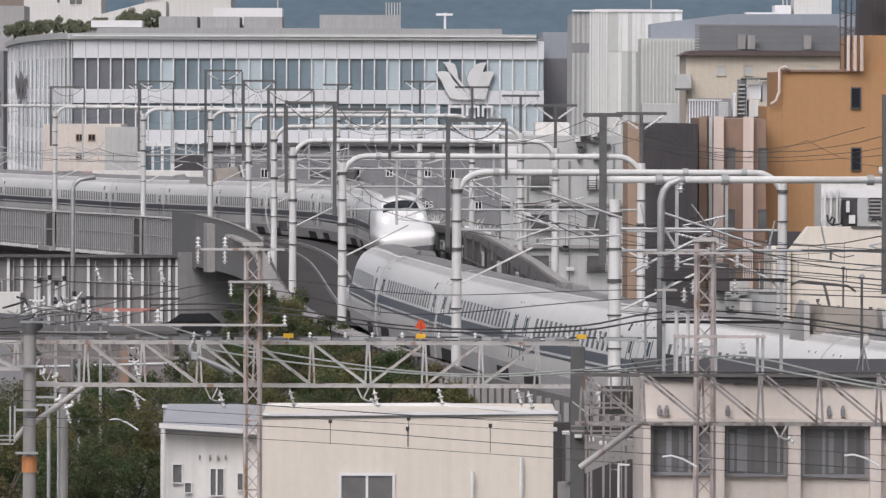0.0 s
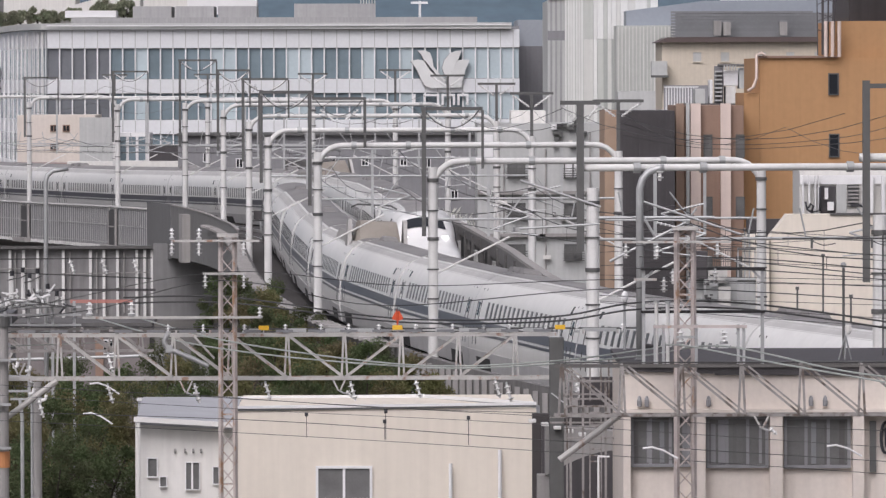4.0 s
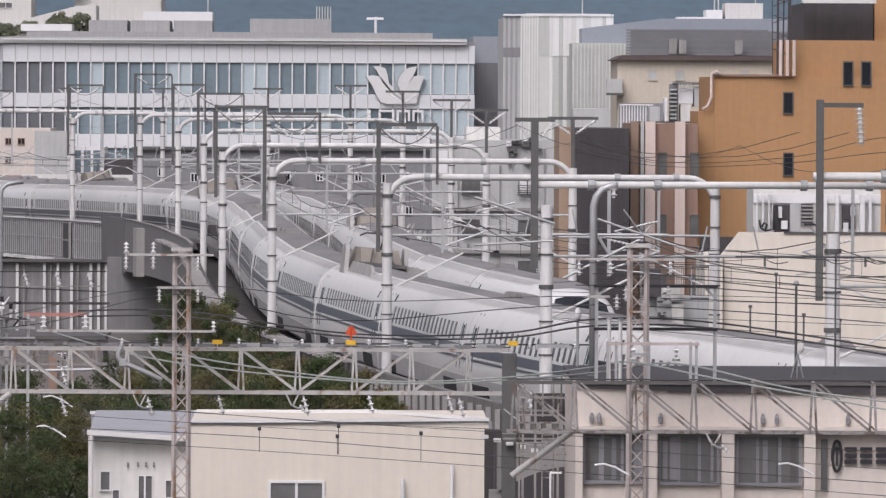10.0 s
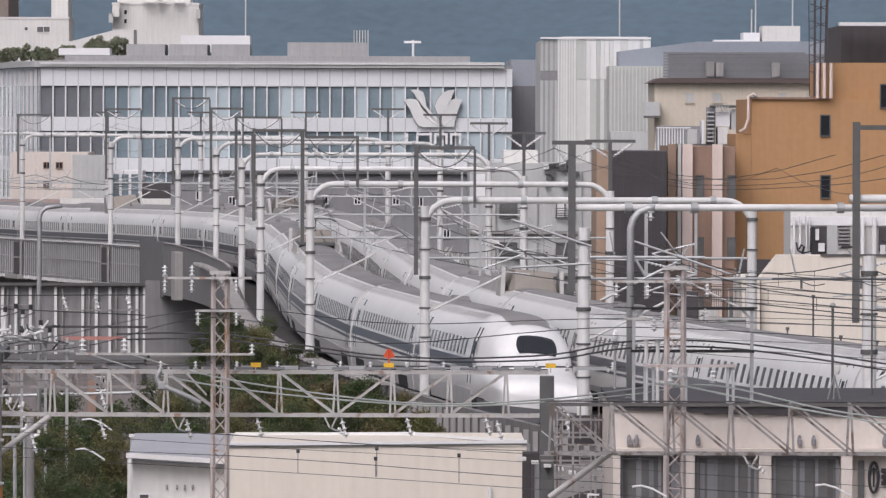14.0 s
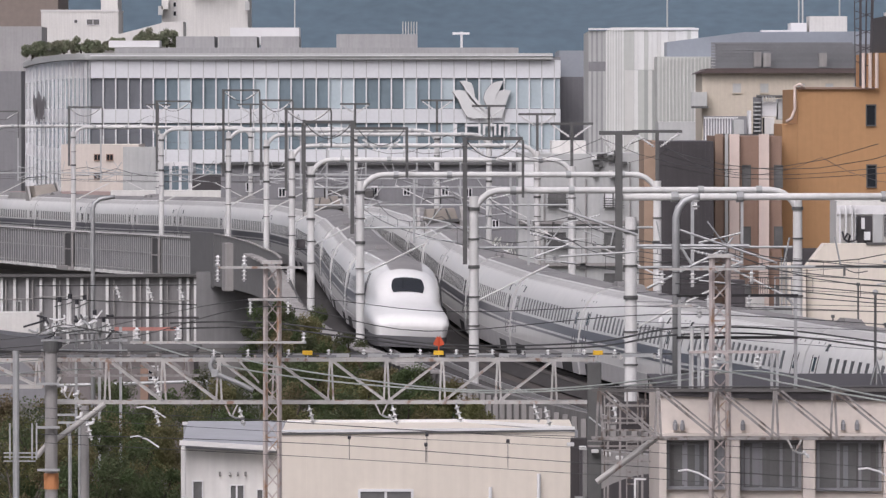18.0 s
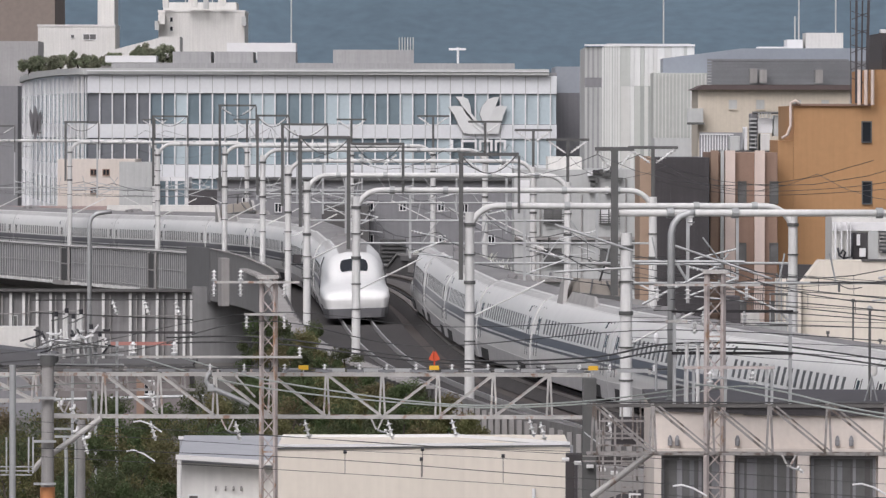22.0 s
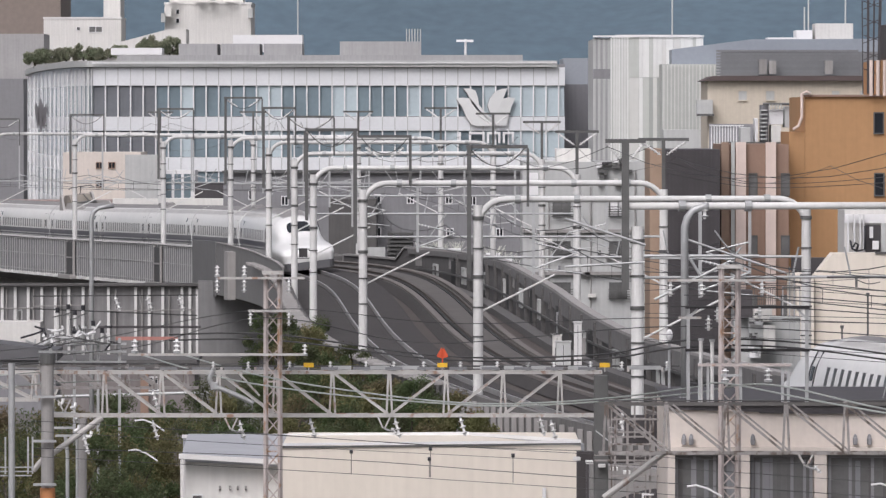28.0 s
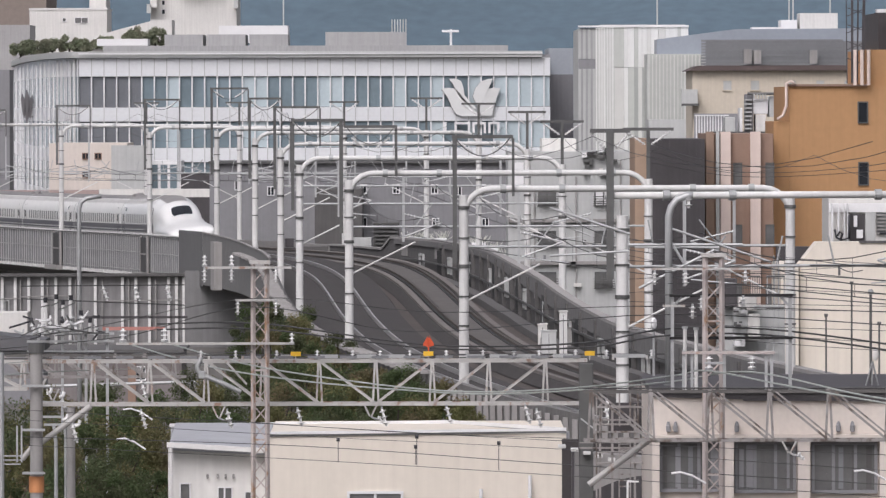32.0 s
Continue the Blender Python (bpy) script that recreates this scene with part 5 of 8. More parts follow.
# mid grey houses
h = thing("grey_house_row", "mid grey rendered house with small white-framed windows", "building", (-5.85, 620, 0))
part("wall", box(-16.98, 6.59, 621, 634, 0, 10.55), MIDGREY, h)
part("porch", box(-8.62, -5.03, 606, 620.9, 0, 8.69), CONCRETE_DARK, h)
for u, v in ((440, 335), (498, 345), (662, 342), (720, 342), (788, 342), (662, 400), (790, 402), (878, 402), (830, 345), (872, 342)):
    pane_window(h, across(u, 621), across(u + 13, 621), level(v + 17, 621), level(v, 621), 621)
part("roof_edge", box(-17.07, 6.68, 620.6, 634, 10.55, 10.72), DULL_STEEL, h)
h = thing("beige_house", "small beige house behind the viaduct", "building", (-29.84, 690, 0))
part("wall", box(-32.65, -25.95, 690, 705, 0, 11.84), mat("pale_pinkish_render", (0.60, 0.545, 0.49), 0.85, vary=0.08, scale=0.4, streak=0.12), h)
part("side", box(-27.27, -24.21, 689, 689.9, 0, 11.65), PALEGREY, h)
for u, v in ((170, 285), (192, 285), (170, 318)):
    pane_window(h, across(u, 690), across(u + 13, 690), level(v + 12, 690), level(v, 690), 690, frame_mat=BROWN)
h = thing("shop_front", "white shop front with dark openings behind the viaduct", "building", (-21.26, 680, 0))
part("wall", box(-24.25, -21.33, 691, 700, 0, 10.29), WHITE, h)
for u in (290, 307, 324):
    pane_window(h, across(u, 690), across(u + 15, 690), 7.86, 10.04, 691, glass=BLUEGLASS, bars=0)
part("dark_bay", box(-21.33, -18.66, 690, 700, 0, 9.22), BLACKWALL, h)
part("canopy", box(-27.64, -18.17, 672, 676, 7.38, 8.04), OFFWHITE, h)
part("canopy", box(-41.83, -27.68, 672, 677, 0, 7.95), mat("dusty_pink_wall", (0.36, 0.28, 0.26), 0.85), h)

# cream building with a slanted shoulder, beside the far track
cy = 318
h = thing("cream_building", "cream building with a slanted shoulder beside the far track", "building", (18.27, cy, 0))
bm = bmesh.new()
q = [(14.74, 0), (14.74, 8.66), (15.43, 9.54), (22.75, 9.54), (22.75, 0)]
lo = [bm.verts.new((x, cy, z)) for x, z in q]
hi = [bm.verts.new((x, cy + 2.5, z)) for x, z in q]
for k in range(len(q)):
    bm.faces.new((lo[k], lo[(k + 1) % len(q)], hi[(k + 1) % len(q)], hi[k]))
bm.faces.new(lo[::-1])
bm.faces.new(hi)
bmesh.ops.recalc_face_normals(bm, faces=bm.faces[:])
part("wall", bm, CREAM, h)
part("ledge", box(13.97, 14.68, cy - 0.5, cy + 8, 0, 8.66), CREAM, h)
part("ledge_window", box(14.29, 14.49, cy - 0.56, cy - 0.505, 7.74, 8.5), MIDGREY, h)
part("dark_parapet", box(14.61, 16.37, 336, 337, 0, 9.05), BLACKWALL, h, "dark wall strip behind the shoulder")
part("roof_trim", box(17.11, 22.75, cy - 0.06, cy + 0.3, 9.51, 9.6), CONCRETE_DARK, h)
# white service block above it
h = thing("service_block", "white service block with dark bays, pipes and ducts", "building", (19.83, 345, 0))
part("wall", box(17.3, 22.79, 346, 352, 0, 10.94), OFFWHITE, h)
for u0, u1, v0, v1, m_ in ((1533, 1560, 452, 397, BLACKWALL), (1561, 1579, 452, 394, PALEGREY), (1653, 1677, 440, 397, BLACKWALL)):
    part("bay", box(across(u0, 345), across(u1, 345), 345.9, 345.995, level(v0, 345), level(v1, 345)), m_, h)
for k in range(6):
    part("louvre", box(19.36, 19.87, 345.85, 345.99, level(433 - 6.5 * k, 345), level(430 - 6.5 * k, 345)), CONCRETE, h)
part("louvre_back", box(19.36, 19.87, 345.991, 345.998, 9.39, 10.34), MIDGREY, h)
for u, w_ in ((1500, 3), (1511, 3), (1522, 2.5), (1528, 2), (1606, 8), (1620, 6), (1640, 7), (1684, 9), (1700, 5)):
    part("pillar", box(across(u, 345), across(u + w_, 345), 345.5, 345.8, 8.88, 10.75, 0.01), WHITE, h)
for pts in (((1505, 424), (1508, 438), (1516, 443), (1530, 440), (1531, 398)), ((1510, 436), (1514, 428), (1519, 432), (1516, 441)), ((1585, 431), (1602, 431), (1613, 437), (1617, 450), (1617, 462)), ((1656, 420), (1666, 424), (1672, 436))):
    part("cable", tube(bmesh.new(), [(across(u, 345), 345.3, level(v, 345)) for u, v in pts], 0.045, 7), BLACK, h, "black cable loop", smooth=True)
for u0, u1, v0, v1 in ((1540, 1546, 420, 400), (1545, 1556, 440, 425), (1655, 1664, 446, 428), (1668, 1676, 415, 400)):
    part("box", box(across(u0, 345), across(u1, 345), 345.6, 345.85, level(v0, 345), level(v1, 345)), WHITE, h)
part("top_band", box(17.3, 22.79, 345.9, 345.99, 10.36, 10.75), WHITE, h)

# ---- the yard in front: overhead-line trusses of the older railway ----
ty = 195


CHORD_DARK = mat("grimy_chord_steel", (0.12, 0.115, 0.11), 0.75, 0.1, vary=0.3, scale=2.5)


def truss(name, x0, x1, z0, z1, y, pitch, label, start=0.0, deep=0.7, flip=False, turn_at=99, steel=None, slim=1.0):
    """A box truss: two chords front and back, paired verticals and one diagonal in each panel."""
    t = thing(name, label, "overhead line truss", (x0, y, z0))
    steel = steel or BEAM_GREY
    for z in (z0, z1):
        for yy in (y, y + deep):
            part("chord", bar(bmesh.new(), (x0, yy, z), (x1, yy, z), 0.06 * slim, 0.055 if slim < 1 else 0.08), CHORD_DARK if slim < 1 and z == z1 else steel, t)
    part("top_cable", rod(bmesh.new(), (x0, y + deep / 2, z1 + 0.07), (x1, y + deep / 2, z1 + 0.07), 0.018, 6), WIRE, t, "black cable along the top chord")
    k = 0
    x = x0 + start
    while x < x1:
        for e in (-0.07, 0.07):
            part("vertical", bar(bmesh.new(), (x + e, y - 0.02, z0), (x + e * 0.3, y - 0.02, z1), 0.06, 0.05), steel, t)
        if x + pitch < x1:
            a, b = ((x, z1), (x + pitch, z0)) if flip or x < turn_at else ((x, z0), (x + pitch, z1))
            part("diagonal", bar(bmesh.new(), (a[0], y + 0.02, a[1]), (b[0], y + 0.02, b[1]), 0.075, 0.05), steel, t)
            if slim < 1:
                part("diagonal", bar(bmesh.new(), (a[0] + 0.14, y - 0.03, a[1]), (b[0] + 0.14, y - 0.03, b[1]), 0.05, 0.04), steel, t)
            part("diagonal", bar(bmesh.new(), (a[0], y + deep, a[1]), (b[0], y + deep, b[1]), 0.06, 0.05), steel, t)
        part("cross_tie", bar(bmesh.new(), (x, y, z1 + 0.02), (x, y + deep, z1 + 0.02), 0.06), steel, t)
        x += pitch
        k += 1
    return t


truss("line_truss", -9.46, 3.87, 7.72, 8.77, ty, 1.38, "grey steel box truss carrying overhead lines across the yard", 1.26, turn_at=-1.7)
truss("line_truss", -13.03, -9.86, 8.07, 8.73, ty + 1, 1.38, "short grey steel truss at the side of the yard", 0.3)
truss("line_truss", -11.41, -6.33, 7.95, 8.51, 208, 0.76, "slim grey steel truss behind the main one", 0.2, slim=0.7, steel=TRUSS_DARK)
truss("line_truss", 3.34, 12.31, 7.77, 8.82, 172, 1.28, "lower grey steel truss with slanting members", 0.16, flip=True, steel=TRUSS_DARK, slim=0.62)


main_truss = bpy.data.objects["line_truss"]
for k in range(17):
    x = -9.2 + 0.78 * k
    part("cable_tray", box(x, x + 0.42, ty - 0.06, ty + 0.08, 8.84, 8.90), LOUVRE_GREY, main_truss, "short grey cable tray on the top chord")


def lattice_mast(u0, u1, y, z_top, label):
    """A tapered four-leg lattice mast with crossed lacing."""
    w = (u1 - u0)
    c = (u0 + u1) / 2
    t = thing("lattice_mast", label, "lattice mast", (c, y, 0), "lattice masts in the yard")
    legs = [(-w / 2, -w / 2), (w / 2, -w / 2), (-w / 2, w / 2), (w / 2, w / 2)]
    for dx, dy in legs:
        part("leg", bar(bmesh.new(), (c + dx, y + dy, 0), (c + dx * 0.92, y + dy * 0.92, z_top), 0.08), RUSTY, t)
    z, k = 0.2, 0
    while z < z_top - 0.3:
        s = 1 if k % 2 else -1
        for yy, s2 in ((y - w / 2, s), (y + w / 2, -s)):
            part("lacing", bar(bmesh.new(), (c - s2 * w / 2, yy, z), (c + s2 * w / 2, yy, z + 0.42), 0.045, 0.03), RUSTY, t)
            if k % 4 == 0:
                part("tie", bar(bmesh.new(), (c - w / 2, yy, z), (c + w / 2, yy, z), 0.06, 0.03), RUSTY, t)
        for xx in (c - w / 2, c + w / 2):
            part("lacing", bar(bmesh.new(), (xx, y - s * w / 2, z), (xx, y + s * w / 2, z + 0.42), 0.05, 0.03), RUSTY, t)
        z += 0.42
        k += 1
    part("cap", box(c - w * 0.7, c + w * 0.7, y - w * 0.7, y + w * 0.7, z_top, z_top + 0.08), BEAM_GREY, t)
    return t


lm1 = lattice_mast(-4.27, -3.91, 193.5, 11.18, "rust-streaked steel lattice mast in the yard")
lm2 = lattice_mast(6.03, 6.42, 174.6, 11.68, "rust-streaked steel lattice mast beside the truss")

# round and square poles
bm = bmesh.new()
rod(bm, (-9.56, 194.4, 0), (-9.56, 194.4, 9.19), 0.17, 16, 0.15)
p = thing("concrete_pole", "grey concrete line pole with an orange band", "line pole", (-9.56, 194.4, 0))
part("shaft", bm, CONCRETE, p)
part("band", rod(bmesh.new(), (-9.56, 194.4, 5.61), (-9.56, 194.4, 6), 0.185, 16), mat("faded_orange_band", (0.55, 0.24, 0.10), 0.7), p, "faded orange band")
part("cap", rod(bmesh.new(), (-9.56, 194.4, 9), (-9.56, 194.4, 9.25), 0.19, 16), DULL_STEEL, p)
for z in (6.09, 7.14, 8.21):
    part("bracket", box(-9.89, -9.34, 194.1, 194.2, z - 0.03, z + 0.03), GALV, p)
p = thing("concrete_pole", "slim grey concrete pole", "line pole", (-9.64, 215, 0))
part("shaft", rod(bmesh.new(), (-9.64, 215, 0), (-9.64, 215, 6.9), 0.13, 14, 0.11), CONCRETE, p)
p = thing("steel_pole", "dark square steel pole by the truss end", "line pole", (3.75, 190, 0))
part("shaft", box(3.57, 3.91, 190, 190.35, 0, 8.86, 0.02), DULL_STEEL, p)
p = thing("steel_pole", "thin grey steel pole with a ladder frame", "line pole", (-10.44, 192, 0))
part("shaft", rod(bmesh.new(), (-10.3, 192, 0), (-10.3, 192, 9.09), 0.08, 10), GALV, p)
for z in range(6):
    part("rung", box(-10.6, -9.82, 191.95, 192.0, 6.39 + 0.1 * z, 6.39 + 0.1 * z + 0.03), GALV, p)
    if z > 1:
        break
for u in (10, 50, 58):
    part("upright", box(across(u, 192), across(u + 3, 192), 191.9, 191.94, 6.45, 7.33), GALV, p)

# slanting struts from pole to truss
for u0, v0, u1, v1, y in ((78, 812, 182, 736, 194.9), (1068, 878, 1180, 795, 173), (86, 800, 60, 830, 194.9)):
    solid("strut", rod(bmesh.new(), (across(u0, y), y, level(v0, y)), (across(u1, y), y, level(v1, y)), 0.07, 8), BEAM_GREY, "slanting steel strut between pole and truss", "strut", group="truss struts")

# pale curved lamp-post-like line pole beside the tracks
p = thing("hooked_pole", "pale hooked pole with a hanging insulator", "line pole", (5.43, 180, 0))
hx = 5.41
part("shaft", tube(bmesh.new(), [(hx, 180, 8.7), (hx, 180, 12.5), (hx + 0.06, 180, 12.71), (hx + 0.2, 180, 12.88), (hx + 0.42, 180, 12.96), (hx + 0.55, 180, 12.96)], 0.085, 10), GALV, p, smooth=True)
bm = bmesh.new()
insulator(bm, (hx + 0.45, 180, 12.93), (hx + 0.45, 180, 12.68), 2, 0.1)
part("insulator", bm, PORCELAIN, p)
part("foot", box(hx - 0.12, hx + 0.12, 179.9, 180.1, 0, 8.7), GALV, p)
p = thing("hooked_pole", "pale hooked pole before the noise barrier", "line pole", (-10.92, 250, 0))
hx = -10.93
part("shaft", tube(bmesh.new(), [(hx, 250, 0), (hx, 250, 11.8), (hx + 0.05, 250, 11.99), (hx + 0.22, 250, 12.13), (hx + 0.7, 250, 12.2)], 0.07, 10), GALV, p, smooth=True)

# ---- near buildings ----
wy = 215
h = thing("cream_workshop", "low cream panel-clad workshop with a grey sheet annex", "building", (-0.36, wy, 0))
part("wall", box(-4.3, 3.69, wy, wy + 9, 0, 6.17), CREAM, h)
bm = bmesh.new()
for (u0, v0), (u1, v1) in ((((500, 786)), (1028, 779)),):
    bar(bm, (across(u0, wy), wy - 0.02, level(v0 - 2, wy)), (across(u1, wy), wy - 0.02, level(v1, wy)), 0.06, 0.07)
part("coping", bm, WHITE, h, "pale metal coping")
# thin dark bar drawn as the shadow line under the coping
part("drip_edge", bar(bmesh.new(), (-4.3, wy - 0.03, 6.13), (3.69, wy - 0.03, 6.22), 0.025, 0.05), DULL_STEEL, h)
for k in range(9):
    x = -3.62 + k * 0.88
    part("panel_joint", box(x, x + 0.012, wy - 0.004, wy, 0, 6.08), CREAM, h)
part("roof_sheet", box(-4.22, 3.63, wy + 0.3, wy + 6.6, 6.08, 6.1), ROOF_GREY, h)
part("back_parapet", box(-7.18, 0.72, 222, 222.3, 0, 6.17), ROOF_GREY, h, "grey inner face of the roof parapet")
part("parapet_cap", bar(bmesh.new(), (-7.21, 222, 6.14), (0.73, 222, 6.22), 0.07, 0.09), WHITE, h, "thin white metal cap")
bm = bmesh.new()
q = [(0.73, 222.0, 6.17), (3.63, 215.1, 6.23)]
lo = [bm.verts.new((x + e, y, 0)) for x, y, z in q for e in (0, 0.15)]
hi = [bm.verts.new((x + e, y, z)) for x, y, z in q for e in (0, 0.15)]
for a, b in ((0, 1), (1, 3), (3, 2), (2, 0)):
    bm.faces.new((lo[a], lo[b], hi[b], hi[a]))
bm.faces.new((hi[0], hi[1], hi[3], hi[2]))
bmesh.ops.recalc_face_normals(bm, faces=bm.faces[:])
part("side_parapet", bm, ROOF_GREY, h, "grey inner face of the roof parapet")
part("parapet_cap", bar(bmesh.new(), (0.73, 222, 6.21), (3.66, 215.1, 6.28), 0.07, 0.09), WHITE, h, "thin white metal cap")
part("annex_wall", box(-7.06, -4.35, 216, 222, 0, 5.74), OFFWHITE, h)
bm = bmesh.new()
q = [(216, 5.83), (216, 5.74), (215.6, 5.74), (215.6, 5.83), (220, 6.25), (220, 6.18)]
bm = bmesh.new()
x0, x1 = -7.03, -4.33
vv = [bm.verts.new(c) for c in ((x0, 215.7, 5.84), (x1, 215.7, 5.69), (x1, 221.5, 6.22), (x0, 221.5, 6.23))]
v2 = [bm.verts.new((v.co.x, v.co.y, v.co.z - 0.12)) for v in vv]
bm.faces.new(vv)
bm.faces.new(v2[::-1])
for k in range(4):
    bm.faces.new((vv[k], v2[k], v2[(k + 1) % 4], vv[(k + 1) % 4]))
bmesh.ops.recalc_face_normals(bm, faces=bm.faces[:])
part("annex_roof", bm, ROOF_GREY, h, "grey sheet-metal roof")
part("gutter", bar(bmesh.new(), (-7.08, 215.55, 5.87), (-4.33, 215.55, 5.7), 0.13), CREAM_TRIM, h)
part("downpipe", rod(bmesh.new(), (-6.96, 215.5, 0), (-6.96, 215.5, 5.78), 0.05, 8), CREAM_TRIM, h)
for u0, u1, v0, v1, yy in ((638, 738, 950, 888, wy), (340, 360, 908, 872, 216), (362, 376, 925, 905, 216), (408, 420, 930, 880, 216), (420, 434, 930, 880, 216), (456, 468, 920, 888, 216)):
    pane_window(h, across(u0, yy), across(u1, yy), level(v0, yy), level(v1, yy), yy, glass=DIMGLASS, bars=1 if u1 - u0 > 40 else 0)
for u in (408, 422, 436, 390):
    part("fixing", rod(bmesh.new(), (across(u, 216), 215.9, 4.95), (across(u, 216), 216, 5.04), 0.03, 6), CONCRETE, h)
for u, v in ((963, 860), (876, 884)):
    part("vent_pipe", rod(bmesh.new(), (across(u, wy), wy - 0.15, 0), (across(u, wy), wy - 0.15, level(v, wy)), 0.05, 8), WHITE, h)

hy = 178
h = thing("office_building", "beige tiled office building with wide curtained windows", "building", (8.98, hy, 0))
part("wall", box(4.98, 13.99, hy + 0.3, hy + 9, 0, 8.57), TILE_BEIGE, h)
part("fascia", loft([[(x, y, z) for y, z in ((hy + 0.22, 8.566), (hy + 0.22, low), (hy + 0.298, low), (hy + 0.298, 8.566))] for x, low in ((4.96, 8.49), (7.0, 8.43), (7.02, 8.40), (13.99, 8.35))]), BLACKWALL, h, "dark sheet-metal fascia under the roof edge")
part("roof_band", box(4.94, 13.99, hy + 0.18, hy + 9.2, 8.57, 8.69), BLACKWALL, h)
part("ledge", box(4.98, 13.99, hy - 0.02, hy + 0.29, 7.5, 7.64), TILE_BEIGE, h)
for u0, u1 in ((1181, 1194), (1302, 1326), (1440, 1462), (1586, 1606)):
    part("pier", box(across(u0, hy), across(u1, hy), hy, hy + 0.29, 0, 7.5), TILE_BEIGE, h)
rs = random.Random(3)
for u0, u1, v1 in ((1194, 1300, 800), (1328, 1438, 802), (1465, 1583, 803)):
    x0, x1 = across(u0, hy), across(u1, hy)
    z1 = level(v1, hy)
    z0 = level(v1 + 92, hy)
    w = pane_window(h, x0, x1, z0, z1, hy + 0.28, frame_mat=MIDGREY, glass=DIMGLASS, bars=2)
    k = x0 + 0.1
    while k < x1 - 0.15:
        wd = rs.uniform(0.05, 0.16)
        part("curtain_fold", box(k, k + wd, hy + 0.24, hy + 0.262, z0 + 0.1, z1 - rs.uniform(0.08, 0.2)), rs.choice((MIDGREY, LOUVRE_GREY, CONCRETE_DARK, DIMGLASS)), w)
        k += wd + rs.uniform(0.03, 0.2)
for u in (1206, 1219, 1328, 1509, 1534, 1660):
    vent = part("vent_hood", box(across(u, hy), across(u + 8, hy), hy + 0.1, hy + 0.29, 7.7, 7.87, 0.03), MIDGREY, h, "small grey vent hood")
    part("vent_top", rod(bmesh.new(), (across(u + 4, hy), hy + 0.18, 7.87), (across(u + 4, hy), hy + 0.18, 7.94), 0.05, 10, 0.02), MIDGREY, vent)
part("dark_strip", box(10.44, 10.58, hy + 0.2, hy + 0.29, 6.24, 7.37), DULL_STEEL, h)
# lettering on the front: a ring mark, then four blocks of bars
sx = 10.68
s = thing("wall_lettering", "black metal lettering beside a ring mark on the office wall", "sign", (sx, hy + 0.2, 6.74))
bm = bmesh.new()
ring = [(10.79 + 0.10 * math.cos(a * math.tau / 24), hy + 0.22, 7 + 0.34 * math.sin(a * math.tau / 24)) for a in range(25)]
tube(bm, ring, 0.032, 6)
bx(bm, 10.79 - 0.02, 10.79 + 0.02, hy + 0.2, hy + 0.25, 6.79, 7.22)
bx(bm, 10.79 - 0.07, 10.79 + 0.07, hy + 0.2, hy + 0.25, 7.14, 7.19)
part("ring_mark", bm, BLACK, s)
for k in range(4):
    x0 = 10.96 + 0.345 * k
    bm = bmesh.new()
    for z in (6.83, 6.97, 7.11):
        bx(bm, x0, x0 + 0.27, hy + 0.2, hy + 0.25, z, z + 0.09)
    part("bar_block", bm, BLACK, s)

# ---- trees and shrubs ----


def tree(x, y, height, spread, leaves, material, seed, name="tree", label="leafy green tree beside the viaduct", base=0.0):
    """Tapered trunk, limbs and a loose crown of small leaves in clumps."""
    r = random.Random(seed)
    t = thing(name, label, name, (x, y, base), "trees in the yard")
    bm = bmesh.new()
    rod(bm, (x, y, base), (x + r.uniform(-0.2, 0.2), y, base + height * 0.55), spread * 0.07 + 0.05, 8, spread * 0.04)
    clumps = []
    low = -1.0 if name == "roof_shrub" else -0.35
    for k in range(int(16 + spread * 9)):
        a, e = r.uniform(0, math.tau), r.uniform(low, 1)
        q = r.uniform(0.45, 1.0) ** 0.6
        c = Vector((x + spread * q * math.cos(a) * math.sqrt(max(0, 1 - e * e * 0.8)), y + spread * q * math.sin(a) * 0.8, base + height * (0.62 + 0.36 * e * q)))
        clumps.append((c, r.uniform(0.22, 0.5) * (0.5 + spread * 0.28)))
        if k < 9:
            rod(bm, (x, y, base + height * 0.42), c, 0.06, 5, 0.02)
    part("trunk", bm, BARK, t)
    n = int(leaves / len(clumps))
    verts, faces = [], []
    for c, s in clumps:
        for k in range(n):
            d = Vector((r.gauss(0, 1), r.gauss(0, 1), r.gauss(0, 0.75))).normalized() * s * r.uniform(0.35, 1.1)
            p = c + d
            sz = r.uniform(0.025, 0.06) * (1.0 if y < 500 else 2.6)
            u = Vector((r.gauss(0, 1), r.gauss(0, 1), r.gauss(0, 1))).normalized()
            w = u.cross(Vector((r.gauss(0, 1), r.gauss(0, 1), r.gauss(0, 1)))).normalized()
            i = len(verts)
            verts += [p - u * sz, p + w * sz * 0.55, p + u * sz, p - w * sz * 0.55]
            faces.append((i, i + 1, i + 2, i + 3))
    me = bpy.data.meshes.new("crown")
    me.from_pydata([v - Vector((x, y, base)) for v in verts], [], faces)
    me.materials.append(material)
    o = new("crown", me)
    o.parent = t
    return t


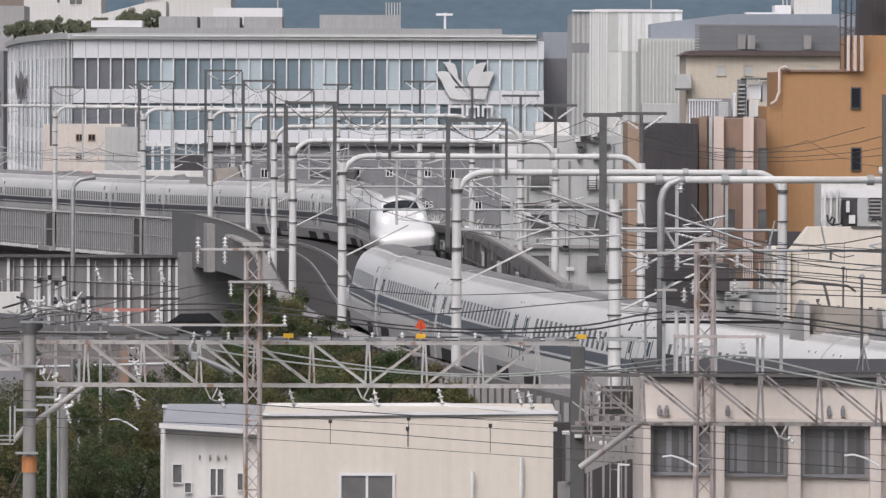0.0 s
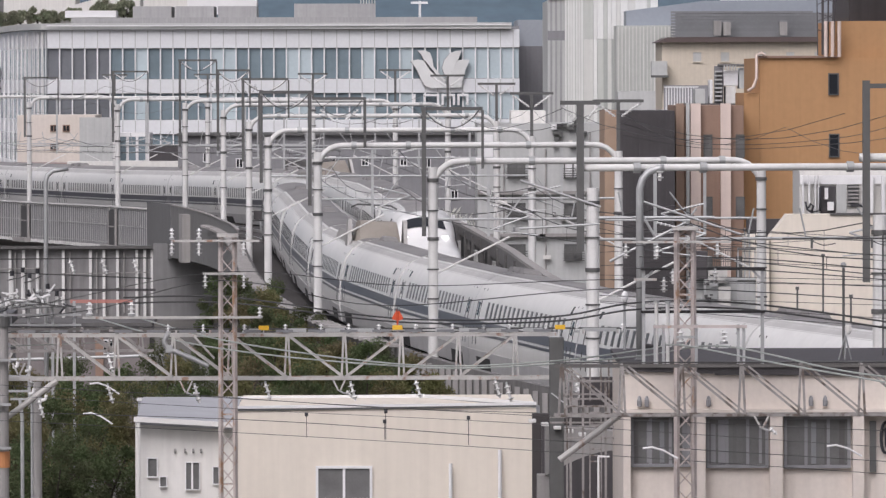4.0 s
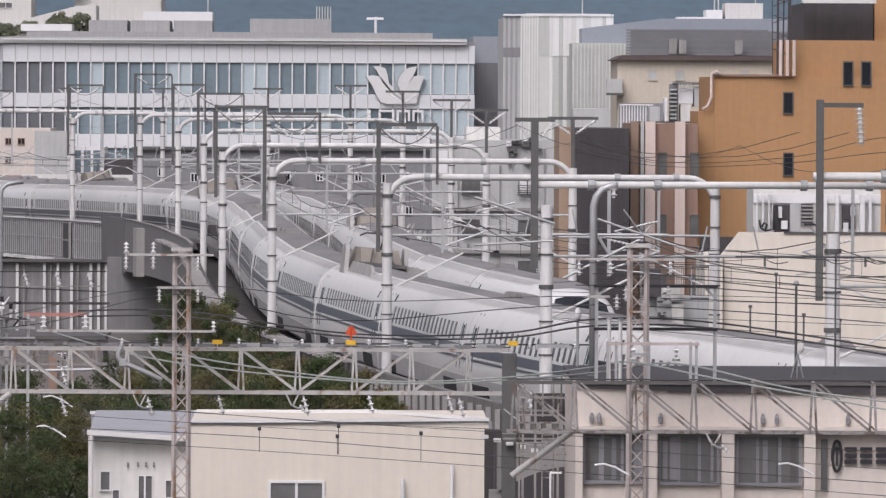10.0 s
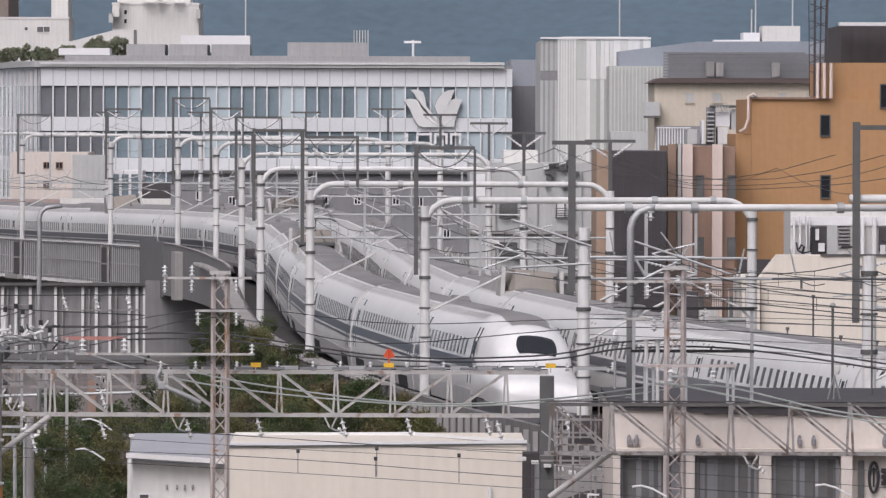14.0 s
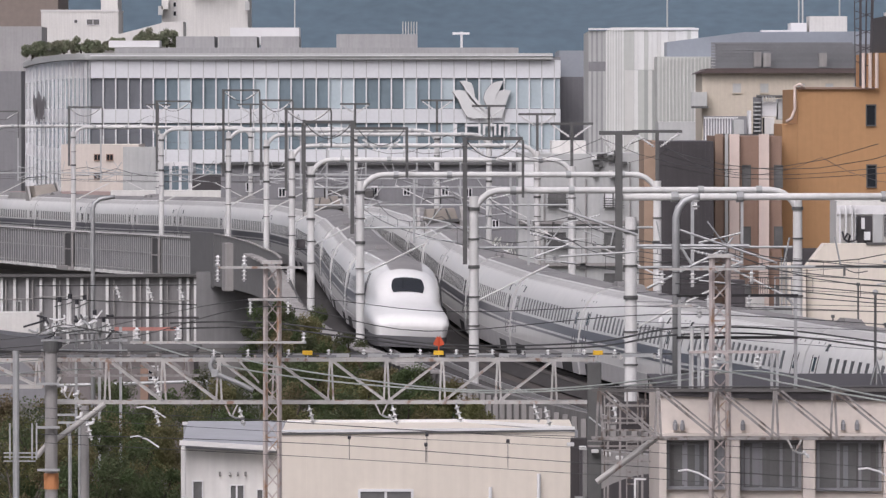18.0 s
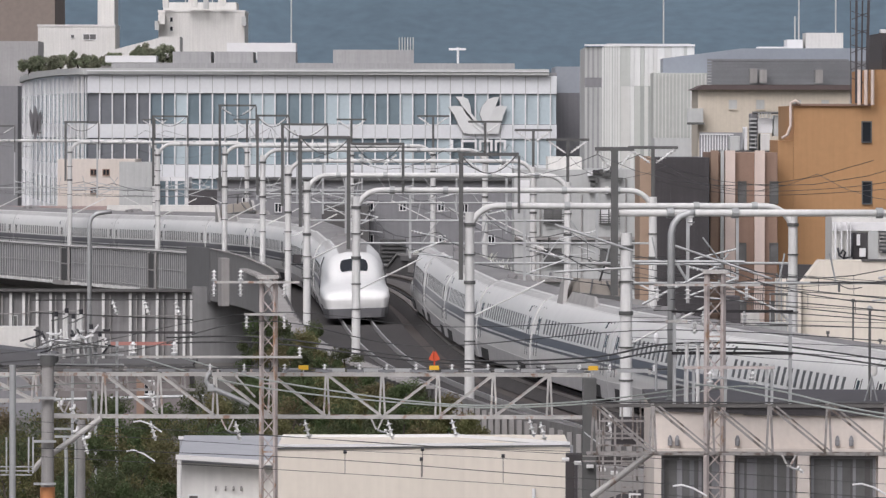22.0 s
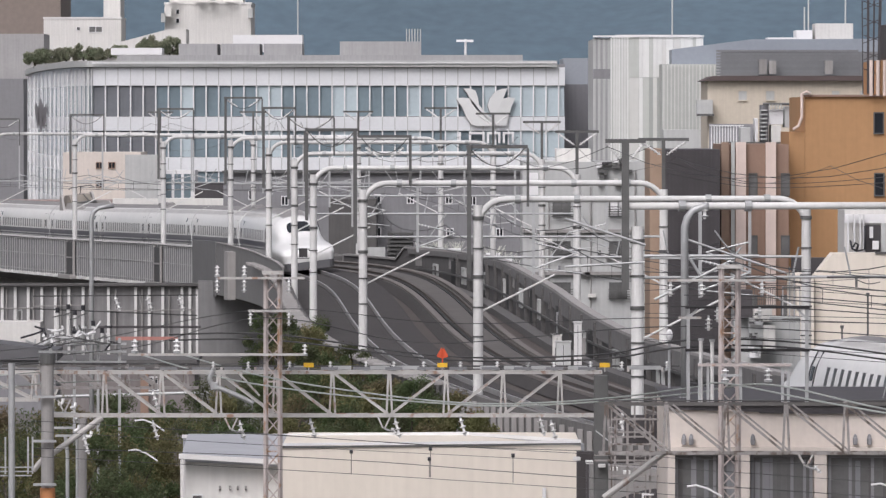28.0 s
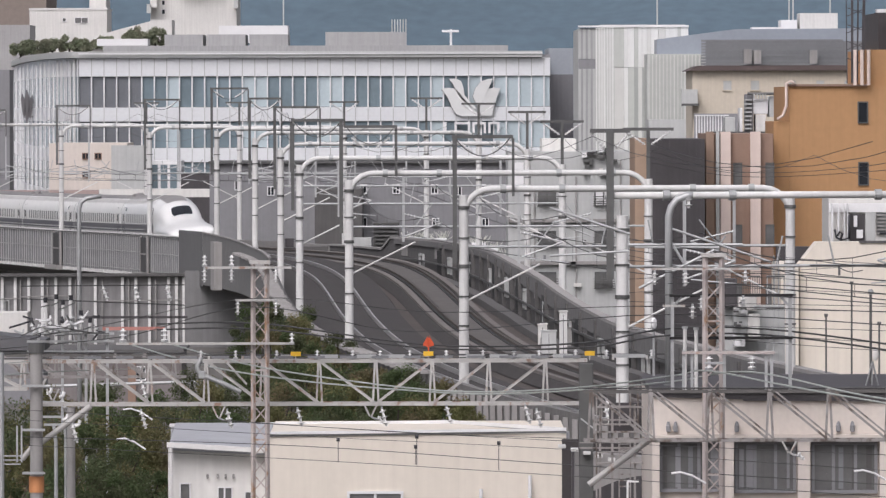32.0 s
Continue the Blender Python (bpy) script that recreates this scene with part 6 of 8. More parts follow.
TREES = [(30, 770, 232, 2.6), (120, 735, 236, 2.4), (270, 700, 246, 2.1), (215, 745, 240, 2.2), (-40, 740, 240, 2.6), (170, 820, 226, 2.0), (345, 690, 262, 2.0),
         (420, 660, 266, 2.0), (500, 640, 274, 1.9), (560, 690, 262, 1.9), (640, 680, 258, 1.8), (720, 690, 250, 1.6), (800, 700, 246, 1.3), (460, 720, 256, 1.9), (250, 830, 228, 1.8), (60, 690, 246, 2.2), (150, 690, 252, 2.0), (225, 690, 262, 1.8)]
for k, (u, v, y, sp) in enumerate(TREES):
    top = level(v, y)
    tree(across(u, y), y, top, sp, 15000, LEAF if k % 3 else LEAF_PALE, 40 + k)
for k, (u, v, y, sp) in enumerate([(540, 560, 330, 1.4), (585, 585, 318, 1.3), (630, 605, 306, 1.3), (680, 628, 296, 1.2), (505, 590, 330, 1.4), (600, 640, 296, 1.3), (740, 650, 270, 1.0), (545, 620, 310, 1.3), (480, 545, 300, 1.3), (515, 562, 296, 1.2), (555, 596, 290, 1.2), (600, 622, 284, 1.1), (640, 642, 278, 1.1), (680, 658, 272, 1.0), (785, 662, 258, 1.0), (830, 676, 250, 0.9)]):
    top = level(v, y)
    tree(across(u, y), y, top, sp, 13000, LEAF_PALE if k % 2 else LEAF, 80 + k, "shrub", "yellowish green shrub on the slope under the viaduct")
for k, (u, v, hgt, sp) in enumerate(((62, 88, 1.9, 1.2), (92, 84, 2.2, 1.6), (118, 84, 2.0, 1.3), (150, 81, 2.0, 1.6), (172, 84, 1.7, 1.2), (212, 80, 1.6, 1.4), (282, 60, 2.6, 1.7), (302, 68, 2.2, 1.3), (265, 72, 1.8, 1.2))):
    y = 860
    top = level(v, y)
    tree(across(u, y), y, hgt, sp, 5200, LEAF_ROOF, 120 + k, "roof_shrub", "green shrub on the roof garden, greyed for haze", top - hgt)

# ---- viaduct edges ----
# ribbed noise barrier along the far bend
PANEL = 4.4
bm = bmesh.new()
bx(bm, -0.05, 0.05, 0.03, PANEL - 0.03, -1.15, 1.42)
panel_mesh = bpy.data.meshes.new("barrier_panel")
bm.to_mesh(panel_mesh)
bm.free()
panel_mesh.materials.append(mat("ribbed_grey_barrier", (0.175, 0.175, 0.177), 0.7, vary=0.2, streak=0.25))
rib_bar = bpy.data.meshes.new("rib_sheet")
bm = bmesh.new()
for k in range(4):
    c = 0.15 + k * 1.1
    bx(bm, -0.075, -0.052, c, c + 0.36, -1.14, 1.36)
for z in (1.30, 0.22, -0.95):
    bx(bm, -0.1, -0.077, 0.03, PANEL - 0.03, z, z + 0.05)
bm.to_mesh(rib_bar)
bm.free()
rib_bar.materials.append(mat("pale_barrier_rib", (0.41, 0.41, 0.405), 0.7, vary=0.25, streak=0.3))
cap_mesh = bpy.data.meshes.new("barrier_foot")
bm = box(-0.14, 0.0, 0.1, 0.5, -1.34, -1.12)
bm.to_mesh(cap_mesh)
bm.free()
cap_mesh.materials.append(PALE_POLE)
y = 510.5
while y < 730:
    a, b = on_line(y, -3.5), on_line(y + PANEL, -3.5)
    turn = math.degrees(math.atan2(-(b.x - a.x), b.y - a.y))
    o = new("barrier_panel", panel_mesh)
    o.parent = viaduct
    o.matrix_local = pose(a.x, a.y, a.z, 0, 0, turn)
    BASE[o] = Vector((0, 0, 0))
    for k in range(4):
        c = new("barrier_foot", cap_mesh)
        c.parent = o
        c.matrix_local = pose(0, k * 1.1, 0)
    c = new("rib_sheet", rib_bar)
    c.parent = o
    y += PANEL
part("coping", sweep(rect(-3.66, -3.38, 1.42, 1.5), 510, 730, 4), PALE_POLE, viaduct)
HATCH = mat("dark_hatch_plate", (0.06, 0.06, 0.06), 0.7, vary=0.2)
for y0 in (526.5, 574.5, 612):
    part("dark_hatch", sweep(rect(-3.76, -3.68, -1.0, 1.25), y0, y0 + 3.2, 1.6), HATCH, viaduct, "dark service hatch in the barrier")
    part("hatch_rail", sweep(rect(-3.8, -3.765, 0.12, 0.22), y0, y0 + 3.2, 1.6), CONCRETE, viaduct)
    for e in (-0.5, 3.2):
        part("hatch_post", sweep(rect(-3.78, -3.66, -1.05, 1.36), y0 + e, y0 + e + 0.5, 0.5), CONCRETE, viaduct)
    part("hatch_sill", sweep(rect(-4.1, -3.66, -1.35, -1.05), y0 - 1, y0 + 5.2, 2), CONCRETE, viaduct)
part("blank_panel", sweep(rect(-3.62, -3.45, -1.5, 1.9), 497, 510, 4), mat("smooth_dark_barrier", (0.135, 0.135, 0.135), 0.7, vary=0.12, streak=0.15), viaduct, "smooth dark barrier plate")
def bend_top(y):
    """Height of the plain wall between the barrier and the open edge."""
    return float(np.interp(y, (425, 440, 460, 480, 500), (1.65, 1.6, 1.5, 1.65, 1.85)))


part("bend_wall", sweep(lambda y: rect(-3.56, -3.46, -1.4, bend_top(y)), 426, 499, 4), mat("plain_bend_wall", (0.165, 0.165, 0.163), 0.85, vary=0.2, streak=0.25), viaduct, "plain grey wall on the bend")
part("bend_coping", sweep(lambda y: rect(-3.6, -3.42, bend_top(y), bend_top(y) + 0.06), 426, 499, 4), CONCRETE, viaduct)
for y0 in (485,):
    part("bend_column", sweep(lambda y: rect(-4.05, -3.57, -1.5, bend_top(y) - 0.3), y0, y0 + 2.4, 1.2), CONCRETE, viaduct, "square column against the wall")
# cantilever ribs on the near face, handrail and trough lids along the edge
rib_mesh = bpy.data.meshes.new("edge_rib")
bm = box(-0.16, 0.0, -0.12, 0.12, -0.6, 0.72)
bx(bm, -0.08, -0.004, 0.5, 1.3, -0.35, 0.55)
bx(bm, -0.3, 0.0, 0.3, 1.0, -0.85, -0.7)
bm.to_mesh(rib_mesh)
bm.free()
rib_mesh.materials.append(CONCRETE)
lid_mesh = bpy.data.meshes.new("trough_lid")
bm = box(-0.62, 0.05, -0.4, 0.4, 0.0, 0.13, 0.015)
bm.to_mesh(lid_mesh)
bm.free()
lid_mesh.materials.append(CONCRETE)
y = 206.0
while y < 470:
    p = on_line(y, -3.46)
    if y < 280:
        o = new("edge_rib", rib_mesh)
        o.parent = viaduct
        o.matrix_local = pose(p.x, p.y, p.z, 0, 0, 2)
    else:
        p = on_line(y + 0.8, -3.45, 0.9)
        o = new("trough_lid", lid_mesh)
        o.parent = viaduct
        o.matrix_local = pose(p.x, p.y, p.z, 0, 0, random.uniform(-11, 11))
    y += 1.7
# far parapet: posts, a long coping, boxes
for k in range(26):
    y = 262 + k * 8
    hgt = wall_top(y)
    part("wall_post", sweep(rect(7.3, 7.5, -0.4, hgt - 0.1), y, y + 0.35, 0.35), CONCRETE_DARK, viaduct)
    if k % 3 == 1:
        # flat black slab on the wall face paints a recess's shade
        part("wall_recess", sweep(rect(7.40, 7.495, -0.3, hgt - 0.5), y + 2, y + 4.6, 1.3), UNDER, viaduct, "black slab drawn as the shade of a wall recess")
part("coping", sweep(lambda y: rect(7.42, 7.85, wall_top(y), wall_top(y) + 0.12), 100, 520, 4), CONCRETE, viaduct)
for k, y in enumerate(range(268, 486, 9)):
    hgt = wall_top(y)
    if k % 2:
        part("wall_frame", sweep(rect(7.36, 7.49, hgt - 1.75, hgt - 0.85), y, y + 0.25, 0.25), PALEGREY, viaduct, "pale steel frame on the wall")
        part("wall_frame", sweep(rect(7.36, 7.49, hgt - 1.75, hgt - 0.85), y + 1.9, y + 2.15, 0.25), PALEGREY, viaduct)
        part("wall_frame", sweep(rect(7.36, 7.49, hgt - 0.9, hgt - 0.78), y, y + 2.15, 1.0), PALEGREY, viaduct)
    else:
        part("wall_stain", sweep(rect(7.482, 7.497, hgt - 1.0, hgt - 0.02), y, y + 3.0, 1.0), CONCRETE, viaduct, "bleached streak on the wall")
def band(y):
    """Depth of the smooth upper band of the far parapet."""
    return float(np.interp(y, (240, 300, 370, 430, 480), (0.6, 0.72, 0.78, 0.35, 0.3)))


part("wall_band", sweep(lambda y: rect(7.40, 7.497, wall_top(y) - band(y), wall_top(y)), 150, 490, 4), mat("smooth_grey_wall_band", (0.165, 0.162, 0.16), 0.8, vary=0.2, streak=0.15), viaduct, "smooth grey upper band of the far wall")
part("wall_pipe", sweep(rect(7.3, 7.38, 0.35, 0.45), 262, 486, 4), DULL_STEEL, viaduct, "cable pipe along the wall")
part("cable_trough", sweep(rect(6.3, 6.9, -0.446, -0.1), 150, 600, 4), CONCRETE_DARK, viaduct, "grey cable trough")


for y0, off, w, hgt, m in ((331, 5.75, 0.32, 2.1, PALE_POLE), (331, 5.15, 0.62, 1.3, PALEGREY), (352, 6.4, 0.4, 0.9, OFFWHITE), (341, 6.7, 0.35, 1.1, CONCRETE)):
    p = on_line(y0, off, -0.45)
    c = thing("track_cabinet", "grey trackside equipment cabinet on the viaduct", "cabinet", tuple(p), "trackside cabinets")
    part("body", box(p.x - w / 2, p.x + w / 2, p.y - 0.3, p.y + 0.3, p.z, p.z + hgt, 0.02), m, c)
    part("lid", box(p.x - w / 2 - 0.03, p.x + w / 2 + 0.03, p.y - 0.33, p.y + 0.33, p.z + hgt, p.z + hgt + 0.05), m, c)
    part("door_seam", box(p.x - 0.01, p.x + 0.01, p.y - 0.306, p.y - 0.3, p.z + 0.1, p.z + hgt - 0.1), SEAM, c)

# louvred shed and planters behind the far parapet
ly = 522
h = thing("louvred_shed", "dark louvred shed behind the far parapet", "shed", (-2.79, ly, 0))
part("frame", box(-3.6, -1.91, ly + 0.2, ly + 3, 0, 7.39), CONCRETE_DARK, h)
for k in range(9):
    z = 5.18 + k * 0.26
    part("louvre", box(-3.53, -1.99, ly, ly + 0.18, z, z + 0.12), DULL_STEEL, h)
part("wall", box(-8.23, -3.64, ly, ly + 1, 0, 5.85), CONCRETE_DARK, h)
part("gate", box(-5.28, -3.74, ly - 0.6, ly - 0.4, 0, 6.45), PALEGREY, h)
h = thing("back_wall", "low stepped grey wall behind the far parapet", "wall", (1.7, 526, 0))
for u0, u1, v in ((690, 830, 452), (830, 882, 460), (882, 910, 470), (910, 960, 480)):
    part("wall", box(across(u0, 526), across(u1, 526), 525.6, 527.4, 0, level(v, 526)), CONCRETE_DARK, h)
for k, (u, w) in enumerate(((738, 24), (768, 20), (795, 26), (860, 30), (885, 26), (915, 22))):
    y = 526
    v = 438 if k < 3 else 446 + 10 * (k - 3)
    x = across(u, y)
    h = thing("planter", "white planter with dry pale twigs", "planter", (x, y, level(v + 14, y)), "planters by the wall")
    part("tub", box(x, x + w * 0.031, y, y + 0.6, level(v + 14, y), level(v, y), 0.03), WHITE, h)
    bm = bmesh.new()
    r = random.Random(k)
    for j in range(22):
        a = x + r.uniform(0, w * 0.031)
        rod(bm, (a, y + 0.3, level(v + 4, y)), (a + r.uniform(-0.5, 0.5), y + 0.3 + r.uniform(-0.3, 0.3), level(v, y) + r.uniform(0.1, 0.5)), 0.02, 4)
    tw = part("twig_tuft", bm, mat("dry_twigs", (0.55, 0.56, 0.5), 0.9) if k == 0 else bpy.data.materials["dry_twigs"], h)
    tw["kind"] = "stuff"

# ---- foot of the viaduct, far bend: low hall with pale pilasters ----
py = 500
h = thing("pilaster_hall", "low grey hall with pale pilasters under the viaduct", "building", (-21.97, py, 0))
# shade beneath the viaduct is included in this wall's grey
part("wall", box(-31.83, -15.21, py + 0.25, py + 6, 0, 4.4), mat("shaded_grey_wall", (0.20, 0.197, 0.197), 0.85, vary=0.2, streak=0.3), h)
for u in (-60, -30, 2, 25, 48, 72, 96, 120, 145, 190, 238, 262, 286, 320, 334, 347):
    part("pilaster", box(across(u, py), across(u + 5, py), py, py + 0.24, 0, 4.33), PALE_POLE, h)
for u, v0, v1 in ((12, 520, 572), (60, 505, 560), (108, 505, 540), (158, 530, 590), (205, 505, 545), (252, 520, 580), (300, 505, 560)):
    part("downpipe", rod(bmesh.new(), (across(u, py), py + 0.1, 0.4), (across(u, py), py + 0.1, 4.2), 0.05, 8), CONCRETE, h)
for u0, u1, v in ((-60, 60, 545), (60, 150, 540), (190, 345, 548)):
    part("wall_rail", rod(bmesh.new(), (across(u0, py), py - 0.05, level(v, py)), (across(u1, py), py - 0.05, level(v - 2, py)), 0.035, 6), CONCRETE, h)
pane_window(h, -26.76, -26.2, 2.01, 2.92, py + 0.24, frame_mat=PALEGREY, glass=DIMGLASS, bars=1)
part("eave", box(-31.83, -15.14, py - 0.3, py + 0.3, 4.4, 4.58), CONCRETE_DARK, h)
part("side_wall", box(-15.18, -11.06, 498, 499, 0, 4.76), mat("plain_grey_wall", (0.19, 0.19, 0.19), 0.85, streak=0.2), h)
part("dark_roof", box(-20.65, -14.17, 470, 470.3, 2.55, 2.69), BLACKWALL, h)
h = thing("pale_shed", "pale rendered shed with a dark sheet roof", "shed", (-23.74, 430, 0))
part("wall", box(-31.67, -24.67, 492, 496, 0, 2.35), OFFWHITE, h)
bm = bmesh.new()
for c in ((-25.75, 404, 3.93), (-19.41, 404, 3.2), (-19.41, 404, 2.69), (-25.75, 404, 2.69)):
    bm.verts.new(c)
    bm.verts.new((c[0], c[1] + 6, c[2]))
bmesh.ops.convex_hull(bm, input=bm.verts[:])
part("roof", bm, mat("dark_sheet_roof", (0.11, 0.11, 0.115), 0.6, vary=0.15), h, "dark sheet roof")
part("lower_wall", box(-25.75, -19.49, 404.3, 409, 0, 2.66), MIDGREY, h)
part("red_beam", box(-17.94, -14.53, 440, 440.3, 2.7, 2.88), mat("faded_red_beam", (0.42, 0.19, 0.16), 0.7), h)
h = thing("grey_yard_shed", "grey sheet-clad yard shed with a small window", "shed", (-11.7, 300, 0))
part("wall", box(-14.24, -9.27, 300, 306, 0, 5.77), mat("brown_grey_sheet_wall", (0.20, 0.18, 0.175), 0.8, streak=0.2), h)
part("roof", box(-14.35, -9.17, 299.6, 306.4, 5.77, 5.89), CONCRETE_DARK, h)
part("brown_door", box(-11.29, -10.99, 299.85, 299.99, 0, 5.38), BROWN, h)
pane_window(h, -11.03, -10.61, 4.71, 5.26, 300)
part("pipe_rail", rod(bmesh.new(), (-14.17, 290, 4.85), (-8.41, 290, 5.01), 0.06, 8), GALV, h)

# ---- underside of the near viaduct: staging and ladder ----
h = thing("steel_staging", "grey steel staging with rails and a ladder beside the office", "staging", (4.4, 186, 0))
for u in (1086, 1108, 1148, 1172):
    part("post", box(across(u, 186), across(u + 4, 186), 186, 186.08, 0, 8.03), TRUSS_DARK, h)
for v in (738, 782, 818, 838):
    part("rail", box(3.9, 5.16, 185.9, 185.98, level(v + 3, 186), level(v, 186)), TRUSS_DARK, h)
part("brown_panel", box(4.24, 5.19, 188, 188.1, 7.31, 8), BLACKWALL, h)
for k in range(9):
    part("rung", box(4.38, 4.64, 184, 184.05, 6.2 + k * 0.14, 6.2 + k * 0.14 + 0.03), TRUSS_DARK, h)
for u in (1121, 1141):
    part("stile", box(across(u, 184), across(u + 2, 184), 183.95, 184.1, 0, 7.26), TRUSS_DARK, h)
# dark sheet added to give the shade under the viaduct
solid("undercroft_wall", box(3.46, 5.95, 207.5, 208.2, 0, 6.31), mat("undercroft_shade", (0.05, 0.045, 0.045), 0.9, streak=0.2), "dark backdrop put in for the shade below the viaduct edge", "wall")
h = thing("angle_frame", "rusty angle-iron frame with rails between pole and office", "frame", (4.42, 187.4, 0))
for u, v0, v1 in ((1081, 835, 722), (1090, 770, 722), (1122, 775, 712), (1141, 770, 715), (1155, 780, 700)):
    part("post", box(across(u, 187), across(u + 3, 187), 187.4, 187.46, level(v0, 187), level(v1, 187)), TRUSS_DARK, h)
for u0, u1, v in ((1080, 1156, 762), (1080, 1140, 770), (1052, 1160, 802), (1052, 1160, 812), (1092, 1145, 738)):
    part("rail", box(across(u0, 187), across(u1, 187), 187.36, 187.42, level(v + 3, 187), level(v, 187)), TRUSS_DARK, h)
part("stay", bar(bmesh.new(), (3.56, 187.2, 7.66), (3.92, 187.2, 7.38), 0.03), GALV, h)
part("foot_post", box(3.91, 3.95, 187.4, 187.46, 0, 6.69), TRUSS_DARK, h)
for k in range(5):
    u = 1014 + 22 * k
    part("pale_cap", box(across(u, 190), across(u + 13, 190), 189.8, 190.2, level(806 + 6 * k + 6, 190), level(806 + 6 * k, 190), 0.015), PALE_POLE, h)
h = thing("window_casing", "small white window frame leaning by the office", "frame", (4.61, 181, 0))
part("frame", rod(bmesh.new(), (4.5, 181, 0), (4.5, 181, 6.47), 0.025, 6), WHITE, h)
part("rail", box(4.49, 4.75, 180.97, 181.03, 6.45, 6.5), WHITE, h)
h = thing("arch_wall", "grey concrete wall with a low arch under the viaduct", "wall", (4.9, 198, 0))
bm = bmesh.new()
ax0, ax1 = 3.62, 6.2
rim = [(ax0, 6.42), (ax1, 6.2), (ax1, 5.72)] + [(ax1 - (ax1 - ax0) * k / 10, 5.2 + 0.62 * math.sin(math.pi * (0.28 + 0.72 * k / 10))) for k in range(11)]
fr = [bm.verts.new((x, 198, z)) for x, z in rim]
bk = [bm.verts.new((x, 199.2, z)) for x, z in rim]
bm.faces.new(fr)
bm.faces.new(bk[::-1])
for k in range(len(rim)):
    bm.faces.new((fr[k], bk[k], bk[(k + 1) % len(rim)], fr[(k + 1) % len(rim)]))
bmesh.ops.recalc_face_normals(bm, faces=bm.faces[:])
part("arch", bm, CONCRETE, h)
# black here paints the shadow inside the arch
part("back_wall", box(ax0, ax1, 203, 203.4, 0, 6.2), BLACKWALL, h, "wall behind the arch, coloured black for the shadow there")
for x0 in (ax0, ax1):
    part("pier", box(x0 - 0.2, x0 + 0.2, 198.1, 199.1, 0, 5.72 if x0 == ax1 else 5.2), CONCRETE, h)

# ---- fittings on the trusses ----


def post_insulator(x, y, z, hgt=0.28, r=0.07):
    t = thing("post_insulator", "small white porcelain post insulator", "insulator", (x, y, z), "insulators on the trusses")
    bm = bmesh.new()
    insulator(bm, (x, y, z), (x, y, z + hgt), 3, r * 1.2)
    part("porcelain", bm, PORCELAIN, t)
    part("foot", rod(bmesh.new(), (x, y, z - 0.02), (x, y, z + 0.04), r * 1.1, 8), GALV, t)


def hanging_insulator(x, y, z, dx=0.12, drop=0.42, r=0.085):
    t = thing("hanging_insulator", "white porcelain insulator hung under a steel bracket", "insulator", (x, y, z - drop), "insulators on the trusses")
    bm = bmesh.new()
    insulator(bm, (x, y, z), (x + dx, y, z - drop), 3, r)
    part("porcelain", bm, PORCELAIN, t)
    part("hook", rod(bmesh.new(), (x, y, z + 0.06), (x, y, z - 0.02), 0.025, 6), GALV, t)


for u in (378, 440, 513, 585, 648, 697, 750, 815, 880, 935, 980, 1045, 1100, 1180):
    post_insulator(across(u, 195), 195.2, 8.83, 0.20, 0.055)
part_t = thing("marker_rail", "dark conduit with pale boxes along the truss", "conduit", (-1.15, 195.3, 8.83))
part("conduit", box(-5.55, 5.85, 195.36, 195.42, 8.89, 8.93), WIRE, part_t)
for u in range(390, 1210, 60):
    part("foot", box(across(u, 195), across(u + 4, 195), 195.3, 195.5, 8.78, 8.89), BEAM_GREY, part_t)
for u0, u1 in ((590, 622), (655, 690), (700, 742), (850, 880), (892, 925), (940, 975), (1005, 1040), (1110, 1170), (520, 542)):
    part("box", box(across(u0, 195), across(u1, 195), 195.32, 195.46, 8.83, 8.92), GALV, part_t)
for u in (547, 783, 1070):
    t = thing("yellow_marker", "yellow rectangular marker on the truss", "marker", (across(u, 195), 195.1, 8.83), "truss markers")
    part("plate", box(across(u - 9, 195), across(u + 9, 195), 195.05, 195.1, 8.89, 9, 0.005), YELLOW, t)
    part("stem", box(across(u - 1, 195), across(u + 1, 195), 195.06, 195.09, 8.78, 8.89), BEAM_GREY, t)
t = thing("red_marker", "orange-red arrow-shaped marker above the truss", "marker", (-0.01, 195.2, 9))
bm = bmesh.new()
for sgn in (-1, 1):
    vs = [(-0.01 + sgn * 0.02, 9.38), (-0.01 + sgn * 0.13, 9.19), (-0.01 + sgn * 0.13, 9.14), (-0.01 + sgn * 0.02, 9.11)]
    f = [bm.verts.new((x, 195.15, z)) for x, z in vs]
    g2 = [bm.verts.new((x, 195.2, z)) for x, z in vs]
    bm.faces.new(f)
    bm.faces.new(g2[::-1])
    for k in range(4):
        bm.faces.new((f[k], g2[k], g2[(k + 1) % 4], f[(k + 1) % 4]))
bmesh.ops.recalc_face_normals(bm, faces=bm.faces[:])
part("arrow", bm, RED, t)
part("stem", rod(bmesh.new(), (-0.01, 195.18, 8.97), (-0.01, 195.18, 9.33), 0.02, 6), RED, t)

for u, v, y in ((272, 690, 195), (272, 745, 195), (550, 742, 195), (815, 738, 195), (700, 742, 195), (955, 738, 195), (975, 745, 195), (1098, 742, 190), (1100, 728, 190), (425, 745, 195), (150, 770, 194), (130, 715, 196)):
    hanging_insulator(across(u, y), y - 0.05, level(v, y))
for u, v in ((1185, 500), (1240, 500), (1268, 545), (1252, 560), (1346, 498), (1342, 545)):
    hanging_insulator(across(u, 176), 175.6, level(v, 176), 0.0, 0.27, 0.09)
for u, v in ((1282, 672), (1358, 672)):
    post_insulator(across(u, 174), 173.9, level(v, 174), 0.28, 0.08)
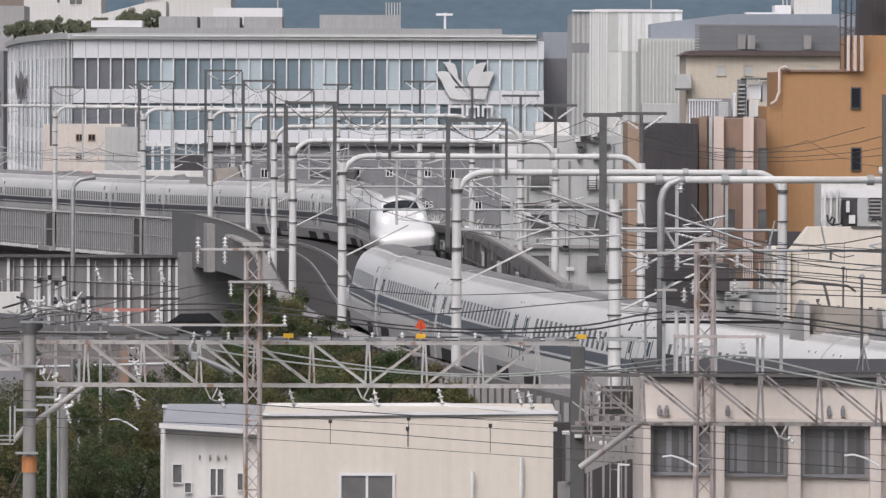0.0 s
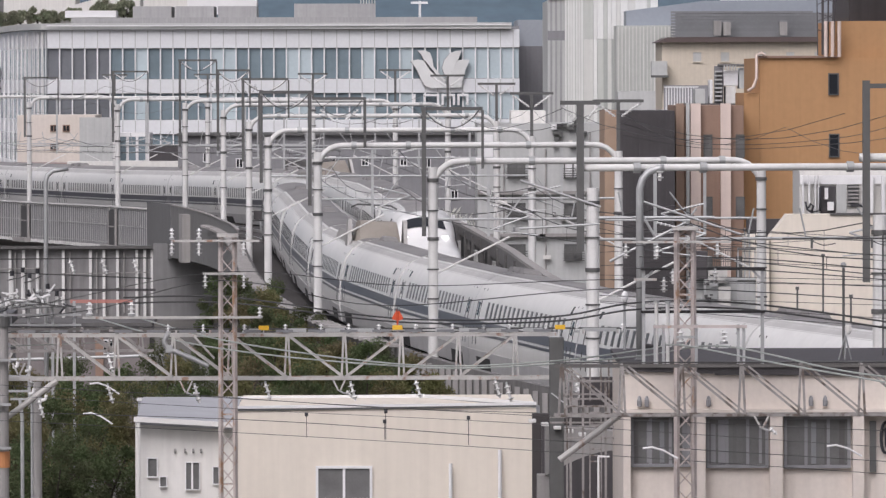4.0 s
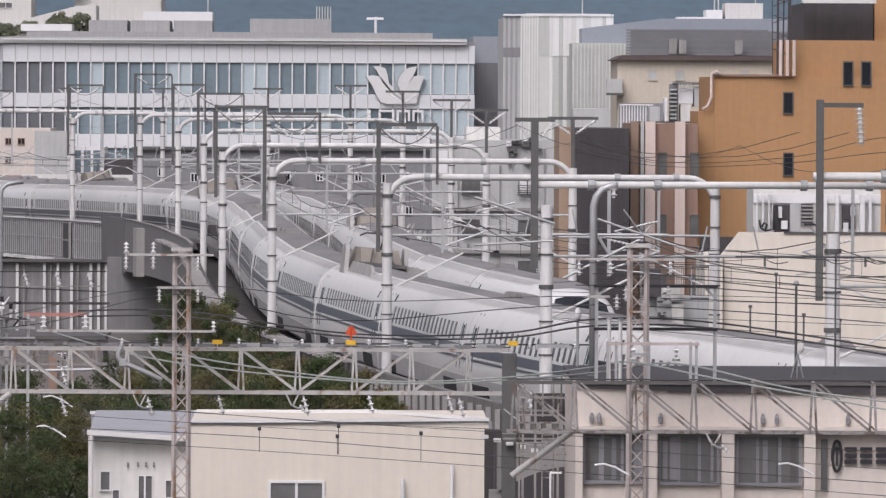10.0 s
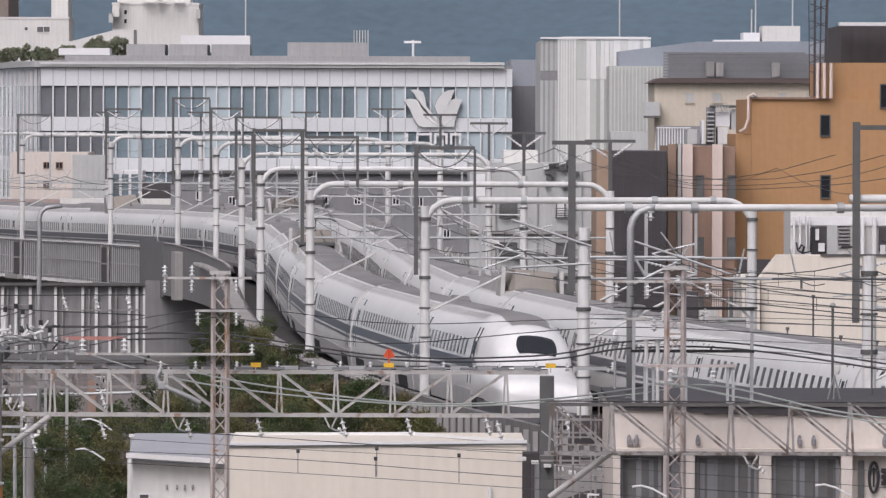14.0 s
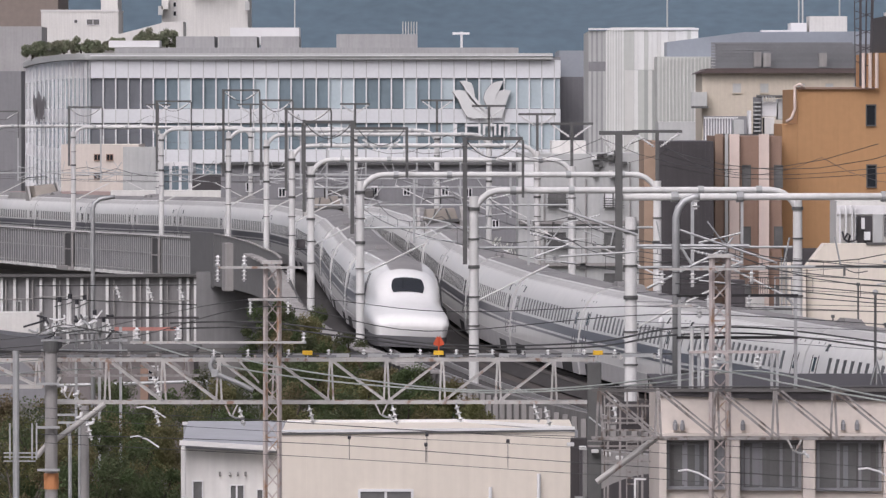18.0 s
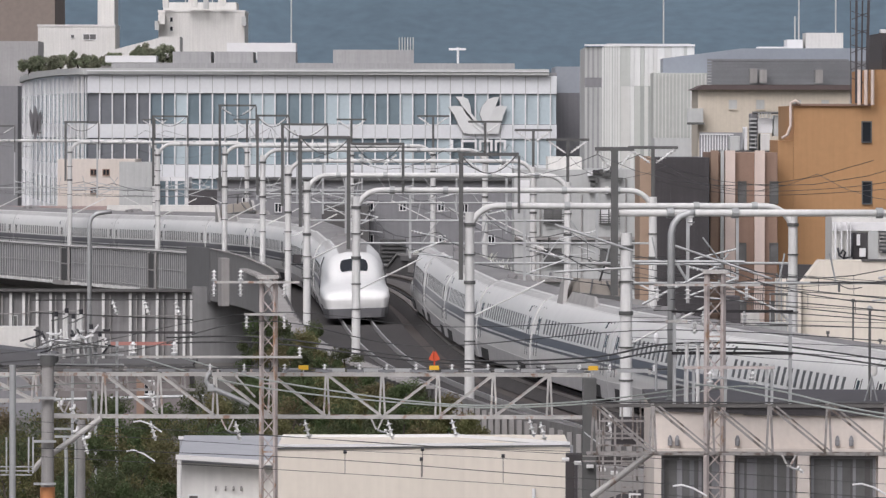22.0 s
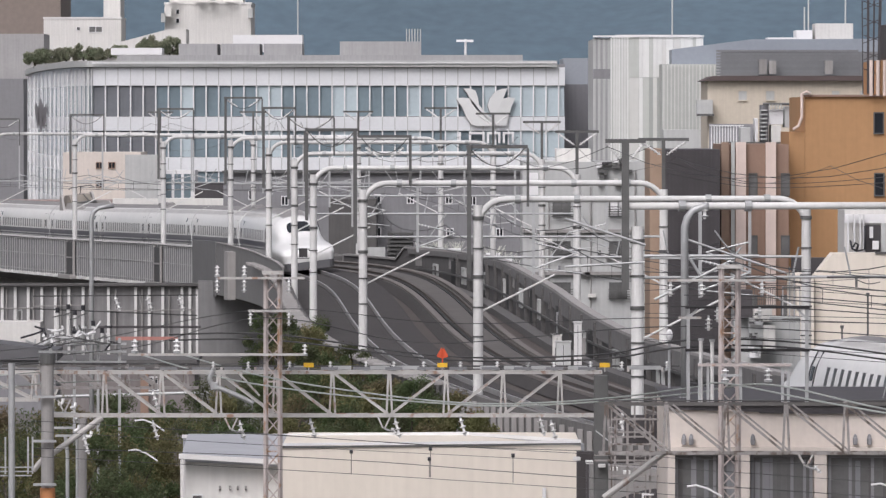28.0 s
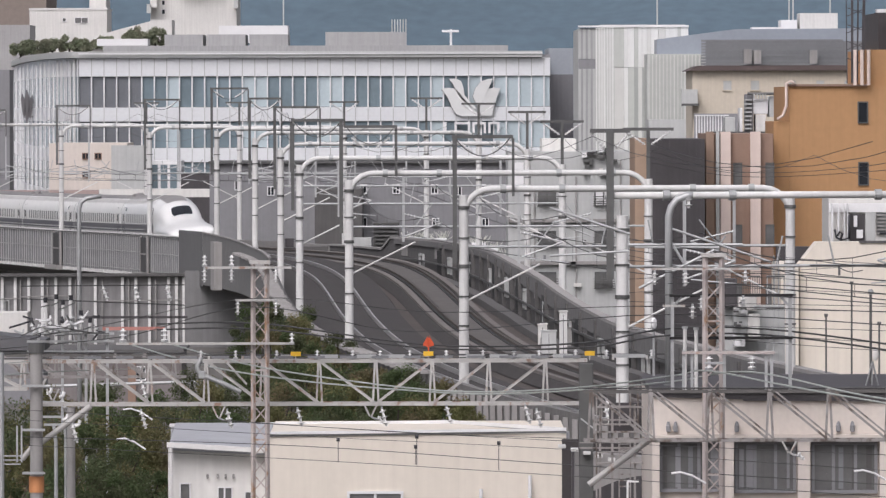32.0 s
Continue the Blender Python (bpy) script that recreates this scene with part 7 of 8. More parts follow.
for u, v in ((240, 621), (314, 621)):
    post_insulator(across(u, 193.2), 193.2, level(v, 193.2), 0.32, 0.08)
# V hangers under the chords
for u, v, y in ((410, 737, 195), (680, 735, 195), (1425, 802, 172), (115, 705, 196)):
    t = thing("hanger", "small steel V hanger under the truss", "hanger", (across(u, y), y, level(v + 24, y)), "truss hangers")
    x = across(u, y)
    part("leg", bar(bmesh.new(), (x - 0.15, y, level(v, y)), (x - 0.02, y, level(v + 20, y)), 0.06, 0.04), BEAM_GREY, t)
    part("leg", bar(bmesh.new(), (x + 0.15, y, level(v, y)), (x + 0.02, y, level(v + 20, y)), 0.06, 0.04), BEAM_GREY, t)
    part("arm", tube(bmesh.new(), [(x, y, level(v + 20, y)), (x + 0.1, y, level(v + 24, y)), (x + 0.25, y, level(v + 26, y))], 0.025, 6), GALV, t)
    bm = bmesh.new()
    insulator(bm, (x + 0.18, y, level(v + 20, y)), (x + 0.32, y, level(v + 32, y)), 2, 0.07)
    part("insulator", bm, PORCELAIN, t)
for u, v, y in ((228, 795, 205), (1215, 858, 172), (1540, 855, 172), (240, 742, 205)):
    x = across(u, y)
    t = thing("pull_off_arm", "thin pale curved wire arm", "wire arm", (x, y, level(v, y)), "wire arms")
    part("arm", tube(bmesh.new(), [(x, y, level(v, y)), (x + 0.2, y, level(v - 2, y)), (x + 0.45, y, level(v + 4, y)), (x + 0.75, y, level(v + 18, y))], 0.022, 6), WHITE, t)
# crossarms on the lattice masts
for mast, rows in ((lm1, ((385, 540, 490, 193.2), (440, 516, 548, 193.2), (228, 540, 625, 193.2))), (lm2, ((1180, 1372, 494, 174.2), (1200, 1240, 560, 174.2)))):
    for u0, u1, v, y in rows:
        part("crossarm", box(across(u0, y), across(u1, y), y - 0.06, y + 0.06, level(v + 2, y), level(v - 2, y)), BEAM_GREY, mast)
for u, v in ((385, 487), (433, 487), (540, 626)):
    post_insulator(across(u, 193), 193.2, level(v, 193), 0.26, 0.06)
for u, v in ((385, 494), (433, 494), (512, 494), (444, 552), (512, 552)):
    hanging_insulator(across(u, 193), 193.1, level(v, 193), 0.0, 0.30, 0.075)
part("arch", tube(bmesh.new(), [(6.03, 174.6, 11.36), (6.05, 174.6, 11.58), (6.22, 174.6, 11.68), (6.4, 174.6, 11.58), (6.42, 174.6, 11.36)], 0.06, 8), RUSTY, lm2)
t = thing("line_portal", "grey steel portal frame holding wires over the office roof", "line portal", (6.64, 176.4, 8.69))
for u0, u1 in ((1215, 1221), (1425, 1431)):
    part("post", box(across(u0, 176), across(u1, 176), 176.35, 176.45, 8.69, 10.82), GALV, t)
BAR_BLACK = mat("matt_black_bar", (0.022, 0.021, 0.022), 0.8, vary=0.2)
for v in (541, 617):
    part("bar", box(5.32, 8.04, 176.3, 176.5, level(v + 3.5, 176), level(v - 1.5, 176)), BAR_BLACK, t)
for u, sgn in ((1221, 1), (1425, -1)):
    part("knee", bar(bmesh.new(), (across(u, 176), 176.4, 10.58), (across(u + 14 * sgn, 176), 176.4, 10.76), 0.05), GALV, t)
t = thing("wire_support", "small grey steel frame on the office roof", "frame", (6.77, 173.2, 8.8))
for u in (1235, 1250, 1382, 1392, 1308):
    part("post", box(across(u, 173), across(u + 5, 173), 173.15, 173.22, 8.8, 9.68), GALV, t)
part("bar", box(5.49, 7.5, 173.1, 173.25, 9.6, 9.66), RUSTY, t)
part("bar", box(5.98, 6.43, 173.1, 173.2, 9.38, 9.43), GALV, t)

# ---- wires ----
WIRES = [
    # plain dark cables over the yard
    (((300, 600, 205), (490, 600, 205), (783, 634, 200), (1050, 634, 190), (1215, 612, 177), (1430, 616, 177), (1800, 672, 170)), 0.022, "d"),
    (((300, 590, 205), (490, 590, 205), (783, 628, 200), (1050, 626, 190), (1215, 600, 177), (1430, 606, 177), (1800, 660, 170)), 0.022, "d"),
    (((-60, 640, 205), (240, 612, 230), (470, 560, 193), (760, 605, 190), (1215, 575, 177), (1800, 610, 170)), 0.012, "d"),
    (((-60, 625, 210), (160, 600, 230), (470, 545, 193), (800, 570, 190), (1215, 560, 177), (1800, 580, 170)), 0.010, "d"),
    (((1180, 540, 176), (1430, 545, 176), (1800, 575, 170)), 0.012, "d"),
    (((1210, 520, 176), (1430, 525, 176), (1800, 560, 170)), 0.012, "d"),
    (((1180, 500, 176), (1430, 505, 176), (1800, 530, 170)), 0.010, "d"),
    (((1298, 494, 174.3), (1430, 478, 175), (1560, 490, 173), (1800, 500, 170)), 0.010, "d"),
    # pale stranded wires
    (((240, 622, 205), (390, 665, 195), (560, 692, 190), (760, 710, 188), (900, 716, 187), (1068, 708, 185), (1220, 694, 178), (1358, 678, 172), (1568, 722, 168), (1800, 752, 166)), 0.020, "p"),
    (((314, 622, 205), (430, 655, 195), (560, 680, 190), (760, 706, 188), (900, 712, 187), (1068, 703, 185), (1220, 684, 178), (1282, 676, 172), (1450, 708, 168), (1800, 770, 166)), 0.020, "p"),
    # thin wires low over the workshop
    (((60, 760, 194), (560, 790, 186), (1030, 815, 182), (1800, 868, 160)), 0.006, "d"),
    (((60, 742, 194), (560, 772, 186), (1030, 800, 182), (1800, 835, 160)), 0.007, "d"),
    (((60, 790, 194), (560, 808, 186), (1030, 842, 182), (1800, 892, 160)), 0.009, "d"),
    (((60, 805, 194), (560, 832, 186), (1030, 862, 182), (1800, 915, 160)), 0.007, "d"),
    (((400, 760, 194), (760, 785, 186), (1030, 795, 182)), 0.008, "d"),
    (((-60, 668, 196), (84, 655, 196), (300, 640, 230)), 0.012, "p"),
    (((-60, 690, 196), (84, 676, 196), (300, 668, 230)), 0.012, "p"),
    (((-60, 655, 196), (84, 640, 196), (240, 645, 210), (470, 640, 193)), 0.012, "d"),
    # feeders up by the ochre building
    (((1180, 285, 260), (1340, 322, 262), (1560, 312, 255), (1700, 280, 235), (1800, 275, 225)), 0.010, "d"),
    (((1180, 305, 260), (1340, 330, 262), (1560, 322, 255), (1700, 305, 235), (1800, 300, 225)), 0.010, "d"),
]


def through_points(pts, n=7):
    """A smooth run through the points."""
    pts = [Vector(p) for p in pts]
    out = []
    for i in range(len(pts) - 1):
        p0, p1, p2, p3 = pts[max(i - 1, 0)], pts[i], pts[i + 1], pts[min(i + 2, len(pts) - 1)]
        for k in range(n):
            t = k / n
            out.append(0.5 * ((2 * p1) + (p2 - p0) * t + (2 * p0 - 5 * p1 + 4 * p2 - p3) * t * t + (3 * p1 - p0 - 3 * p2 + p3) * t ** 3))
    out.append(pts[-1])
    return out


for run, r, tone in WIRES:
    pts = through_points([(across(u, y), y, level(v, y)) for u, v, y in run])
    solid("overhead_wire", tube(bmesh.new(), pts, r, 5), WIRE if tone == "d" else WIRE_PALE, "dark sagging overhead cable across the yard" if tone == "d" else "pale stranded overhead wire across the yard", "wire", group="wires over the yard")
# small clamps with droppers on the low wires
for u, v0, v1 in ((622, 797, 838), (762, 792, 842), (908, 804, 852), (760, 810, 842)):
    x = across(u, 184)
    t = thing("wire_dropper", "short wire dropper with a dark clamp", "wire dropper", (x, 184.2, level(v1, 184)), "wire droppers")
    part("clamp", rod(bmesh.new(), (x - 0.04, 184.2, level(v0, 184)), (x + 0.04, 184.2, level(v0, 184)), 0.045, 8), BLACK, t)
    part("line", rod(bmesh.new(), (x, 184.2, level(v0, 184)), (x, 184.2, level(v1, 184)), 0.008, 4), WIRE, t)

# switch rack and its bars in the far yard
t = thing("switch_rack", "pale steel rack of switchgear bars and insulators", "switch rack", (-10.88, 240, 0))
for u in (88, 130, 172, 210):
    part("post", box(across(u, 240), across(u + 5, 240), 240, 240.1, 0, 8.36), GALV, t)
for v in (604, 618, 636):
    part("bar", box(-12.07, -9.45, 239.9, 240.0, level(v + 4, 240), level(v, 240)), GALV, t)
for k, u in enumerate((84, 112, 142, 196)):
    x = across(u, 240)
    bm = bmesh.new()
    insulator(bm, (x, 239.9, level(604, 240)), (x + 0.1 * (k % 3 - 1), 239.8, level(588 - 5 * (k % 3), 240)), 3, 0.07)
    part("porcelain", bm, PORCELAIN, t)
for k, (u, v) in enumerate(((103, 552), (122, 546), (134, 556), (148, 548), (166, 575), (182, 588))):
    part("riser", rod(bmesh.new(), (across(u, 239.5), 239.5, level(606, 239)), (across(u, 239.5), 239.5, level(v, 239)), 0.05, 8), PALE_POLE, t)
    part("clamp", rod(bmesh.new(), (across(u, 239.5), 239.5, level(v, 239)), (across(u, 239.5), 239.5, level(v - 9, 239)), 0.06, 8), BLACK, t)
    part("lead", bar(bmesh.new(), (across(u - 9, 239.5), 239.45, level(v + 8 + 3 * (k % 2), 239)), (across(u + 8, 239.5), 239.45, level(v + 4, 239)), 0.035), DULL_STEEL, t)
r8 = random.Random(12)
for k in range(26):
    u, v = r8.uniform(60, 200), r8.uniform(574, 604)
    x, z = across(u, 239.3), level(v, 239)
    part("lead", tube(bmesh.new(), through_points([(x, 239.3, z), (x + r8.uniform(-0.3, 0.3), 239.25, z - r8.uniform(0.0, 0.25)), (x + r8.uniform(-0.5, 0.5), 239.2, z - r8.uniform(-0.2, 0.35))], 4), r8.choice((0.02, 0.03, 0.04)), 6), r8.choice((BLACK, GALV, DULL_STEEL, WHITE)), t)
for k in range(4):
    part("cable", tube(bmesh.new(), through_points([(across(60 + 20 * k, 239), 239, level(610, 239)), (across(110 + 18 * k, 239), 239, level(592 + 5 * k, 239)), (across(180 + 12 * k, 239), 239, level(606, 239))]), 0.016, 6), DULL_STEEL, t)
for u, v in ((205, 524), (262, 524), (318, 524)):
    hanging_insulator(across(u, 248), 248.0, level(v, 248), 0.14, 0.42, 0.1)
solid("overhead_wire", tube(bmesh.new(), [(-12.64, 248, 9.43), (-7.58, 248, 9.46)], 0.02, 5), WIRE, "dark bar of a far yard line", "wire", group="wires over the yard")
solid("overhead_wire", tube(bmesh.new(), [(-12.64, 248, 9.04), (-7.58, 248, 8.83)], 0.02, 5), WIRE, "dark bar of a far yard line", "wire", group="wires over the yard")
# thin posts on the far parapet
for y, hgt in ((252, 2.0), (258, 2.0), (263, 3.2), (268, 2.0), (244, 2.2)):
    p = on_line(y, 7.6, 1.2)
    t = thing("thin_post", "thin dark post standing on the far parapet", "post", tuple(p), "posts on the parapet")
    part("shaft", rod(bmesh.new(), p, p + Vector((0, 0, hgt)), 0.03, 6), DULL_STEEL, t)
    part("head", box(p.x - 0.06, p.x + 0.06, p.y - 0.06, p.y + 0.06, p.z + hgt, p.z + hgt + 0.1), DULL_STEEL, t)

# stays and brackets about the nearest gantry
for u0, v0, u1, v1, y, r in ((1000, 385, 1142, 432, 206, 0.035), (1215, 422, 1392, 482, 200, 0.03), (1158, 528, 1292, 460, 200, 0.035), (1140, 451, 1342, 451, 203, 0.04),
                             (1150, 455, 1300, 456, 203.5, 0.03), (1216, 448, 1240, 488, 200, 0.035), (1000, 470, 1140, 462, 207, 0.03)):
    part("stay", rod(bmesh.new(), (across(u0, y), y, level(v0, y)), (across(u1, y), y, level(v1, y)), r, 8), GALV, near_gantry)
# small dish on a short mast
t = thing("satellite_dish", "small white satellite dish on a thin mast", "satellite dish", (5.24, 186.2, 9.28))
bm = bmesh.new()
bmesh.ops.create_uvsphere(bm, u_segments=14, v_segments=8, radius=0.5, matrix=Matrix.LocRotScale((5.24, 186, 9.92), Euler((0, 0, radians(35))), (0.18, 0.1, 0.28)))
part("dish", bm, WHITE, t, smooth=True)
part("mast", rod(bmesh.new(), (5.24, 186.15, 0), (5.24, 186.15, 9.92), 0.03, 8), GALV, t)
for u, v0, v1 in ((1239, 670, 600), (1259, 660, 602)):
    t = thing("short_post", "short white steel post beside the lattice mast", "post", (across(u, 176), 175.8, 8.69), "short posts")
    part("shaft", rod(bmesh.new(), (across(u, 176), 175.8, 8.69), (across(u, 176), 175.8, level(v1, 176)), 0.042, 10), PALE_POLE, t)
    part("cap", rod(bmesh.new(), (across(u, 176), 175.8, level(v1, 176)), (across(u, 176), 175.8, level(v1 - 4, 176)), 0.065, 10), GALV, t)
# dark bar with hangers before the cream service block
t = thing("bus_bar", "dark bar with small hangers held by thin poles", "bus bar", (9.18, 182, 8.42))
part("bar", box(8.69, 11.74, 181.96, 182.02, 11.32, 11.36), WIRE, t)
for u in (1512, 1618, 1690):
    part("hanger", box(across(u, 182), across(u + 4, 182), 181.95, 182.03, 11.12, 11.32), DULL_STEEL, t)
    part("arm", tube(bmesh.new(), through_points([(across(u, 182), 181.98, 11.3), (across(u + 22, 182), 181.98, 11.19), (across(u + 44, 182), 181.98, 11.23)]), 0.012, 5), WIRE, t)
for u in (1640,):
    part("pole", rod(bmesh.new(), (across(u, 182), 182.1, 8.42), (across(u, 182), 182.1, level(576 if u < 1600 else 480, 182)), 0.022, 6), DULL_STEEL, t)
# more thin wires before the cream block
for v0, v1, v2, y in ((512, 508, 540, 184), (536, 528, 552, 183), (552, 556, 566, 182), (560, 566, 574, 182), (588, 596, 612, 181), (598, 610, 640, 181), (470, 500, 470, 190), (600, 622, 655, 180), (440, 468, 500, 188)):
    solid("overhead_wire", tube(bmesh.new(), through_points([(across(1140, y + 4), y + 4, level(v0, y + 4)), (across(1340, y), y, level(v1, y)), (across(1800, y - 6), y - 6, level(v2, y - 6))]), 0.007, 5), WIRE, "thin dark overhead wire across the yard", "wire", group="wires over the yard")

# contact, carrier and feeder wires over the tracks
SPANS = [120, 165, 204, 240, 274, 315, 368, 423, 464, 530, 578, 617, 680]
for off in (0.0, APART):
    contact, carrier = [], []
    for a, b in zip(SPANS, SPANS[1:]):
        for k in range(6):
            f = k / 6
            y = a + (b - a) * f
            contact.append(on_line(y, off, 5.0))
            carrier.append(on_line(y, off, 5.95 - 0.6 * 4 * f * (1 - f)))
    solid("overhead_wire", tube(bmesh.new(), contact, 0.016, 5), WIRE, "contact wire over the viaduct track", "wire", group="wires over the tracks")
    solid("overhead_wire", tube(bmesh.new(), carrier, 0.016, 5), WIRE, "carrier wire over the viaduct track", "wire", group="wires over the tracks")
    bm = bmesh.new()
    for a, b in zip(SPANS, SPANS[1:]):
        for k in range(1, 6):
            f = k / 6
            y = a + (b - a) * f
            rod(bm, on_line(y, off, 5.0), on_line(y, off, 5.95 - 0.6 * 4 * f * (1 - f)), 0.008, 4)
    solid("wire_droppers", bm, WIRE, "thin droppers between carrier and contact wires", "wire dropper", kind="stuff")
for off, dz in ((-3.9, 9.4), (-2.6, 9.4), (8.2, 8.6)):
    pts = []
    for a, b in zip(SPANS[2:], SPANS[3:]):
        for k in range(6):
            f = k / 6
            pts.append(on_line(a + (b - a) * f, off, dz - 0.8 * 4 * f * (1 - f)))
    solid("overhead_wire", tube(bmesh.new(), pts, 0.009, 5), WIRE, "feeder wire along the gantries", "wire", group="wires over the tracks")

# bracket arms between the poles
t = thing("pole_bracket", "grey steel bracket arms with white hook insulators", "bracket", (-9.95, 214, 0))
for u0, u1, v in ((80, 132, 726), (80, 132, 752), (100, 160, 766)):
    part("arm", box(across(u0, 214), across(u1, 214), 213.8, 213.9, level(v + 4, 214), level(v, 214)), GALV, t)
for u, v in ((110, 705), (132, 712), (138, 752), (160, 763)):
    part("hook", tube(bmesh.new(), through_points([(across(u - 5, 214), 213.75, level(v + 7, 214)), (across(u + 2, 214), 213.75, level(v + 5, 214)), (across(u + 4, 214), 213.75, level(v - 3, 214))], 4), 0.045, 7), PORCELAIN, t)
for u0, v0, u1, v1 in ((84, 690, 97, 702), (104, 686, 95, 702), (97, 702, 92, 754)):
    part("leg", bar(bmesh.new(), (across(u0, 214), 213.8, level(v0, 214)), (across(u1, 214), 213.8, level(v1, 214)), 0.06), BEAM_GREY, t)
part("riser", tube(bmesh.new(), [(-9.99, 213.8, 0), (-9.99, 213.8, 6), (-10.04, 213.8, 6.46)], 0.05, 8), GALV, t)
part("riser", rod(bmesh.new(), (-9.74, 213.9, 0), (-9.74, 213.9, 6.46), 0.035, 8), GALV, t)
# outdoor stair and boxes beside the cream block
t = thing("steel_stair", "weathered steel stair with railings beside the cream block", "stair", (12.38, 300, 0))
for u in (1384, 1396, 1404, 1414):
    part("post", box(across(u, 300), across(u + 2, 300), 300, 300.1, 0, level(470 if u in (1396, 1404) else 505, 300)), GALV, t)
for u0, u1, v in ((1384, 1416, 506), (1395, 1408, 473), (1384, 1416, 562), (1384, 1412, 616)):
    part("landing", box(across(u0, 300), across(u1, 300), 299.9, 300.6, level(v + 3, 300), level(v, 300)), DULL_STEEL, t)
for k in range(11):
    part("bar", box(across(1331 + 4 * k, 300), across(1332 + 4 * k, 300), 300.2, 300.24, 7.88, 8.6), DULL_STEEL, t)
for v in (506, 538):
    part("rail", box(11.54, 12.44, 300.15, 300.22, level(v + 2, 300), level(v, 300)), DULL_STEEL, t)
part("dark_box", box(11.02, 11.63, 302, 304, 7.41, 8.43), BLACKWALL, t)
for u0, u1, v0, v1, m_ in ((1334, 1366, 568, 540, OFFWHITE), (1326, 1350, 610, 562, PALEGREY), (1350, 1372, 620, 574, OFFWHITE), (1326, 1346, 632, 612, WHITE)):
    part("box", box(across(u0, 301), across(u1, 301), 301, 302.5, level(v0, 301), level(v1, 301), 0.03), m_, t)
part("base", box(10.97, 13.44, 302.6, 304, 0, 7.41), PALEGREY, t)
r9 = random.Random(4)
for k in range(10):
    u, v = r9.uniform(1326, 1372), r9.uniform(545, 625)
    part("fitting", box(across(u, 300), across(u + r9.uniform(3, 12), 300), 300.7, 300.9, level(v + r9.uniform(2, 7), 300), level(v, 300)), r9.choice((DULL_STEEL, BLACKWALL, GALV, WHITE)), t)
# arm and insulator string on the near mast
a_ = on_line(204, -3.0)
xm = a_.x - 0.36
part("crossarm", box(xm, xm + 1.15, 203.95, 204.05, 14.7, 14.82), DULL_STEEL, near_gantry)
bm = bmesh.new()
insulator(bm, (xm + 1.05, 204, 14.7), (xm + 1.1, 204, 13.75), 8, 0.14)
part("insulator", bm, PORCELAIN, near_gantry)

# round lamp on a tripod and a thin pole with a round head on the office roof
t = thing("tripod_lamp", "white round lamp on a small tripod on the office roof", "lamp", (9.96, 179.5, 8.66))
bm = bmesh.new()
bmesh.ops.create_uvsphere(bm, u_segments=14, v_segments=8, radius=0.5, matrix=Matrix.LocRotScale((10.03, 179.3, 9.39), Euler((0, 0, 0)), (0.15, 0.08, 0.28)))
part("head", bm, OFFWHITE, t, smooth=True)
for u in (1563, 1574, 1586):
    part("leg", bar(bmesh.new(), (9.97, 179.4, 9.24), (across(u, 179), 179.5, 8.66), 0.026), GALV, t)
t = thing("thin_pole", "thin grey pole with a round head on the office roof", "pole", (9.99, 180.5, 8.62))
part("shaft", rod(bmesh.new(), (9.99, 180.5, 8.62), (9.99, 180.5, 10.73), 0.03, 8), DULL_STEEL, t)
bm = bmesh.new()
bmesh.ops.create_uvsphere(bm, u_segments=10, v_segments=6, radius=0.07, matrix=Matrix.Translation((9.99, 180.5, 10.77)))
part("head", bm, GALV, t, smooth=True)

# bent bracket arm under the main truss
t = thing("bent_bracket", "pale bent bracket arm hung from the truss", "bracket", (-5.63, 194.96, 8.7))
part("arm", tube(bmesh.new(), through_points([(across(u, 194), 194.96, level(v, 194)) for u, v in ((376, 656), (370, 670), (378, 682), (398, 691), (424, 702), (448, 714))], 5), 0.06, 8), GALV, t, smooth=True)
part("lug", box(-5.63, -5.46, 194.9, 195.02, 8.35, 8.54, 0.02), GALV, t)
part("stay", rod(bmesh.new(), (-4.97, 194.96, 8.78), (-4.45, 194.96, 8.21), 0.03, 6), BEAM_GREY, t)

# dark box held between two gantry posts
t = thing("signal_box", "small dark square box held by thin arms beside a post", "signal box", (-7.38, 423.4, 7.54))
part("case", box(-7.58, -7.14, 423.2, 423.6, 7.54, 8.01, 0.02), BLACKWALL, t)
for v in (438, 454):
    part("arm", box(-8, -6.93, 423.36, 423.42, level(v + 1.5, 424), level(v, 424)), DULL_STEEL, t)

# ---- a lorry on the road under the far bend ----
CAB_BLUE = mat("turquoise_cab_paint", (0.03, 0.25, 0.36), 0.35, vary=0.1, bump=0)
TYRE = mat("black_tyre_rubber", (0.02, 0.02, 0.02), 0.85, vary=0.2)
ROAD_Y = 479.0


def wheel(parent, x, y, r=0.46):
    w = part("wheel", rod(bmesh.new(), (x, y - 0.12, r), (x, y + 0.12, r), r, 18), TYRE, parent)
    part("rim", rod(bmesh.new(), (x, y - 0.135, r), (x, y - 0.121, r), r * 0.55, 12), GALV, w)


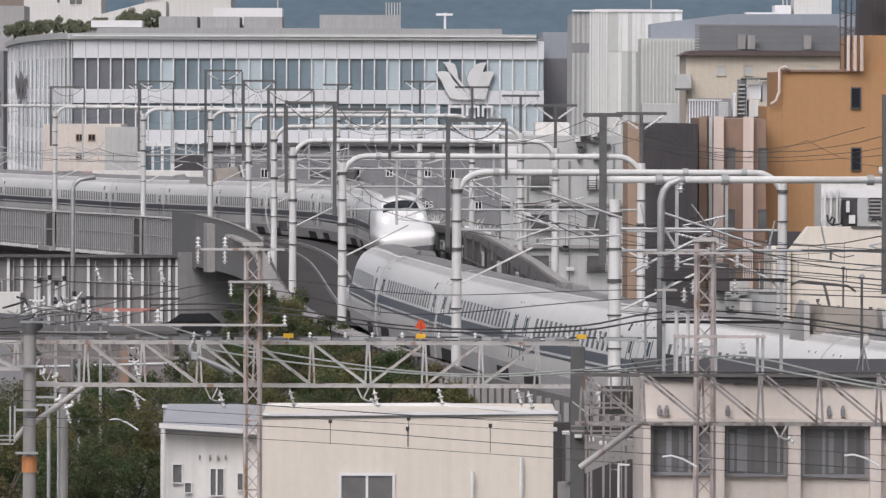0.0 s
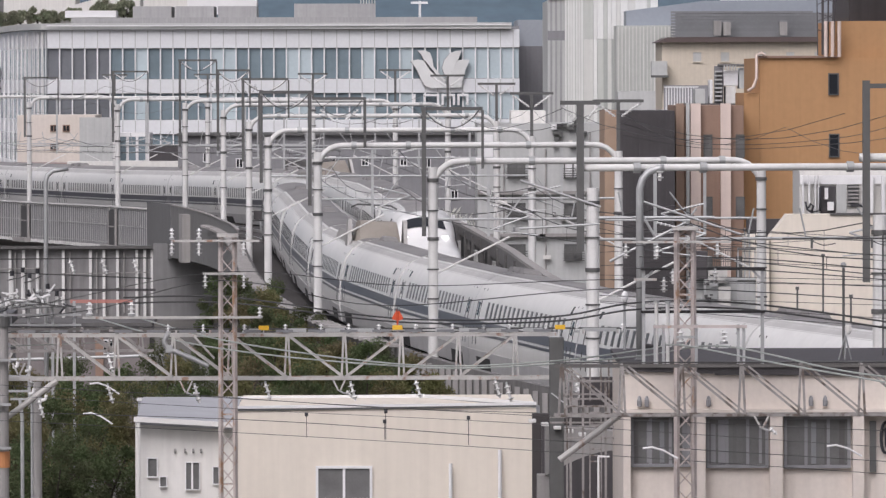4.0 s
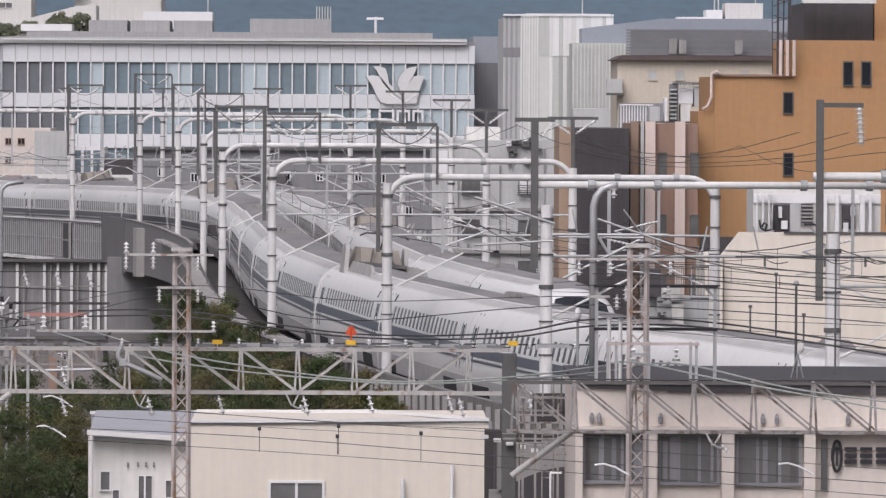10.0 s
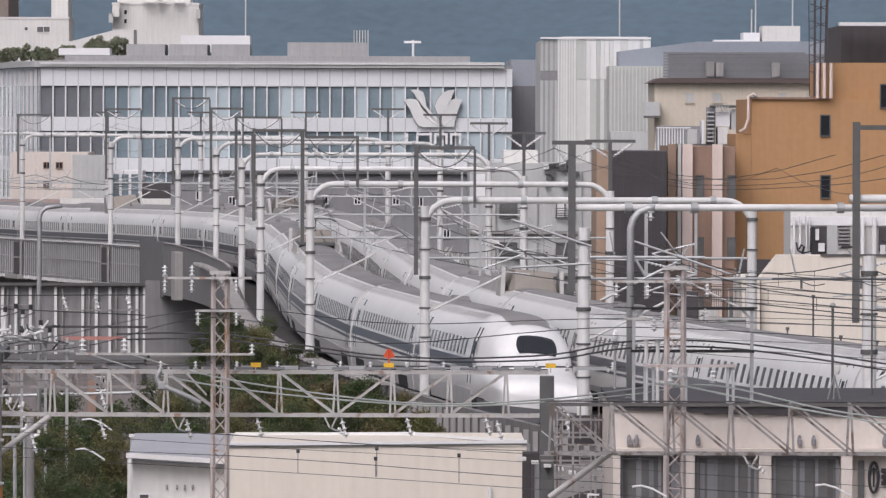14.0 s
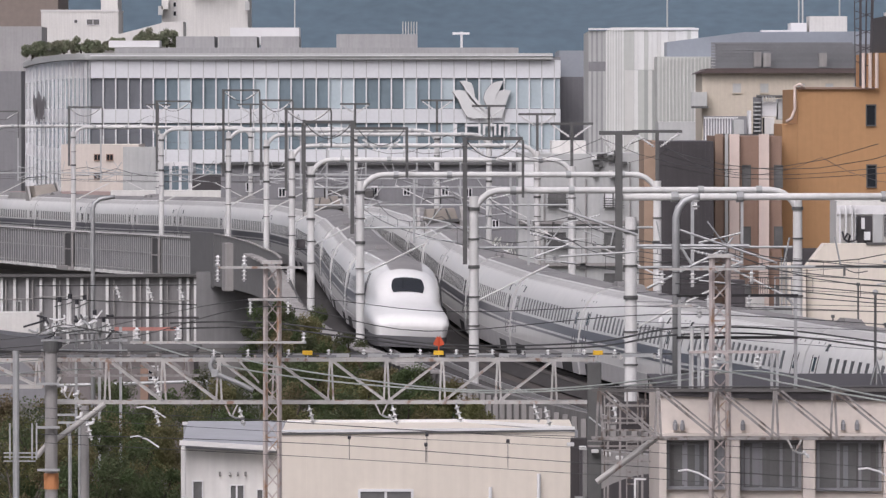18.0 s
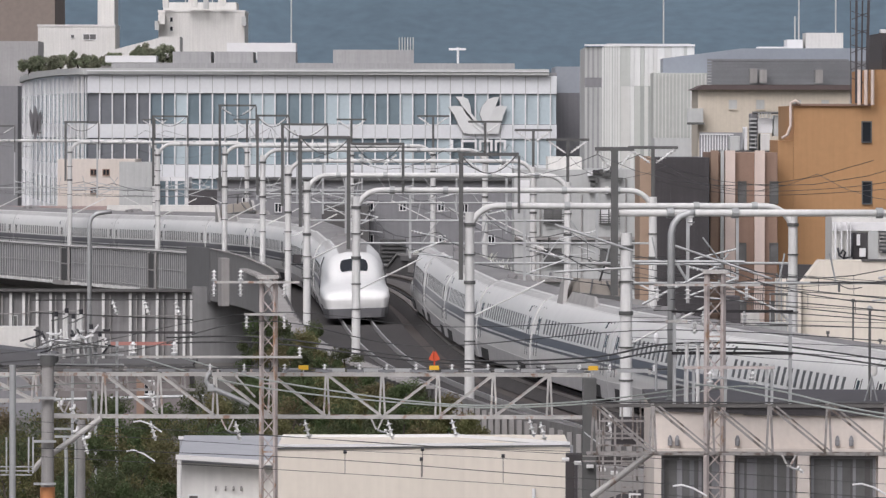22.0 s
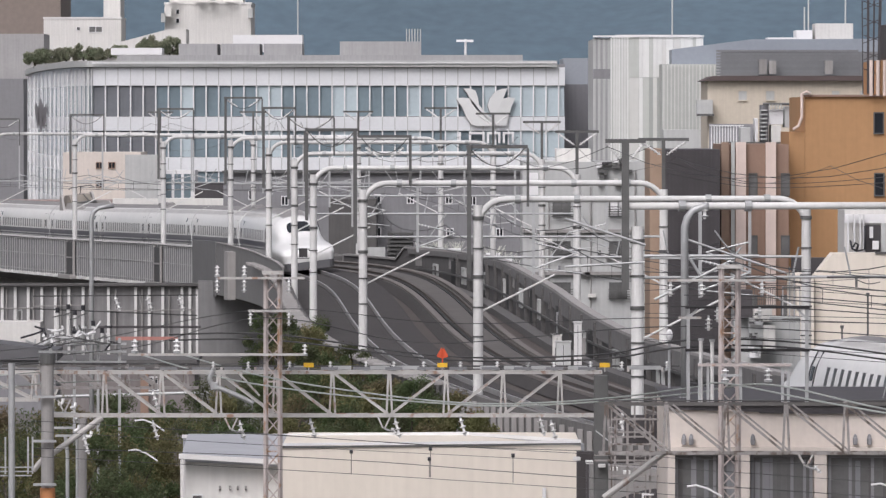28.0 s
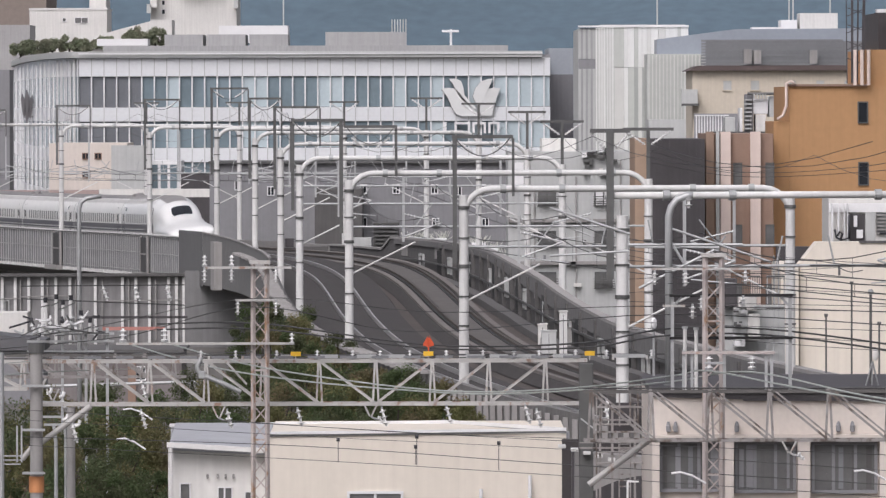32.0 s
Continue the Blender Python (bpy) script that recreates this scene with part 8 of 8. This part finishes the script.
def lorry():
    y0, y1 = ROAD_Y, ROAD_Y + 2.4
    t = thing("box_lorry", "white box lorry with a turquoise cab and coloured top stripes", "lorry", (0, ROAD_Y, 0))
    part("box_body", box(-3.9, 5.95, y0, y1, 1.05, 3.3, 0.03), OFFWHITE, t)
    for k, (m, za, zb, x0) in enumerate(((mat("yellow_stripe", (0.75, 0.55, 0.08), 0.5), 3.06, 3.2, -3.8), (RED, 3.02, 3.13, -1.5), (mat("green_stripe", (0.06, 0.33, 0.13), 0.5), 2.92, 3.14, 1.5))):
        part("stripe", box(x0, (-1.52, 1.48, 5.85)[k], y0 - 0.012, y0 - 0.004, za, zb), m, t)
    r = random.Random(8)
    x = -2.9
    while x < 5.2:
        wd = r.uniform(0.16, 0.3)
        if not -0.3 < x - 1.55 < 0.75:
            bm = bmesh.new()
            tall = r.choice((0.26, 0.3, 0.46))
            bar(bm, (x, y0 - 0.008, 2.0), (x + 0.1, y0 - 0.008, 2.0 + tall), 0.055, 0.012)
            bar(bm, (x + 0.1, y0 - 0.008, 2.0 + tall), (x + wd, y0 - 0.008, 2.03), 0.05, 0.012)
            part("dark_bar", bm, BLACK, t)
        x += wd + 0.05
    part("chassis", box(-5.6, 5.9, y0 + 0.3, y1 - 0.3, 0.6, 1.04), UNDER, t)
    part("side_guard", box(-1.6, 2.4, y0 + 0.02, y0 + 0.1, 0.5, 1.0), GALV, t)
    # cab with sloped front
    bm = bmesh.new()
    prof = [(-5.95, 0.55), (-6.0, 1.35), (-5.85, 1.65), (-5.6, 2.55), (-5.3, 2.74), (-4.3, 2.78), (-4.25, 0.55)]
    fr = [bm.verts.new((p, y0 + 0.05, q)) for p, q in prof]
    bk = [bm.verts.new((p, y1 - 0.05, q)) for p, q in prof]
    bm.faces.new(fr)
    bm.faces.new(bk[::-1])
    for j in range(len(prof)):
        bm.faces.new((fr[j], bk[j], bk[(j + 1) % len(prof)], fr[(j + 1) % len(prof)]))
    bmesh.ops.recalc_face_normals(bm, faces=bm.faces[:])
    cab = part("cab", bm, CAB_BLUE, t, "turquoise cab")
    bm = bmesh.new()
    vs = [(-5.74, 1.75), (-5.5, 2.46), (-4.85, 2.46), (-4.8, 1.75)]
    fr = [bm.verts.new((p, y0 + 0.035, q)) for p, q in vs]
    bk = [bm.verts.new((p, y0 + 0.049, q)) for p, q in vs]
    bm.faces.new(fr)
    bm.faces.new(bk[::-1])
    for j in range(4):
        bm.faces.new((fr[j], bk[j], bk[(j + 1) % 4], fr[(j + 1) % 4]))
    bmesh.ops.recalc_face_normals(bm, faces=bm.faces[:])
    part("side_window", bm, GLASS_DARK, cab)
    part("deflector", box(-5.0, -4.3, y0 + 0.5, y1 - 0.5, 2.78, 2.95, 0.04), CAB_BLUE, cab)
    part("mirror", box(-5.95, -5.85, y0 - 0.2, y0 - 0.05, 1.9, 2.4), BLACK, cab)
    part("gap_cover", box(-4.24, -3.92, y0 + 0.15, y1 - 0.15, 0.9, 2.6), BLACK, t)
    for x in (-5.0, 3.4, 4.5):
        for y in (y0 + 0.2, y1 - 0.2):
            wheel(t, x, y)
    return t


box_lorry = lorry()
LORRY = [(0, 3.0), (17.3, 3.0), (17.8, 2.2), (18.2, -0.2), (18.6, -3.4), (19.0, -8.4), (20.0, -22.3), (21.0, -36.0), (23.0, -55.0), (26.0, -62.0), (32.0, -63.0)]


def small_car(paint, label):
    """A five-door car, nose towards -x."""
    t = thing("small_car", label, "car", (0, ROAD_Y, 0), "cars on the road")
    y0, y1 = ROAD_Y + 0.1, ROAD_Y + 1.75

    def slab(name, prof, ya, yb, m, parent):
        bm = bmesh.new()
        fr = [bm.verts.new((p, ya, q)) for p, q in prof]
        bk = [bm.verts.new((p, yb, q)) for p, q in prof]
        bm.faces.new(fr)
        bm.faces.new(bk[::-1])
        for j in range(len(prof)):
            bm.faces.new((fr[j], bk[j], bk[(j + 1) % len(prof)], fr[(j + 1) % len(prof)]))
        bmesh.ops.recalc_face_normals(bm, faces=bm.faces[:])
        return part(name, bm, m, parent)

    body = slab("body", [(-2.1, 0.3), (-2.15, 0.6), (-1.95, 0.85), (-1.0, 0.98), (2.0, 1.02), (2.12, 0.7), (2.08, 0.3)], y0, y1, paint, t)
    slab("cabin", [(-1.05, 0.99), (-0.35, 1.47), (1.35, 1.5), (1.95, 1.03)], y0 + 0.12, y1 - 0.12, paint, t)
    slab("side_window", [(-0.8, 1.03), (-0.28, 1.4), (0.35, 1.42), (0.35, 1.03)], y0 + 0.10, y0 + 0.117, GLASS_DARK, body)
    slab("side_window", [(0.45, 1.03), (0.45, 1.42), (1.25, 1.42), (1.65, 1.05)], y0 + 0.10, y0 + 0.117, GLASS_DARK, body)
    for x in (-1.3, 1.35):
        for y in (y0 + 0.1, y1 - 0.1):
            wheel(t, x, y, 0.31)
    return t


dark_car = small_car(mat("black_car_paint", (0.02, 0.02, 0.022), 0.25, vary=0.1, bump=0), "small black car on the road under the viaduct")
grey_car = small_car(mat("dark_grey_car_paint", (0.035, 0.036, 0.04), 0.25, vary=0.1, bump=0), "small dark grey car on the road under the viaduct")
DARK_CAR = [(0, -14.1), (1.0, -28.0), (3.0, -55.0), (6.0, -79.0), (8.0, -80.0), (32.0, -80.0)]
GREY_CAR = [(0, 14.0), (20.6, 14.0), (21.2, 9.0), (22.0, 0.0), (23.0, -14.1), (24.0, -28.0), (26.0, -46.0), (28.0, -49.0), (32.0, -49.0)]


def motions():
    """Keys the cars of both trains along their tracks, and the road traffic."""
    for car, rows in going + leaving:
        walk(car, rows)
    walk(box_lorry, [(t, pose(x, ROAD_Y, 0)) for t, x in LORRY])
    walk(dark_car, [(t, pose(x, ROAD_Y, 0)) for t, x in DARK_CAR])
    walk(grey_car, [(t, pose(x, ROAD_Y, 0)) for t, x in GREY_CAR])


motions()
